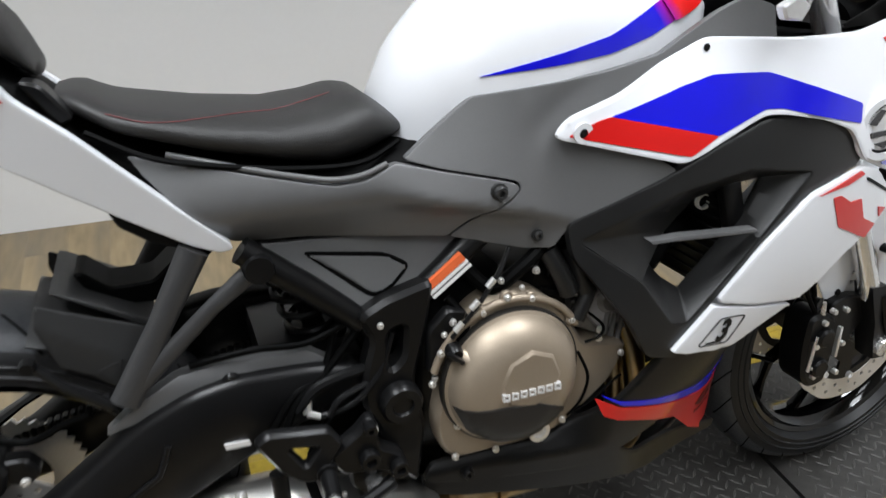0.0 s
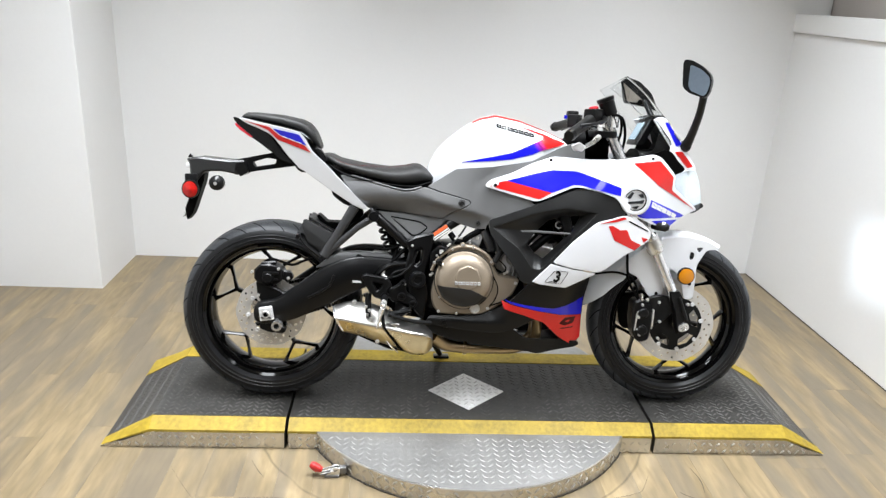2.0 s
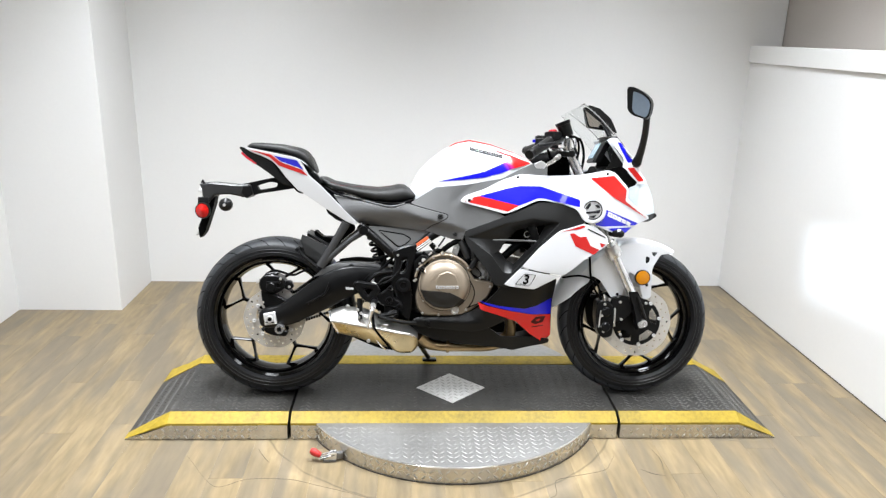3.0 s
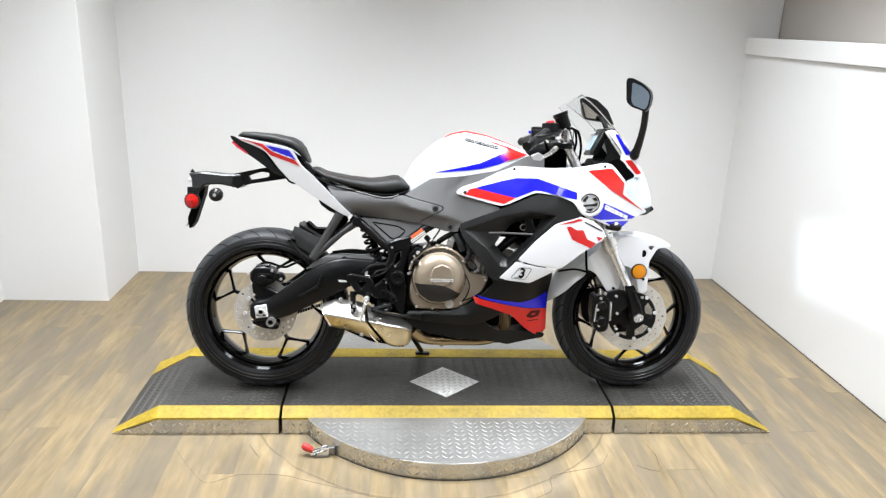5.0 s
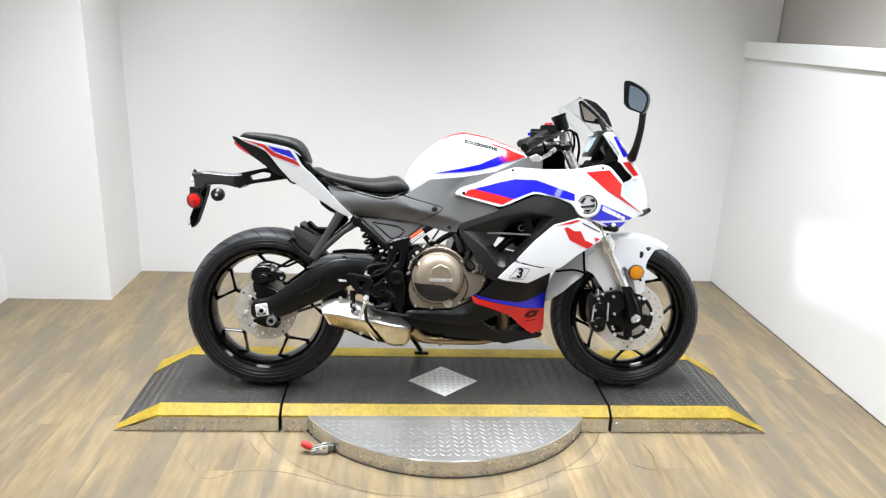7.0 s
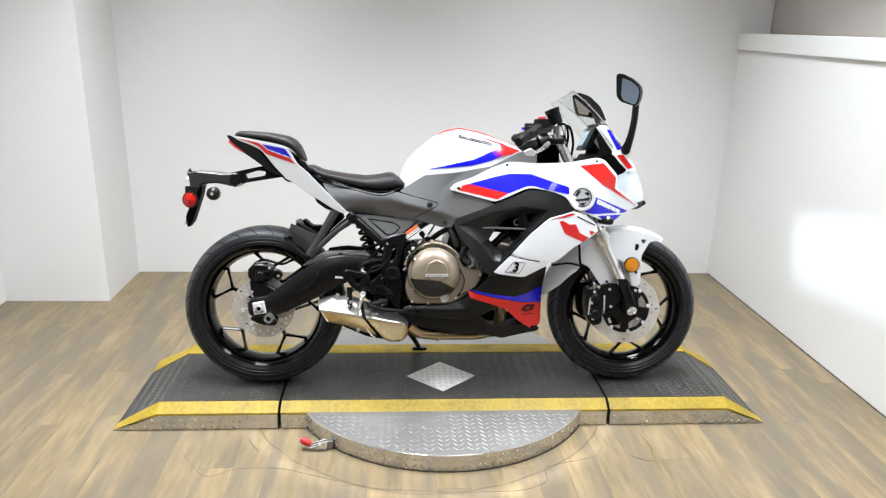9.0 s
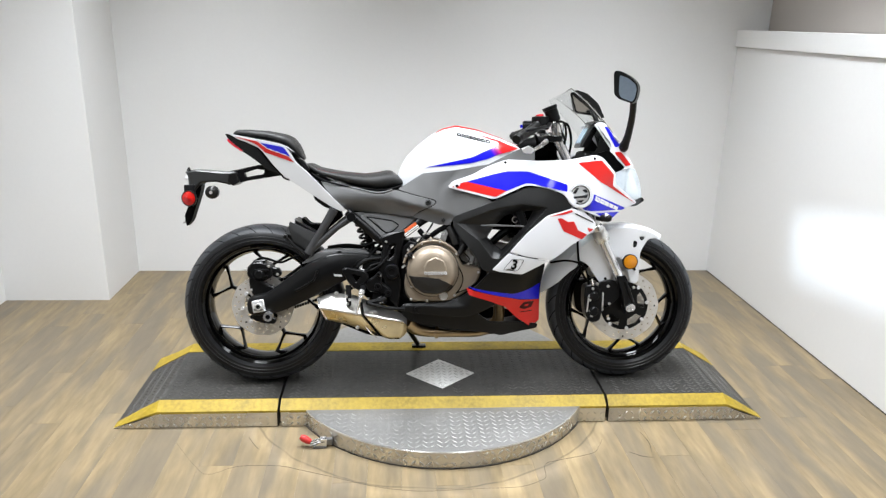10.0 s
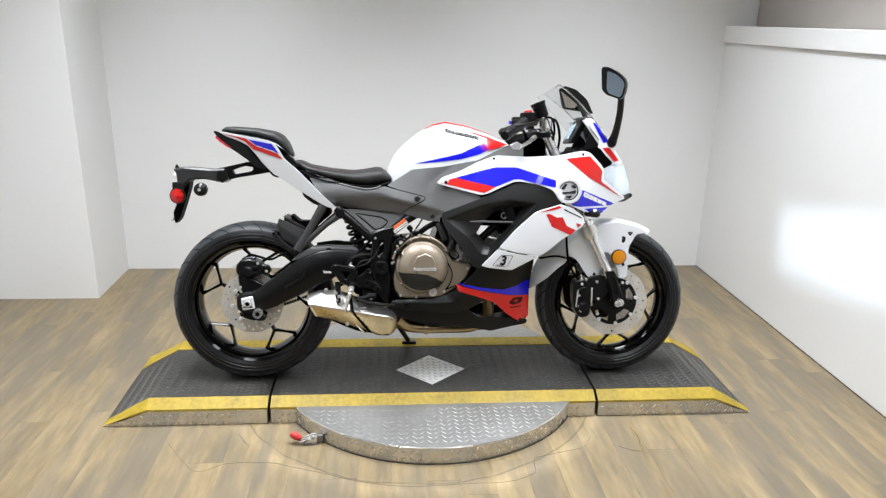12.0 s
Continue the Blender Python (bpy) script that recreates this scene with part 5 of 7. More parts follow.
# mirrors
def mirror_head(side, stalk, centre, turn, o, inner, glass, label):
    stem = part("mirror", tube(stalk, [0.020, 0.015, 0.013, 0.012, 0.012], 12, 6, flat=0.75), FRAME_BLACK, BIKE, label, smooth=60)
    m = Matrix.Translation(centre) @ pose(0, 0, 0, 0, 0, turn)
    bm = planar(rounded(o, 0.010, 4))
    cut_grid(bm, 0.012)
    part("mirror_shell", solid(bm, lambda x, z: 0.0, lambda x, z: 0.034 * max(0.0, 1 - (x / 0.07) ** 2 - (z / 0.08) ** 2) + 0.006), FRAME_BLACK, stem, at=m, smooth=60)
    part("mirror_glass", solid(planar(rounded(inner, 0.008, 4)), lambda x, z: -0.002, lambda x, z: 0.002), glass, stem, at=m, smooth=30)
    part("mirror_boot", lathe([(0, -0.016), (0.012, -0.016), (0.018, -0.006), (0.020, 0.012), (0, 0.012)], 16), BLACK_PLASTIC, stem, at=Matrix.Translation(stalk[0]))
    return stem


HEAD = [(-0.045, 0.050), (-0.040, 0.058), (-0.022, 0.057), (0.011, 0.039), (0.036, 0.016), (0.043, -0.004), (0.038, -0.042), (0.026, -0.056), (-0.022, -0.040), (-0.041, -0.022)]
FACE = [(-0.023, 0.043), (0.010, 0.029), (0.034, 0.009), (0.039, -0.008), (0.033, -0.038), (0.024, -0.050), (-0.016, -0.034), (-0.024, -0.018)]
mirror_head(-1, [(1.358, -0.112, 0.915), (1.360, -0.150, 0.955), (1.350, -0.220, 1.020), (1.335, -0.275, 1.078)], (1.294, -0.310, 1.118), -35, HEAD, FACE, MIRROR_ROOM_REFLECTION, "black mirror on a long stalk")
mirror_head(1, [(1.358, 0.112, 0.915), (1.360, 0.150, 0.955), (1.350, 0.220, 1.020), (1.345, 0.285, 1.075)], (1.318, 0.30, 1.100), 8, [(-0.072, 0.046), (-0.045, 0.060), (0.006, 0.046), (0.058, 0.004), (0.090, -0.058), (0.040, -0.046), (-0.046, -0.036)], [(-0.064, 0.040), (0.030, -0.026), (0.038, -0.038), (-0.042, -0.030)], MIRROR_WALL_REFLECTION, "black mirror on a long stalk")

# forks, yokes, bars
TOPF, LOWF = Vector((1.098, 0, 0.965)), Vector((1.392, 0, 0.365))


def on_fork(z, y):
    t = (z - TOPF.z) / (LOWF.z - TOPF.z)
    p = TOPF.lerp(LOWF, t)
    return (p.x, y, p.z)


for y in (-0.102, 0.102):
    leg = part("fork_leg", tube([on_fork(1.0, y), on_fork(0.62, y), on_fork(0.615, y), on_fork(0.575, y)], [0.0185, 0.0185, 0.0245, 0.0245], 24), FORK_METAL, BIKE, "silver front fork leg")
    part("fork_seal", tube([on_fork(0.60, y), on_fork(0.585, y), on_fork(0.565, y), on_fork(0.555, y)], [0.026, 0.029, 0.029, 0.024], 24), STEEL, leg)
    part("fork_tube", tube([on_fork(0.57, y), on_fork(0.40, y)], 0.0175, 24), FORK_METAL, leg, "polished fork tube")
    part("axle_lug", loft([[(x + dx, y + dy, z) for dx, dy in ((-q, -0.019), (q, -0.019), (q + 0.004, 0), (q, 0.019), (-q, 0.019), (-q - 0.004, 0))] for x, z, q in ((1.368, 0.425, 0.017), (1.380, 0.400, 0.020), (1.396, 0.35, 0.017), (1.408, 0.31, 0.022), (1.410, 0.275, 0.014))]), FRAME_BLACK, leg, smooth=40)
    part("fork_cap", tube([on_fork(1.018, y), on_fork(0.998, y)], [0.014, 0.024], 16), STEEL, leg)
    s = -1 if y < 0 else 1
    cal = part("brake_calliper", prism([(1.232, 0.385), (1.262, 0.392), (1.296, 0.375), (1.302, 0.300), (1.296, 0.246), (1.262, 0.238), (1.240, 0.262), (1.230, 0.32)], s * 0.112, s * 0.058, r=0.014, rim=0.006), FRAME_BLACK, leg, "black radial brake calliper")
    part("calliper_bridge", prism([(1.290, 0.396), (1.330, 0.406), (1.372, 0.398), (1.386, 0.360), (1.366, 0.330), (1.345, 0.312), (1.318, 0.300), (1.298, 0.310)], s * 0.098, s * 0.078, r=0.012), FRAME_BLACK, leg)
    part("fork_foot", tube([(1.385, s * 0.118, 0.405), (1.405, s * 0.122, 0.352), (1.418, s * 0.122, 0.322)], [0.007, 0.009, 0.006], 10), FRAME_BLACK, leg)
    part("pad_plate", box(1.298, 1.304, s * 0.115 - 0.004, s * 0.115 + 0.004, 0.300, 0.360, 0.001), STEEL, leg)
    for px, pz in ((1.268, 0.345), (1.268, 0.285)):
        part("piston_boss", lathe([(0, -0.010), (0.014, -0.010), (0.018, -0.006), (0.019, 0.004)], 20), FRAME_BLACK, leg, at=Matrix.Translation((px, s * 0.113, pz)) @ (pose(0, 0, 0) if s < 0 else pose(0, 0, 0, 180)))
    part("pad_pin", tube([(1.246, s * 0.118, 0.352), (1.240, s * 0.118, 0.285)], 0.003, 8), STEEL, leg)
    part("bleed_nipple", tube([(1.262, s * 0.105, 0.388), (1.258, s * 0.108, 0.412)], [0.006, 0.003], 8), STEEL, leg)
    for bx, bz in ((1.262, 0.374), (1.252, 0.330), (1.254, 0.287), (1.260, 0.268), (1.278, 0.393), (1.325, 0.381), (1.332, 0.313), (1.427, 0.376), (1.332, 0.253)):
        part("bolt", lathe([(0, -0.006), (0.0045, -0.006), (0.0055, -0.003), (0.0055, 0.004)], 10), STEEL, leg, at=Matrix.Translation((bx, s * 0.113 if bx < 1.3 else s * 0.1, bz)) @ (pose(0, 0, 0) if s < 0 else pose(0, 0, 0, 180)))
    part("axle_nut", lathe([(0, -0.010), (0.007, -0.010), (0.008, -0.012), (0.014, -0.012), (0.016, -0.008), (0.016, 0.01)], 20), CHROME, leg, at=Matrix.Translation((1.412, s * 0.118, 0.302)) @ (pose(0, 0, 0) if s < 0 else pose(0, 0, 0, 180)))
part("front_axle", lathe([(0, -0.13), (0.012, -0.13), (0.012, 0.13), (0, 0.13)], 16, centre=(1.402, 0, 0.297)), STEEL, BIKE)
part("top_yoke", prism([(1.055, -0.125), (1.125, -0.125), (1.135, 0.0), (1.125, 0.125), (1.055, 0.125), (1.035, 0.0)], 0.0, 0.022, r=0.02), FRAME_BLACK, BIKE, at=pose(0, 0, 0.955, -90))
part("lower_yoke", prism([(1.155, -0.125), (1.215, -0.125), (1.225, 0.0), (1.215, 0.125), (1.155, 0.125), (1.135, 0.0)], 0.0, 0.035, r=0.02), FRAME_BLACK, BIKE, at=pose(0, 0, 0.76, -90))
for side in (-1, 1):
    inner = Vector((1.078, side * 0.115, 1.025 if side < 0 else 0.995))
    outer = Vector((0.915, -0.335, 0.936)) if side < 0 else Vector((1.012, 0.335, 0.962))
    bar = part("handlebar", tube([inner, inner.lerp(outer, 0.5)], 0.011, 14), FRAME_BLACK, BIKE, "black clip-on handlebar with a rubber grip")
    part("grip", tube([inner.lerp(outer, 0.45), inner.lerp(outer, 0.48), inner.lerp(outer, 0.95)], [0.019, 0.0175, 0.0165], 18), BLACK_PLASTIC, bar)
    part("bar_end", tube([inner.lerp(outer, 0.94), inner.lerp(outer, 0.955), inner.lerp(outer, 1.02)], [0.013, 0.0185, 0.016], 18), FRAME_BLACK, bar)
    part("clip_clamp", lathe([(0.024, -0.018), (0.034, -0.018), (0.034, 0.018), (0.024, 0.018)], 24, True, axis="z"), CHROME, bar, at=Matrix.Translation((1.096, side * 0.102, 0.985)))
    c = inner.lerp(outer, 0.33)
    part("switch_box", box(-0.024, 0.024, -0.026, 0.026, -0.022, 0.026, 0.007), FRAME_BLACK, bar, at=Matrix.Translation(c) @ pose(0, 0, 0, 0, 0, side * -32))
    part("lever", tube([c + Vector((0.03, 0, 0)), c + Vector((0.02, side * 0.06, -0.008)), c + Vector((-0.03 if side < 0 else 0.01, side * 0.15, -0.02)), c + Vector((-0.085 if side < 0 else -0.01, side * 0.175, -0.03))], [0.009, 0.006, 0.005, 0.006], 10, 5), FRAME_BLACK, bar)
    if side < 0:
        part("kill_switch", box(-0.013, 0.013, -0.011, 0.011, 0.022, 0.034, 0.005), RED_PLASTIC, bar, "red engine switch", at=Matrix.Translation(c) @ pose(0, 0, 0, 0, -10, 32))
        part("brake_reservoir", lathe([(0, -0.030), (0.024, -0.030), (0.026, -0.024), (0.027, 0.018), (0.030, 0.020), (0.030, 0.032), (0, 0.034)], 24, axis="z"), FRAME_BLACK, bar, "black brake fluid reservoir", at=pose(1.066, -0.185, 1.030, 0, -22) @ Matrix.Scale(0.92, 4))
        part("reservoir_hose", tube([(1.085, -0.18, 1.005), (1.12, -0.15, 1.0), (1.135, -0.12, 0.95), (1.12, -0.11, 0.90)], 0.0045, 8, 6), DEEP_BLACK, bar)
    else:
        part("clutch_perch", box(-0.02, 0.02, -0.02, 0.02, -0.012, 0.03, 0.006), FRAME_BLACK, bar, at=Matrix.Translation(c + Vector((0.0, 0.05, 0.01))))
        part("switch_button", lathe([(0, 0.0), (0.006, 0.0), (0.006, 0.012), (0, 0.012)], 10, axis="z"), FAIRING_BLUE, bar, at=Matrix.Translation(c + Vector((-0.03, 0.03, 0.01))))
part("ignition", lathe([(0, -0.02), (0.02, -0.02), (0.022, 0.02), (0, 0.022)], 20, axis="z"), FRAME_BLACK, BIKE, at=Matrix.Translation((1.07, 0, 0.985)))
for pts in ([(1.11, -0.09, 0.99), (1.15, -0.07, 1.0), (1.175, -0.04, 0.94), (1.17, -0.02, 0.87)], [(1.08, 0.12, 0.99), (1.13, 0.10, 1.01), (1.165, 0.05, 0.96), (1.17, 0.03, 0.88)], [(1.05, -0.06, 0.93), (1.09, -0.05, 0.90), (1.12, 0.0, 0.88)], [(1.02, -0.12, 0.955), (1.04, -0.06, 0.93), (1.05, 0.0, 0.90)]):
    part("control_cable", tube(pts, 0.005, 8, 6), DEEP_BLACK, BIKE)
# added near-black mass that stands in for the shadow between tank and fork
part("wiring_loom", loft([body_ring(x, t, l, w, 0.7) for x, t, l, w in ((0.965, 0.915, 0.865, 0.03), (1.0, 0.945, 0.855, 0.055), (1.06, 0.955, 0.85, 0.06), (1.12, 0.935, 0.85, 0.05))]), DEEP_BLACK, BIKE, smooth=50)
part("lever_guard", prism([(0.955, 0.905), (0.980, 0.917), (1.001, 0.905), (0.991, 0.887), (0.964, 0.889)], -0.206, -0.194, r=0.004), SILVER, BIKE, "silver lever end")
part("lever_arm", tube([(0.995, -0.198, 0.898), (1.03, -0.17, 0.915), (1.06, -0.13, 0.935)], [0.006, 0.008, 0.009], 10), STEEL, BIKE)

# front mudguard
FC = Vector((1.402, 0, 0.297))
rows = []
for k in range(20):
    a = radians(60 + (172 - 60) * k / 19)
    w = float(np.interp(math.degrees(a), [60, 75, 120, 155, 164, 169, 172], [0.02, 0.055, 0.076, 0.074, 0.066, 0.048, 0.02]))
    r = float(np.interp(math.degrees(a), [60, 90, 150, 172], [0.318, 0.324, 0.330, 0.334]))
    fall = float(np.interp(math.degrees(a), [60, 110, 142, 160, 172], [0.035, 0.045, 0.078, 0.050, 0.010]))
    row = []
    for u in np.linspace(-1, 1, 13):
        rr = r - fall * abs(u) ** 3
        row.append((FC.x + rr * math.cos(a), w * u, FC.z + rr * math.sin(a)))
    rows.append(row)
guard = part("front_mudguard", sheet(rows, 0.003), FAIRING_WHITE, BIKE, "gloss white front mudguard", smooth=60)
for side in (-1, 1):
    gh = lambda x, z: 0.095 - 0.07 * max(0.0, 0.61 - z)
    part("guard_side", panel([(1.16, 0.475), (1.20, 0.520), (1.268, 0.576), (1.336, 0.606), (1.400, 0.612), (1.480, 0.596), (1.53, 0.570), (1.478, 0.566), (1.450, 0.512), (1.452, 0.392), (1.420, 0.388), (1.396, 0.47), (1.36, 0.50), (1.335, 0.392), (1.296, 0.392), (1.246, 0.464), (1.208, 0.484)], 0.0, 0.004, [[(1.421, 0.560), (1.438, 0.554), (1.435, 0.533), (1.421, 0.530)], [(1.440, 0.574), (1.468, 0.576), (1.454, 0.555)]], side=side, half=gh), FAIRING_WHITE, guard, smooth=45)
    part("bolt", lathe([(0, -0.003), (0.005, -0.003), (0.006, 0.001)], 10), INK, guard, at=Matrix.Translation((1.318, side * 0.0815, 0.408)))
    part("bolt", lathe([(0, -0.003), (0.005, -0.003), (0.006, 0.001)], 10), INK, guard, at=Matrix.Translation((1.432, side * 0.084, 0.445)))
    flip = Matrix.Translation((1.400, side * 0.125, 0.481)) @ (pose(0, 0, 0) if side < 0 else pose(0, 0, 0, 180))
    part("reflector", lathe([(0, -0.0045), (0.020, -0.004), (0.0265, -0.002), (0.0265, 0.004), (0, 0.004)], 28), AMBER_LENS, guard, "round amber reflector", at=flip)
    part("reflector_rim", lathe([(0.0265, -0.003), (0.0295, -0.002), (0.0295, 0.007), (0.0265, 0.007)], 28, True), FRAME_BLACK, guard, at=flip)
    part("reflector_post", tube([(1.40, side * 0.085, 0.481), (1.40, side * 0.122, 0.481)], 0.008, 10), FRAME_BLACK, guard)
part("wheel_speed_wire", tube([(1.10, -0.075, 0.47), (1.17, -0.09, 0.48), (1.23, -0.095, 0.455), (1.25, -0.1, 0.39)], 0.004, 8, 6), DEEP_BLACK, BIKE)
part("brake_hose", tube([(1.19, -0.06, 0.72), (1.20, -0.085, 0.58), (1.21, -0.1, 0.46), (1.25, -0.1, 0.39)], 0.0045, 8, 6), DEEP_BLACK, BIKE)

# frame
frame_ = part("main_frame", tube([(0.456, -0.118, 0.540), (0.50, -0.121, 0.563), (0.556, -0.1225, 0.604), (0.606, -0.114, 0.640), (0.70, -0.096, 0.682), (0.85, -0.09, 0.74), (1.02, -0.06, 0.82)], 0.0175, 16, 4), FRAME_BLACK, BIKE, "satin black tubular frame", smooth=60)
part("frame_tube", tube([(0.452, 0.120, 0.552), (0.66, 0.122, 0.642), (1.02, 0.06, 0.82)], 0.0175, 12, 4), FRAME_BLACK, frame_)
for s in (-1, 1):
    part("frame_tube", tube([(0.322, s * 0.112, 0.668), (0.39, s * 0.118, 0.612), (0.452, s * 0.120, 0.556)], 0.0162, 14), FRAME_BLACK, frame_)
    part("footrest_strut", tube([(0.274, s * 0.110, 0.675), (0.228, s * 0.116, 0.596), (0.178, s * 0.120, 0.510)], [0.017, 0.014, 0.017], 12, flat=0.6), STRUT_GREY, frame_)
    part("footrest_strut", tube([(0.338, s * 0.112, 0.645), (0.285, s * 0.118, 0.608), (0.186, s * 0.120, 0.520)], [0.013, 0.010, 0.012], 12, flat=0.6), STRUT_GREY, frame_)
    part("frame_knuckle", lathe([(0, -0.02), (0.016, -0.02), (0.018, -0.014), (0.018, 0.014), (0, 0.02)], 16), FRAME_BLACK, frame_, at=Matrix.Translation((0.338, s * 0.114, 0.648)))
    part("pivot_plate", prism([(0.440, 0.572), (0.475, 0.590), (0.540, 0.606), (0.528, 0.540), (0.510, 0.470), (0.524, 0.400), (0.512, 0.305), (0.470, 0.350), (0.460, 0.410), (0.440, 0.450), (0.446, 0.500), (0.458, 0.540)], s * 0.146, s * 0.118, [[(0.478, 0.545), (0.500, 0.552), (0.496, 0.505), (0.478, 0.490)]], r=0.014, rim=0.006), FRAME_BLACK, frame_)
    part("pivot_cap", lathe([(0, -0.012), (0.012, -0.012), (0.014, -0.016), (0.024, -0.016), (0.028, -0.010), (0.028, 0.01), (0, 0.01)], 24), FRAME_BLACK, frame_, at=Matrix.Translation((0.488, s * 0.148, 0.448)) @ (pose(0, 0, 0) if s < 0 else pose(0, 0, 0, 180)))
# a warning label along the frame tube
for lo, hi, off, wide, m in ((-0.032, 0.031, 0.0010, 0.0105, ORANGE), (-0.031, 0.032, -0.0050, 0.0045, LABEL_WHITE), (-0.031, 0.032, -0.0068, 0.0012, INK), (-0.030, 0.032, -0.0120, 0.0045, LABEL_WHITE)):
    ends = [(0.5565 + 0.808 * u - 0.59 * v, 0.6045 + 0.59 * u + 0.808 * v) for u, v in ((lo, off), (hi, off), (hi, off + wide), (lo, off + wide))]
    part("warning_label", prism(ends, -0.1415, -0.132, r=0.001, rim=0), m, frame_, "orange and white warning label" if m is ORANGE else "", smooth=0)

# swingarm and rear
SWING = [(-0.048, 0.338), (-0.03, 0.352), (0.024, 0.362), (0.088, 0.408), (0.184, 0.480), (0.248, 0.508), (0.300, 0.516), (0.384, 0.512), (0.450, 0.500), (0.455, 0.455), (0.380, 0.440), (0.296, 0.402), (0.224, 0.362), (0.148, 0.326), (0.084, 0.296), (0.040, 0.284), (-0.02, 0.276), (-0.048, 0.290)]
arm = part("swingarm", prism(SWING, -0.134, -0.096, r=0.018, rim=0.007), FRAME_BLACK, BIKE, "black box-section swingarm", smooth=50)
part("swingarm_rib", tube([(0.130, -0.1345, 0.373), (0.165, -0.1355, 0.392), (0.198, -0.1355, 0.413), (0.208, -0.1355, 0.435), (0.213, -0.1345, 0.451)], 0.004, 8), FRAME_BLACK, arm, smooth=60)
part("swingarm_left", prism(SWING, 0.096, 0.134, r=0.018, rim=0.007), FRAME_BLACK, arm, smooth=50)
part("swingarm_bridge", loft([body_ring(x, t, l, 0.11, 0.6) for x, t, l in ((0.335, 0.505, 0.455), (0.40, 0.508, 0.455), (0.46, 0.49, 0.44))]), FRAME_BLACK, arm, smooth=50)
part("swingarm_guard", panel([(0.150, 0.470), (0.188, 0.502), (0.233, 0.524), (0.284, 0.529), (0.385, 0.525), (0.430, 0.496), (0.359, 0.494), (0.256, 0.498), (0.192, 0.478)], 0.0, 0.02, half=lambda x, z: 0.118 - 0.5 * max(0.0, z - 0.515), r=0.006, step=0.015), MATTE_GREY, arm, "dark grey swingarm guard", smooth=45)
part("guard_screw", lathe([(0, -0.004), (0.006, -0.004), (0.008, 0), (0, 0.002)], 12), FRAME_BLACK, arm, at=Matrix.Translation((0.293, -0.121, 0.510)) @ Matrix.Scale(1.5, 4))
part("silver_label", prism([(0.273, 0.436), (0.302, 0.434), (0.304, 0.427), (0.275, 0.428)], -0.1370, -0.132, r=0.001, rim=0), SILVER, arm, smooth=0)
block = part("axle_block", prism([(-0.030, 0.335), (0.013, 0.343), (0.021, 0.298), (-0.024, 0.290)], -0.146, -0.130, r=0.004, rim=0.003), SILVER, arm, "bright chain adjuster block", smooth=40)
part("axle_end", lathe([(0.0075, 0.002), (0.008, -0.008), (0.0115, -0.008), (0.0125, -0.005), (0.0125, 0.004), (0.0075, 0.004)], 18, True), STEEL, block, "steel axle nut", at=Matrix.Translation((-0.005, -0.147, 0.316)))
part("axle_bore", lathe([(0, -0.004), (0.0078, -0.004), (0.0078, 0.004), (0, 0.004)], 16), DEEP_BLACK, block, at=Matrix.Translation((-0.005, -0.147, 0.316)))
part("adjuster_slot", box(-0.022, 0.012, -0.1475, -0.1455, 0.302, 0.306, 0.0005, seg=1), DEEP_BLACK, block, smooth=0)
part("axle_nut", lathe([(0.008, 0.0), (0.009, -0.016), (0.017, -0.016), (0.018, -0.010), (0.018, 0.01)], 20), CHROME, arm, at=Matrix.Translation((0.030, -0.138, 0.278)))
part("nut_bore", lathe([(0, -0.008), (0.009, -0.008), (0.009, 0.0)], 12), DEEP_BLACK, arm, at=Matrix.Translation((0.030, -0.138, 0.278)))
part("torque_arm", prism([(-0.03, 0.28), (0.02, 0.285), (0.06, 0.262), (0.05, 0.245), (0.0, 0.25), (-0.03, 0.262)], -0.128, -0.10, r=0.01), FRAME_BLACK, arm)
part("rear_axle", lathe([(0, -0.14), (0.010, -0.14), (0.010, 0.14), (0, 0.14)], 14, centre=(0, 0, 0.305)), STEEL, BIKE)
cal = part("rear_calliper", prism([(-0.050, 0.452), (-0.034, 0.474), (0.000, 0.478), (0.030, 0.470), (0.048, 0.450), (0.040, 0.420), (0.010, 0.405), (-0.030, 0.408), (-0.050, 0.425)], -0.112, -0.052, r=0.008, rim=0.005), FRAME_BLACK, BIKE, "black rear brake calliper")
part("piston_boss", lathe([(0, -0.012), (0.014, -0.012), (0.019, -0.007), (0.021, 0.004)], 20), FRAME_BLACK, cal, at=Matrix.Translation((-0.004, -0.114, 0.432)))
part("calliper_ear", prism([(0.036, 0.455), (0.068, 0.452), (0.078, 0.430), (0.060, 0.415), (0.036, 0.425)], -0.100, -0.080, r=0.008), FRAME_BLACK, cal)
part("calliper_clip", prism([(-0.030, 0.470), (0.020, 0.476), (0.022, 0.486), (-0.028, 0.482)], -0.106, -0.070, r=0.003), FRAME_BLACK, cal)
part("calliper_bracket", prism([(-0.045, 0.42), (0.01, 0.40), (0.07, 0.37), (0.06, 0.34), (-0.02, 0.335), (-0.04, 0.37)], -0.108, -0.085, r=0.01), FRAME_BLACK, cal)
for bx, bz in ((-0.056, 0.450), (0.030, 0.462), (-0.036, 0.372), (0.062, 0.432)):
    bolt(cal, bx, -0.113, bz, 0.0042)
part("calliper_fin", box(-0.02, 0.03, -0.123, -0.112, 0.444, 0.452, 0.002), FRAME_BLACK, cal)
part("calliper_fin", box(-0.016, 0.028, -0.122, -0.112, 0.424, 0.430, 0.002), FRAME_BLACK, cal)
part("brake_hose", tube([(-0.05, -0.09, 0.45), (0.0, -0.09, 0.49), (0.07, -0.1, 0.475), (0.11, -0.105, 0.49), (0.14, -0.11, 0.50)], 0.0045, 8, 6), DEEP_BLACK, cal)
rows = []
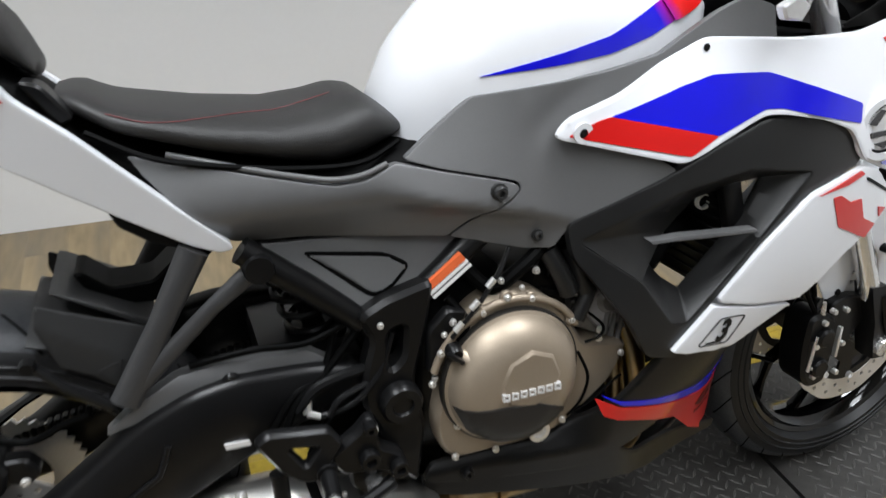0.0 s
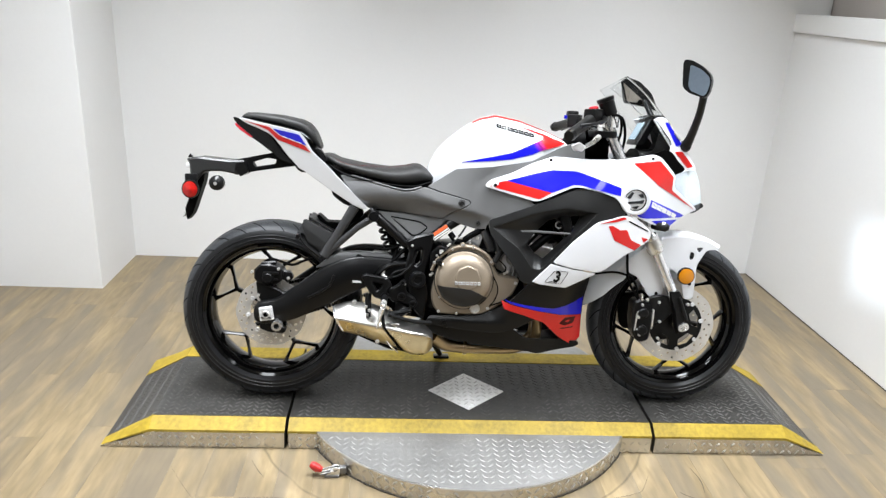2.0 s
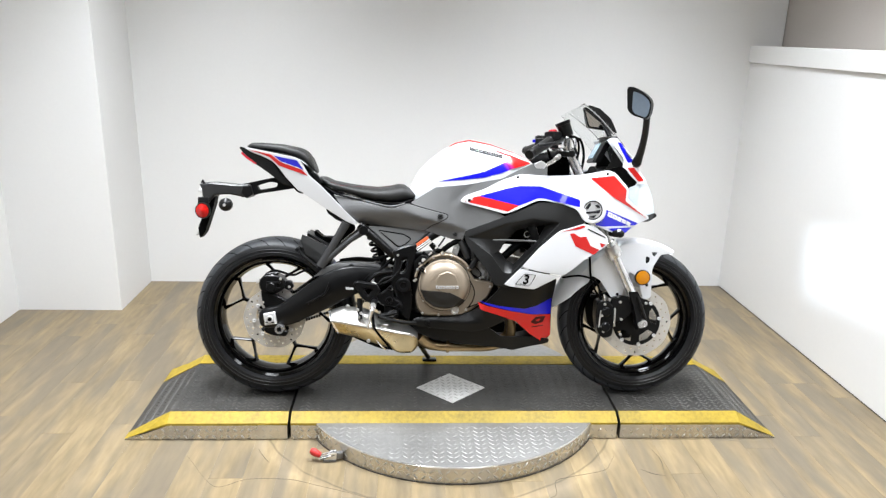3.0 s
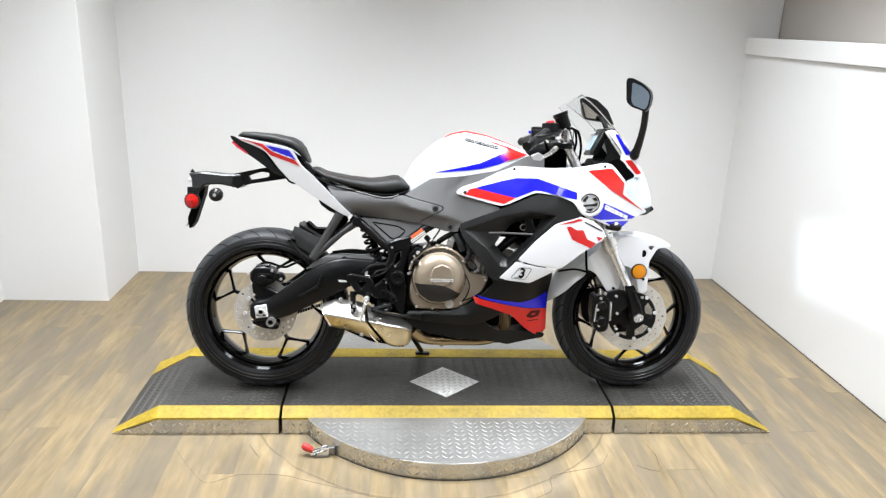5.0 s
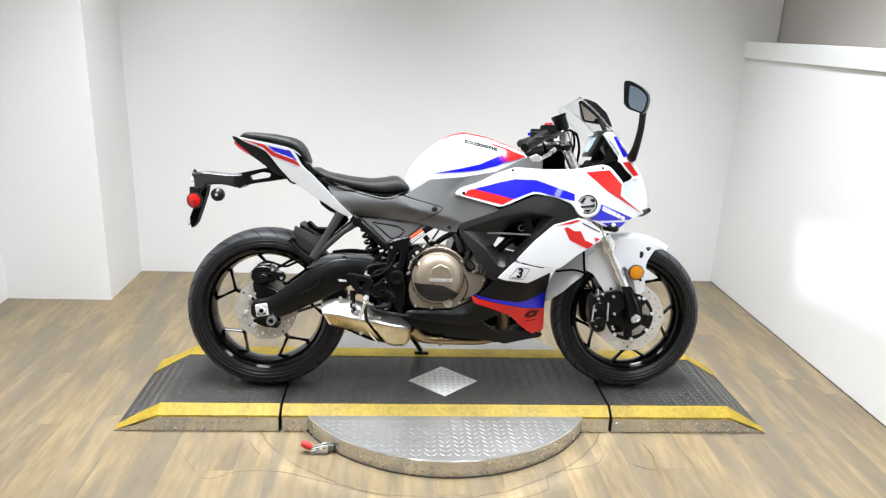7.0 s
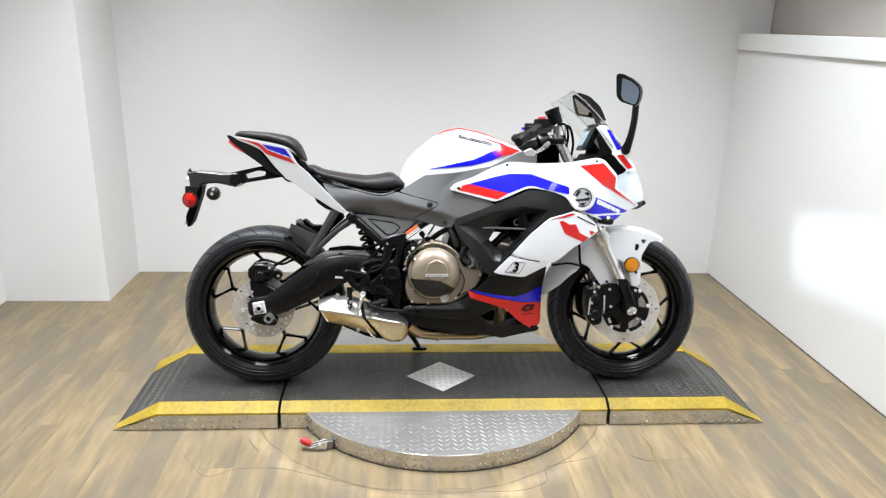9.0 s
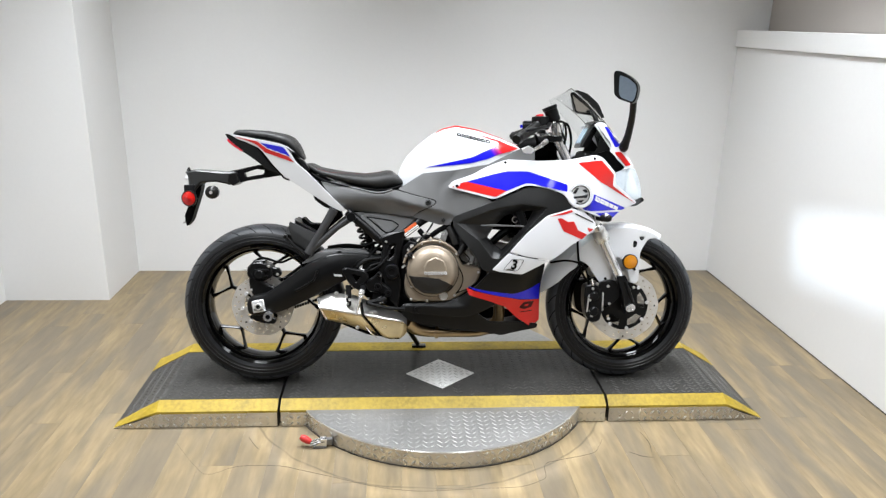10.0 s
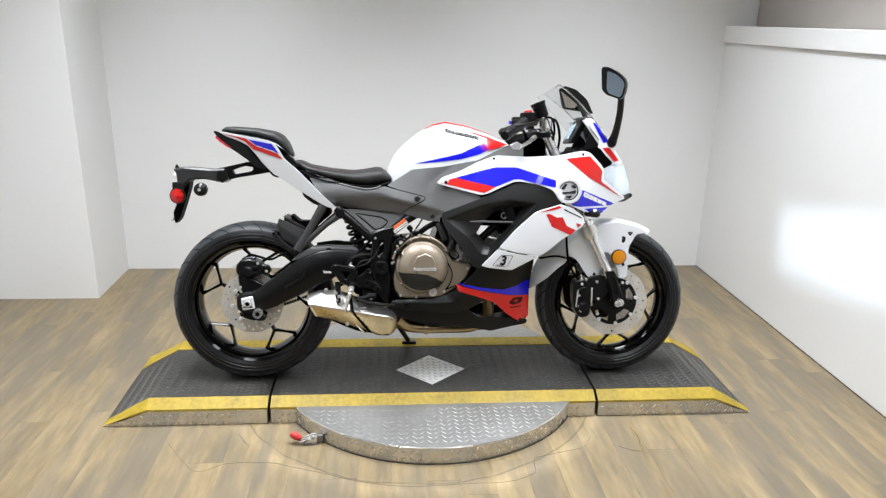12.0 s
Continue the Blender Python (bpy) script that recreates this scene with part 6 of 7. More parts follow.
for k in range(9):
    a = radians(46 + (72 - 46) * k / 8)
    rr = 0.324
    rows.append([((rr - 0.03 * abs(u) ** 3) * math.cos(a), 0.088 * u, 0.305 + (rr - 0.03 * abs(u) ** 3) * math.sin(a)) for u in np.linspace(-1, 1, 11)])
hug = part("rear_hugger", sheet(rows, 0.004), HUGGER_GREY, BIKE, "dark grey plastic tyre hugger", smooth=50)
for s in (-1, 1):
    part("hugger_side", panel([(0.107, 0.627), (0.167, 0.598), (0.220, 0.574), (0.190, 0.520), (0.176, 0.507), (0.150, 0.533), (0.119, 0.552), (0.102, 0.604)], 0.0, 0.004, half=lambda x, z: 0.090 - 0.25 * max(0.0, z - 0.605 + 0.72 * (x - 0.105)), side=s, step=0.01, r=0.004), HUGGER_GREY, hug, smooth=25)
    part("hugger_facet", panel([(0.152, 0.541), (0.182, 0.550), (0.173, 0.510)], 0.0015, 0.004, half=lambda x, z: 0.0905, side=s, r=0.004), HUGGER_GREY, hug, smooth=45)
part("hugger_lip", prism([(0.120, 0.632), (0.128, 0.630), (0.222, 0.576), (0.214, 0.571)], -0.066, 0.066, r=0.002, rim=0.001), HUGGER_GREY, hug)
part("hugger_stay", tube([(0.092, -0.105, 0.574), (0.123, -0.115, 0.541), (0.166, -0.118, 0.508)], [0.005, 0.006, 0.007], 8), FRAME_BLACK, hug)
for kx, kz in ((0.093, 0.573), (0.160, 0.512)):
    part("stay_knob", lathe([(0, -0.008), (0.007, -0.008), (0.009, 0.004), (0, 0.006)], 10), FRAME_BLACK, hug, at=Matrix.Translation((kx, -0.112, kz)))
part("inner_mudguard", prism([(0.142, 0.634), (0.152, 0.636), (0.178, 0.612), (0.225, 0.612), (0.290, 0.668), (0.30, 0.640), (0.235, 0.585), (0.165, 0.590)], -0.03, 0.03, r=0.006), DEEP_BLACK, BIKE)
# chain and sprocket on the far side
links = []
chain = []
for k in range(46):
    u = k / 45
    for z0, z1 in ((0.372, 0.478), (0.240, 0.395)):
        chain.append(((0.02 + 0.46 * u), z0 + (z1 - z0) * u))
bm = bmesh.new()
for x, z in chain:
    box(x - 0.0045, x + 0.0045, 0.068, 0.084, z - 0.006, z + 0.006, 0.002, bm, 1)
tagged(part("drive_chain", bm, FRAME_BLACK, BIKE, "black drive chain"), kind="stuff")
teeth = []
for k in range(43 * 2):
    a = 2 * math.pi * k / 86
    q = 0.098 if k % 2 else 0.091
    teeth.append((q * math.cos(a), 0.305 + q * math.sin(a)))
part("sprocket", solid(planar(teeth, [[(0.05 * math.cos(a), 0.305 + 0.05 * math.sin(a)) for a in (2 * math.pi * k / 24 for k in range(24))]]), lambda x, z: 0.073, lambda x, z: 0.079), STEEL, BIKE, smooth=0)

# shock absorber
shock = part("shock_absorber", tube([(0.375, -0.015, 0.640), (0.425, -0.015, 0.465)], 0.014, 14), FRAME_BLACK, BIKE, "black coil-over shock absorber")
coil = [Vector((0.378, -0.015, 0.63)).lerp(Vector((0.420, -0.015, 0.485)), k / 96) + Vector((0.033 * math.cos(k * 2 * math.pi / 16) * 0.96, 0.033 * math.sin(k * 2 * math.pi / 16), 0.033 * math.cos(k * 2 * math.pi / 16) * 0.28)) for k in range(97)]
part("spring", tube(coil, 0.0055, 8), FRAME_BLACK, shock)
part("preload_collar", lathe([(0.014, -0.008), (0.034, -0.008), (0.034, 0.008), (0.014, 0.008)], 20, True, axis="z"), FRAME_BLACK, shock, at=pose(0.375, -0.015, 0.636, 0, -16))

# engine
engine = part("engine", loft([body_ring(x, t, l, w, 0.55) for x, t, l, w in ((0.50, 0.52, 0.34, 0.10), (0.53, 0.55, 0.31, 0.125), (0.62, 0.56, 0.30, 0.135), (0.72, 0.54, 0.30, 0.13), (0.79, 0.48, 0.33, 0.115), (0.82, 0.45, 0.37, 0.10))]), FRAME_BLACK, BIKE, "parallel-twin engine with bronze covers", smooth=50)
CASE = [(0.533, 0.400), (0.546, 0.468), (0.562, 0.518), (0.588, 0.553), (0.632, 0.574), (0.682, 0.562), (0.724, 0.527), (0.746, 0.484), (0.756, 0.472), (0.830, 0.460), (0.806, 0.404), (0.742, 0.352), (0.700, 0.332), (0.562, 0.334), (0.540, 0.360)]
part("clutch_case", prism(CASE, -0.152, -0.110, r=0.02, rim=0.006), BRONZE, engine, "bronze painted clutch casing", smooth=45)
cover = part("clutch_cover", lathe([(0, -0.046), (0.050, -0.046), (0.066, -0.043), (0.082, -0.034), (0.090, -0.020), (0.092, -0.012), (0.096, -0.010), (0.098, 0.0), (0, 0.0)], 64, centre=(0.640, -0.150, 0.452)), BRONZE, engine, "round bronze clutch cover", smooth=40)
part("cover_shadow_ring", lathe([(0.094, -0.008), (0.0985, -0.007), (0.0995, 0.002), (0.094, 0.002)], 64, True, centre=(0.640, -0.152, 0.452)), BRONZE_DARK, cover)
part("raised_plate", lathe([(0, -0.004), (0.039, -0.004), (0.043, -0.001), (0.044, 0.004)], 8, centre=(0.648, -0.195, 0.466)), BRONZE, cover, smooth=30)
dome = lambda x, z: float(np.interp(math.hypot(x - 0.640, z - 0.452), [0, 0.05, 0.066, 0.082, 0.090, 0.096], [0.196, 0.196, 0.193, 0.184, 0.170, 0.160]))
seg = [(0.640 + 0.0895 * math.cos(radians(a)), 0.452 + 0.0895 * math.sin(radians(a))) for a in range(200, 344, 8)]
part("cover_insert", panel([(0.550, 0.437), (0.600, 0.435), (0.655, 0.431), (0.690, 0.415), (0.720, 0.394), (0.702, 0.378), (0.655, 0.368), (0.605, 0.372), (0.570, 0.394)], 0.0042, 0.010, half=dome, r=0.004, step=0.008), BRONZE_DARK, cover, "dark lower insert", smooth=50)
for k in range(7):
    x = 0.607 + 0.0122 * k
    part("raised_print", prism([(x, 0.4455), (x + 0.0098, 0.4447), (x + 0.0098, 0.4550), (x, 0.4558)], -0.2008, -0.1960, [[(x + 0.0024, 0.4482), (x + 0.0074, 0.4476), (x + 0.0074, 0.4522), (x + 0.0024, 0.4528)]], r=0.001, rim=0), SILVER, cover, smooth=0)
part("oil_filler", lathe([(0, -0.026), (0.012, -0.026), (0.015, -0.020), (0.016, 0.0), (0, 0.0)], 20), FRAME_BLACK, cover, at=pose(0.556, -0.154, 0.512, 10, 0, 0) @ Matrix.Scale(0.7, 4))
part("oil_filler_grip", box(-0.013, 0.013, -0.026, -0.018, -0.003, 0.003, 0.002), FRAME_BLACK, cover, at=pose(0.556, -0.154, 0.512, 10, 40, 0))
part("casting_boss", tube([(0.566, -0.160, 0.502), (0.584, -0.176, 0.491), (0.602, -0.188, 0.479)], [0.012, 0.012, 0.005], 14, 4), BRONZE, cover, smooth=60)
flange = [(0.640 + 0.111 * math.cos(radians(a)), -0.153, 0.452 + 0.111 * math.sin(radians(a))) for a in range(30, 166, 9)]
part("case_flange", tube(flange, 0.0055, 8), BRONZE, engine, smooth=60)
for bx, bz in ((0.598, 0.553), (0.631, 0.568), (0.666, 0.560), (0.728, 0.516), (0.773, 0.478), (0.812, 0.446), (0.563, 0.393), (0.723, 0.358), (0.560, 0.344), (0.620, 0.338), (0.541, 0.508), (0.529, 0.466)):
    bolt(engine, bx, -0.156, bz, 0.0040)
for bx, bz in ((0.598, 0.553), (0.631, 0.568), (0.666, 0.560), (0.728, 0.516)):
    part("bolt_boss", disc(bx, -0.150, bz, 0.0085, 0.006), BRONZE, engine)
part("cable_bracket", prism([(0.528, 0.538), (0.554, 0.564), (0.581, 0.556), (0.567, 0.520), (0.546, 0.508), (0.526, 0.478)], -0.150, -0.136, r=0.006, rim=0.003), FRAME_BLACK, engine, smooth=45)
part("clutch_cable", tube([(0.640, -0.140, 0.628), (0.622, -0.150, 0.602), (0.590, -0.158, 0.566), (0.553, -0.162, 0.530)], 0.0032, 8, 5), FRAME_BLACK, engine)
for u in (0.25, 0.55, 0.85):
    q = Vector((0.629, -0.150, 0.611)).lerp(Vector((0.551, -0.164, 0.532)), u)
    part("cable_ferrule", tube([q - Vector((0.005, 0, 0.005)), q + Vector((0.005, 0, 0.005))], 0.0042, 10), STEEL, engine)
for pts, r in (([(0.700, -0.13, 0.612), (0.716, -0.142, 0.580), (0.728, -0.146, 0.552)], 0.0135), ([(0.735, -0.13, 0.610), (0.746, -0.142, 0.578), (0.754, -0.146, 0.548)], 0.0125), ([(0.766, -0.142, 0.572), (0.752, -0.150, 0.542), (0.738, -0.152, 0.514)], 0.0105)):
    part("intake_boot", tube(pts, r, 14, 4), VENT_BLACK, engine, smooth=60)
for k in range(3):
    part("head_rib", tube([(0.798 + 0.012 * k, -0.138, 0.506 - 0.006 * k), (0.790 + 0.012 * k, -0.142, 0.474 - 0.006 * k)], 0.0042, 8), HEAD_GREY, engine)
part("drain_plug", lathe([(0, -0.006), (0.008, -0.006), (0.010, -0.010), (0.016, -0.010), (0.017, 0.006)], 16), STEEL, engine, at=Matrix.Translation((0.680, -0.160, 0.358)))
part("cylinder_block", loft([[(cx + dx * ca - dz * sa, y, cz + dx * sa + dz * ca) for dx, y in ((-0.07, -0.115), (0.07, -0.115), (0.07, 0.115), (-0.07, 0.115))] for cx, cz, dz in ((0.745, 0.50, 0), (0.775, 0.60, 0), (0.79, 0.65, 0)) for ca, sa in ((math.cos(-0.35), math.sin(-0.35)),)]), FRAME_BLACK, engine, smooth=0)
for k in range(4):
    part("cylinder_fin", prism([(0.70 + 0.008 * k, 0.545 + 0.022 * k), (0.83 + 0.006 * k, 0.500 + 0.022 * k), (0.83 + 0.006 * k, 0.508 + 0.022 * k), (0.70 + 0.008 * k, 0.553 + 0.022 * k)], -0.124, 0.124, r=0.002, rim=0.001), FRAME_BLACK, engine)
part("cylinder_head", prism([(0.740, 0.530), (0.765, 0.532), (0.822, 0.492), (0.836, 0.468), (0.785, 0.470), (0.748, 0.490)], -0.134, -0.105, r=0.006), HEAD_GREY, engine, smooth=40)
part("water_pump", lathe([(0, -0.02), (0.016, -0.02), (0.022, -0.014), (0.024, 0), (0, 0)], 24, centre=(0.800, -0.125, 0.525)), HEAD_GREY, engine)
part("water_pump_flange", prism([(0.765, 0.535), (0.80, 0.555), (0.835, 0.53), (0.83, 0.485), (0.79, 0.475), (0.765, 0.50)], -0.138, -0.118, r=0.012), GREY_PRINT, engine)
for bx, bz in ((0.832, 0.525), (0.785, 0.480), (0.745, 0.545), (0.68, 0.590)):
    bolt(engine, bx, -0.140, bz, 0.0042)
for pts, r in (([(0.59, -0.12, 0.60), (0.62, -0.135, 0.575), (0.66, -0.14, 0.60), (0.70, -0.125, 0.62)], 0.010), ([(0.83, -0.12, 0.52), (0.87, -0.12, 0.56), (0.93, -0.10, 0.60), (0.98, -0.08, 0.58)], 0.014), ([(0.78, -0.11, 0.60), (0.84, -0.12, 0.64), (0.92, -0.10, 0.66)], 0.011), ([(0.56, -0.13, 0.57), (0.58, -0.145, 0.54), (0.57, -0.15, 0.515)], 0.006), ([(0.45, -0.12, 0.50), (0.44, -0.135, 0.46), (0.40, -0.14, 0.44), (0.37, -0.15, 0.40)], 0.005), ([(0.42, -0.11, 0.55), (0.40, -0.125, 0.50), (0.36, -0.135, 0.48), (0.33, -0.14, 0.44)], 0.005), ([(0.25, -0.11, 0.535), (0.32, -0.12, 0.545), (0.38, -0.12, 0.54), (0.43, -0.12, 0.555)], 0.0045)):
    part("hose", tube(pts, r, 10, 6), DEEP_BLACK, engine)
# small steel bolts added to stand for glints among the black parts
for gx, gz, gr in ((0.467, 0.560, 0.0035), (0.560, 0.545, 0.004), (0.548, 0.530, 0.0035), (0.625, 0.590, 0.0035), (0.655, 0.575, 0.003), (0.535, 0.470, 0.0035)):
    bolt(engine, gx, -0.150, gz, gr)
for pts in ([(0.735, -0.165, 0.470), (0.752, -0.168, 0.430), (0.745, -0.166, 0.392), (0.728, -0.160, 0.366)], [(0.730, -0.160, 0.368), (0.770, -0.160, 0.384), (0.796, -0.158, 0.400), (0.820, -0.150, 0.404)], [(0.755, -0.150, 0.520), (0.775, -0.160, 0.500), (0.770, -0.162, 0.485), (0.750, -0.158, 0.478)]):
    part("sensor_wire", tube(pts, 0.0022, 6, 6), DEEP_BLACK, engine)
radiator = part("radiator", box(-0.012, 0.012, -0.15, 0.15, -0.13, 0.13, 0.004), FRAME_BLACK, BIKE, "black radiator behind the vent", at=pose(0.985, 0, 0.60, 0, -18))
for k in range(12):
    part("radiator_fin", box(-0.015, 0.015, -0.145, 0.145, -0.12 + 0.02 * k, -0.116 + 0.02 * k), FRAME_BLACK, radiator, smooth=0)
part("radiator_tank", box(-0.016, 0.016, -0.165, -0.148, -0.13, 0.13, 0.005), FRAME_BLACK, radiator)
part("cooling_fan", lathe([(0, -0.02), (0.03, -0.02), (0.034, 0.0), (0.07, 0.0), (0.075, 0.01), (0, 0.012)], 24, axis="x"), BLACK_PLASTIC, radiator, at=Matrix.Translation((-0.03, 0, 0)))
part("hose_clip", lathe([(0.009, -0.003), (0.0125, -0.003), (0.0125, 0.003), (0.009, 0.003)], 18, True, centre=(0.945, -0.125, 0.640)), LABEL_WHITE, radiator, at=pose(-0.985 + 0.02, 0, -0.59))
# added near-black plate that stops light showing through the vent opening
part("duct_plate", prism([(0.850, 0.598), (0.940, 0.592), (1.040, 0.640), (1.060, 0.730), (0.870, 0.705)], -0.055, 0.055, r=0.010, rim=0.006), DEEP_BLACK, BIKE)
# unseen near-black bulk added under the tank, in place of deep shade
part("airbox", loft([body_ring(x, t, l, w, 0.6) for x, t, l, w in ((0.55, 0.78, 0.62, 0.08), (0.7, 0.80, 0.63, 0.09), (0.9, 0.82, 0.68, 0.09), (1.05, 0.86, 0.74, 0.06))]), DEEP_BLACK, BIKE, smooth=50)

# exhaust
def silencer_ring(x, top, crease, low, back, front_slope, rear_slope, grow=0.0):
    """A six-sided rounded section at x: an upper face, a crease and a lower face; sloped along the pipe."""
    pts = [(-0.122, top + grow), (-0.150 - grow, top - 0.012 + grow), (back - grow, crease + 0.003), (back - grow, crease - 0.006), (-0.156 - grow, low + 0.004 - grow), (-0.118, low - grow), (-0.078 + grow, low + 0.020), (-0.072 + grow, crease), (-0.085, top - 0.015)]
    return [(x + (front_slope if z < crease else rear_slope) * (crease - z), y, z) for y, z in rounded(pts, 0.012, 3)]


S_X = [0.222, 0.280, 0.352, 0.400, 0.466, 0.514, 0.532, 0.545]
S_TOP = [0.345, 0.362, 0.358, 0.338, 0.304, 0.290, 0.278, 0.266]
S_CREASE = [0.318, 0.312, 0.301, 0.292, 0.279, 0.272, 0.264, 0.254]
S_LOW = [0.264, 0.248, 0.216, 0.196, 0.187, 0.187, 0.196, 0.214]
S_BACK = [-0.176, -0.190, -0.198, -0.198, -0.196, -0.192, -0.184, -0.166]


def silencer_shape(x):
    return [float(np.interp(x, S_X, q)) for q in (S_TOP, S_CREASE, S_LOW, S_BACK)]


def two_tone(bm):
    # the lower facet's gold floor reflection is put into its colour
    for f in bm.faces:
        c = f.calc_center_median()
        f.material_index = int(c.z < silencer_shape(c.x)[1] - 0.004)
    return bm


# core coloured near-black so the slit between sleeve and shield looks shaded
ex = part("exhaust", loft([silencer_ring(x, *silencer_shape(x), 0.0, 0.0, -0.006) for x in np.linspace(0.262, 0.54, 16)]), DEEP_BLACK, BIKE, "underslung steel exhaust silencer", smooth=50)
rings = []
for k in range(15):
    u = k / 14
    x = 0.228 + 0.147 * u
    rings.append(silencer_ring(x, *silencer_shape(x), 0.45 + 0.25 * u, 0.45 - 0.20 * u, 0.002))
part("silencer_sleeve", two_tone(loft(rings)), [MUFFLER, MUFFLER_REFLECTION], ex, "bright steel silencer sleeve with a slanted edge", smooth=40)
rings = []
for k in range(16):
    u = k / 15
    x = 0.389 + 0.156 * u
    rings.append(silencer_ring(x, *silencer_shape(x), 0.70 * (1 - u) ** 2, 0.25 * (1 - u) ** 2, 0.001))
part("heat_shield", two_tone(loft(rings)), [MUFFLER, MUFFLER_REFLECTION], ex, "brushed steel heat shield", smooth=40)


def shrunk(ring, k, dx):
    c = sum((Vector(p) for p in ring), Vector()) / len(ring)
    return [c + (Vector(p) - c) * k + Vector((dx, 0, 0)) for p in ring]


end = silencer_ring(0.228, *silencer_shape(0.228), 0.45, 0.45, 0.002)
part("silencer_rim", loft([shrunk(end, 0.99, 0.004), shrunk(end, 1.02, -0.002), shrunk(end, 1.0, -0.006), shrunk(end, 0.92, -0.006), shrunk(end, 0.90, 0.002)], caps=False), CHROME, ex, "bright slanted silencer rim", smooth=50)
part("silencer_end", loft([shrunk(end, 0.91, -0.002), shrunk(end, 0.60, -0.0035), shrunk(end, 0.58, 0.0)]), HEAD_GREY, ex, "grey silencer end plate", smooth=40)
part("outlet", loft([shrunk(end, 0.46, -0.0045), shrunk(end, 0.42, -0.0042)]), DEEP_BLACK, ex)
part("shield_fin", tube([(0.392, -0.194, 0.250), (0.412, -0.180, 0.222), (0.432, -0.166, 0.202)], [0.002, 0.0035, 0.001], 8), CHROME, ex)
bolt(ex, 0.362, -0.190, 0.246, 0.0055)
bolt(ex, 0.283, -0.150, 0.366, 0.006)
for y in (-0.085, -0.03):
    part("header_pipe", tube([(0.545, -0.11, 0.245), (0.60, y, 0.205), (0.72, y, 0.198), (0.84, y, 0.203), (0.905, y, 0.25), (0.885, y, 0.40), (0.84, y, 0.50)], [0.026, 0.020, 0.018, 0.018, 0.018, 0.018], 14, 6), HEADER_PIPE, ex, "heat-tinted header pipe", smooth=60)
part("pipe_clamp", lathe([(0.020, -0.006), (0.026, -0.006), (0.026, 0.006), (0.020, 0.006)], 20, True, axis="x"), HEADER_PIPE, ex, at=Matrix.Translation((0.66, -0.085, 0.201)))

# footrest set
hanger = part("footrest_hanger", prism([(0.424, 0.434), (0.440, 0.452), (0.451, 0.444), (0.452, 0.408), (0.482, 0.388), (0.490, 0.368), (0.474, 0.356), (0.445, 0.371), (0.403, 0.377), (0.386, 0.408), (0.402, 0.420)], -0.176, -0.156, r=0.010, rim=0.005), FRAME_BLACK, BIKE, "black footrest hanger with a steel peg", smooth=45)
part("heel_guard", prism([(0.303, 0.459), (0.319, 0.469), (0.391, 0.457), (0.406, 0.431), (0.392, 0.414), (0.380, 0.385), (0.352, 0.390), (0.330, 0.411)], -0.186, -0.172, [[(0.341, 0.443), (0.376, 0.436), (0.359, 0.413)]], r=0.007, rim=0.004), FRAME_BLACK, hanger, smooth=45)
for bx, bz, br in ((0.382, 0.397, 0.0135), (0.437, 0.396, 0.0135), (0.474, 0.372, 0.012), (0.439, 0.441, 0.008)):
    part("boss", lathe([(0, -0.004), (br * 0.45, -0.004), (br * 0.5, -0.010), (br * 0.9, -0.010), (br, -0.006), (br, 0.006)], 18), FRAME_BLACK, hanger, at=Matrix.Translation((bx, -0.178, bz)))
for bx, bz in ((0.381, 0.437), (0.446, 0.437), (0.402, 0.352)):
    bolt(hanger, bx, -0.178, bz, 0.0032)
part("fluid_fitting", tube([(0.373, -0.135, 0.474), (0.373, -0.140, 0.455)], [0.008, 0.006], 10), STEEL, hanger)
part("fluid_fitting", tube([(0.373, -0.142, 0.456), (0.388, -0.146, 0.450)], [0.005, 0.004], 8), STEEL, hanger)
part("pedal_pivot", lathe([(0, -0.004), (0.006, -0.004), (0.007, -0.012), (0.0125, -0.012), (0.0135, 0.01)], 18), CHROME, hanger, at=Matrix.Translation((0.446, -0.170, 0.345)))
part("push_plate", prism([(0.398, 0.302), (0.420, 0.308), (0.436, 0.306), (0.430, 0.298), (0.404, 0.296)], -0.186, -0.180, r=0.004), STEEL, hanger)
for pts, r in (([(0.398, -0.15, 0.450), (0.412, -0.148, 0.470), (0.450, -0.142, 0.480), (0.489, -0.140, 0.490), (0.503, -0.136, 0.512), (0.506, -0.130, 0.545)], 0.0045), ([(0.388, -0.146, 0.450), (0.43, -0.150, 0.462), (0.465, -0.145, 0.495), (0.485, -0.135, 0.54)], 0.004), ([(0.36, -0.14, 0.462), (0.39, -0.138, 0.488), (0.44, -0.135, 0.497), (0.47, -0.13, 0.495)], 0.007)):
    part("fluid_hose", tube(pts, r, 8, 6), FRAME_BLACK, hanger)
part("peg_root", tube([(0.384, -0.172, 0.396), (0.381, -0.222, 0.388)], [0.011, 0.010], 12), FRAME_BLACK, hanger)
part("foot_peg", tube([(0.381, -0.220, 0.388), (0.380, -0.226, 0.387), (0.378, -0.250, 0.380), (0.377, -0.254, 0.379)], [0.007, 0.0095, 0.009, 0.007], 12), CHROME, hanger, "ribbed steel foot peg")
for k in range(3):
    part("peg_rib", lathe([(0.008, -0.002), (0.0105, -0.002), (0.0105, 0.002), (0.008, 0.002)], 14, True), STEEL, hanger, at=Matrix.Translation((0.380 - 0.0006 * k, -0.229 - 0.009 * k, 0.386 - 0.0022 * k)))
part("peg_feeler", tube([(0.377, -0.255, 0.374), (0.369, -0.255, 0.342), (0.361, -0.255, 0.308)], [0.0085, 0.006, 0.0035], 10), CHROME, hanger)
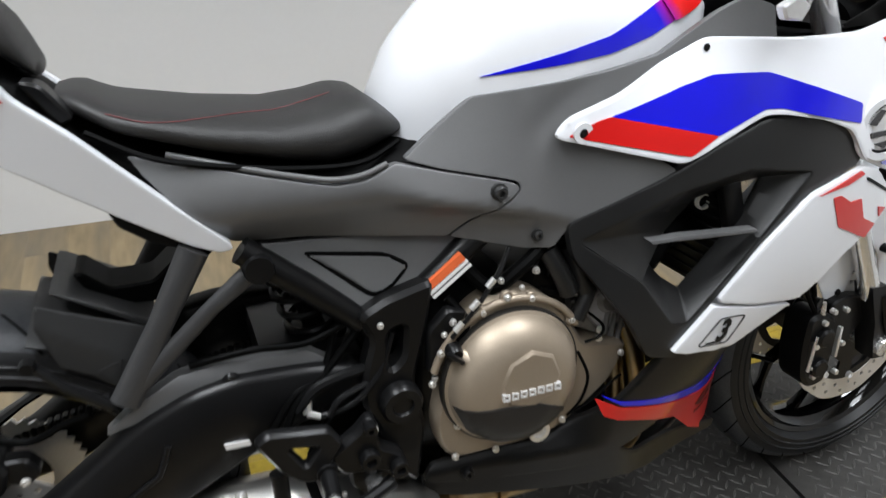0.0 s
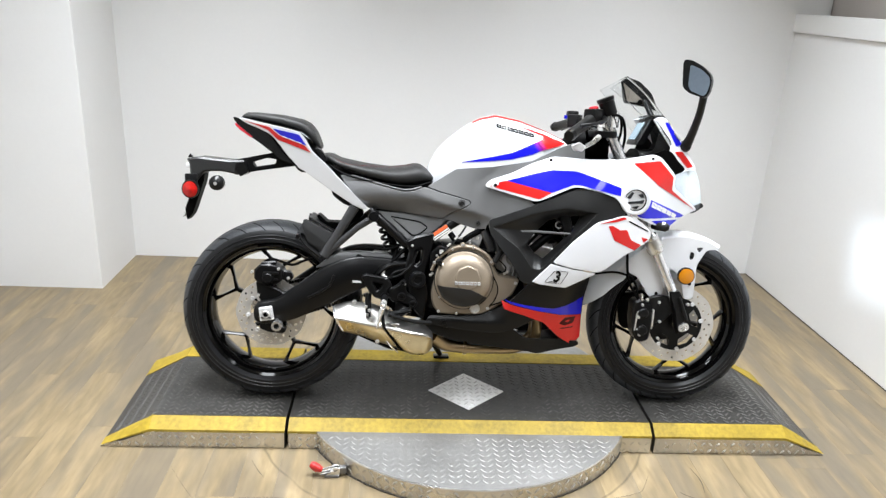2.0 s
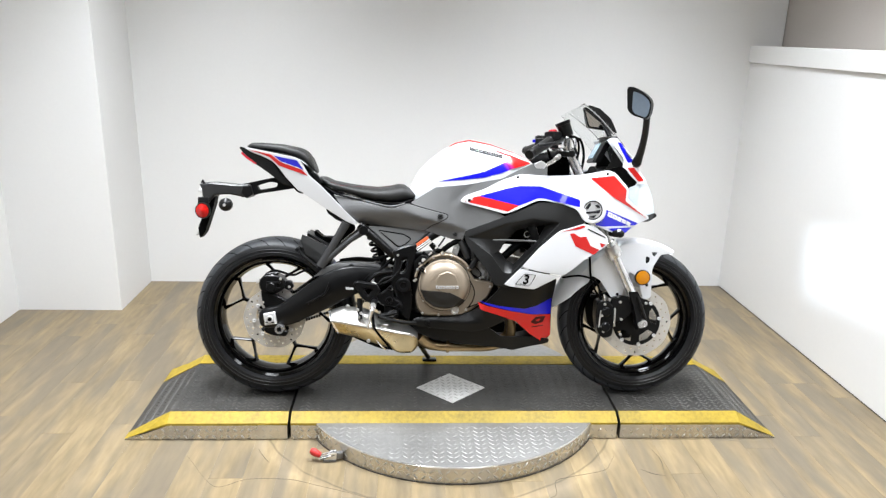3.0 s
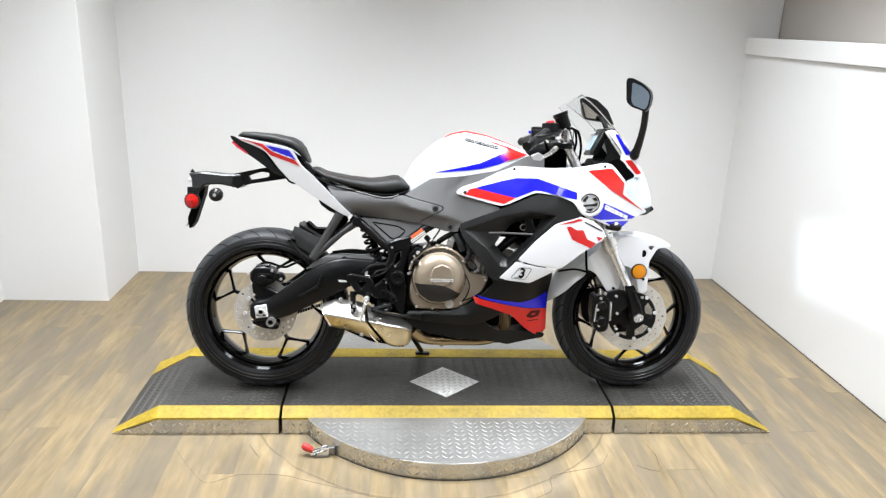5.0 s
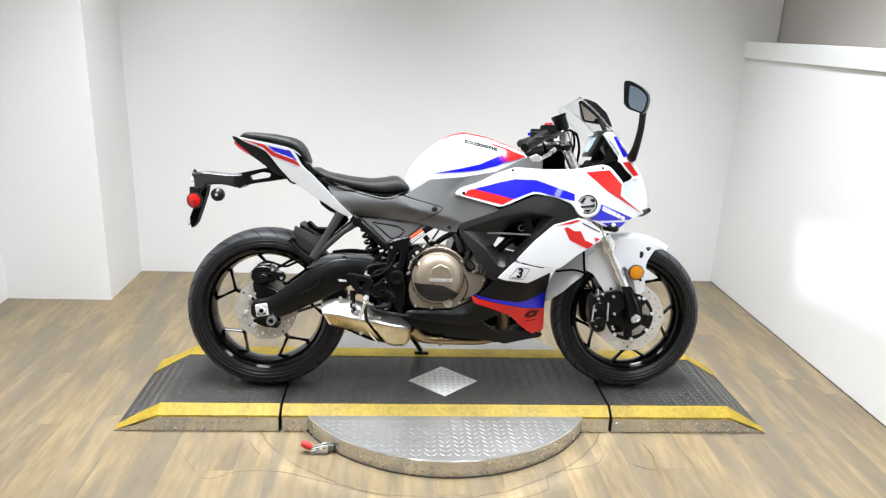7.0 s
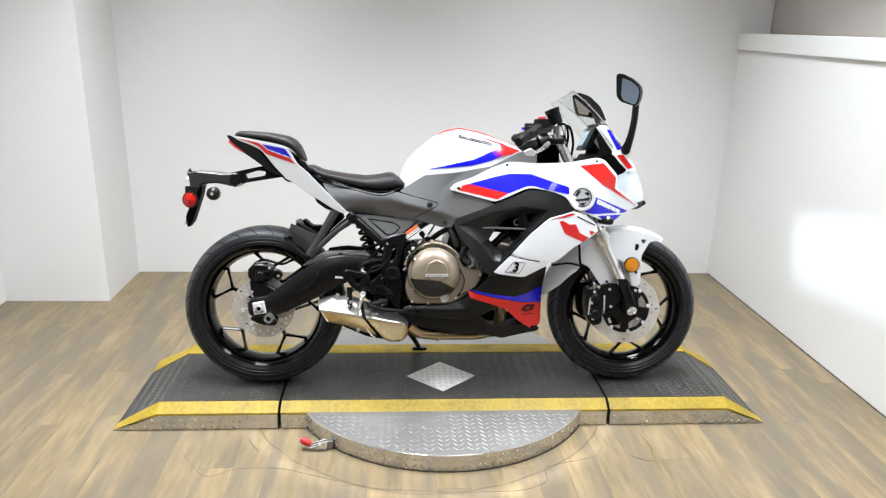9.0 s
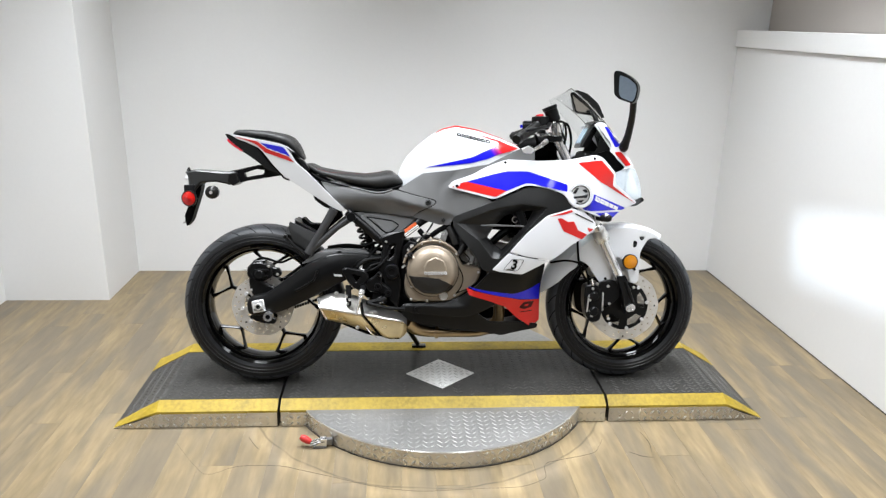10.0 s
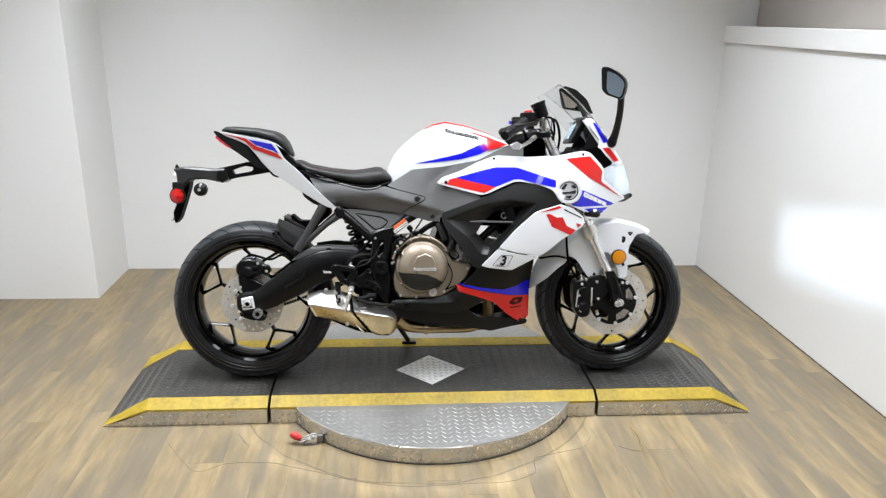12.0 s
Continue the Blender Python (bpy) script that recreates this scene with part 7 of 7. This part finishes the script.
part("brake_pedal", tube([(0.465, -0.178, 0.352), (0.43, -0.19, 0.345), (0.40, -0.20, 0.340), (0.47, -0.212, 0.324), (0.535, -0.216, 0.320)], [0.010, 0.008, 0.007, 0.007], 10, 5), FRAME_BLACK, hanger)
part("master_cylinder", tube([(0.328, -0.165, 0.400), (0.330, -0.180, 0.325)], [0.011, 0.009], 12), FRAME_BLACK, hanger)
for k, (mx, mz) in enumerate(((0.322, 0.362), (0.334, 0.350), (0.326, 0.335), (0.340, 0.322))):
    part("cylinder_fitting", lathe([(0, -0.006), (0.005, -0.006), (0.006, 0), (0, 0.004)], 10), STEEL, hanger, at=Matrix.Translation((mx, -0.190, mz)))
part("reservoir_hose", tube([(0.335, -0.15, 0.41), (0.36, -0.14, 0.47), (0.40, -0.13, 0.50), (0.45, -0.12, 0.55)], 0.005, 8, 6), DEEP_BLACK, hanger)
part("hanger_bracket", prism([(0.418, 0.376), (0.470, 0.360), (0.472, 0.330), (0.436, 0.322), (0.416, 0.345)], -0.160, -0.140, r=0.008, rim=0.003), FRAME_BLACK, hanger, smooth=45)
# added near-black filler; its colour stands for the shade behind the footrest set
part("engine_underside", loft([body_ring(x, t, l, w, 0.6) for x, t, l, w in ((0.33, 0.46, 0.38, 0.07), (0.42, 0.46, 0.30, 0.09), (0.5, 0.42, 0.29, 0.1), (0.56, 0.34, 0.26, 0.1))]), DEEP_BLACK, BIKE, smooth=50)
# side stand on the far side
stand = part("side_stand", tube([(0.52, 0.10, 0.24), (0.56, 0.18, 0.14), (0.60, 0.262, 0.060)], [0.014, 0.011, 0.010], 12), FRAME_BLACK, BIKE, "black side stand, folded out")
part("stand_foot", box(0.575, 0.635, 0.245, 0.285, 0.046, 0.056, 0.003), FRAME_BLACK, stand, at=pose(0, 0, 0))

# ---- headlamp beam on the half wall ----
beam = bpy.data.lights.new("headlamp_beam", "SPOT")
beam.energy, beam.color, beam.spot_size, beam.spot_blend, beam.shadow_soft_size = 52, (0.70, 0.84, 1.0), radians(96), 0.5, 0.0017
beam_ob = new("headlamp_beam", beam)
beam_ob.matrix_world = BIKE.matrix_world @ pose(1.424, 0, 0.77) @ pose(0, 0, 0, 90, 0, -90)
# unseen slotted plate, added to cut the beam's patch to a flat-topped shape
part("projector_shield", prism([(-0.030, -0.030), (0.030, -0.030), (0.030, 0.030), (-0.030, 0.030)], -0.001, 0.001, [[(-0.0120, -0.0098), (0.0120, -0.0098), (0.0120, -0.0030), (-0.0120, -0.0030)]], r=0.0008, rim=0), DEEP_BLACK, BIKE, at=pose(1.444, 0, 0.77, 0, 0, 90))

# ---- floor planks ----
random.seed(7)
plank_meshes = {}
for i in range(38):
    x = -1.86 + 0.114 * i
    y = -4.55 - random.random() * 0.9
    while y < 2.25:
        lo, hi = max(y, -4.55), min(y + 0.9145, 2.2)
        if hi - lo > 0.03 and x < 2.28:
            key = (round(hi - lo, 3), round(min(0.1138, 2.29 - x), 4))
            if key not in plank_meshes:
                bm = box(0, key[1], 0, hi - lo, -0.008, 0.0, 0.0003, seg=1)
                ob = part("plank", bm, PLANK, FLOOR, smooth=0)
                plank_meshes[key] = ob.data
            else:
                ob = new("plank", plank_meshes[key])
                ob.parent = FLOOR
            ob.location = (x, lo, 0)
        y += 0.915
CREASE = [(-0.489, 0.331), (-0.393, 0.190), (-0.335, 0.142), (-0.240, 0.190), (-0.114, 0.186), (-0.026, 0.162), (0.093, 0.117), (0.207, 0.066), (0.367, 0.038), (0.556, 0.036), (0.691, 0.050), (0.764, 0.081), (0.790, 0.105), (0.807, 0.162), (0.857, 0.194), (0.976, 0.223), (1.020, 0.264), (1.043, 0.314)]
wob = random.Random(5)
path = [(x + wob.uniform(-0.006, 0.006), y + wob.uniform(-0.006, 0.006), 0.0) for x, y in CREASE]
part("floor_crease", tube(path, [0.0004, 0.0009, 0.0006, 0.0010, 0.0004], 6, 4), SCUFF, FLOOR, "thin dark crease worn into the vinyl", smooth=0)
for nick in ([(1.119, 0.233), (1.155, 0.206), (1.192, 0.196)], [(1.20, 0.358), (1.21, 0.29), (1.199, 0.23)], [(-0.244, 0.372), (-0.215, 0.320), (-0.192, 0.288)]):
    part("floor_crease", tube([(x, y, 0.0) for x, y in nick], [0.0006, 0.0014, 0.0006], 6, 5), SCUFF, FLOOR, smooth=0)
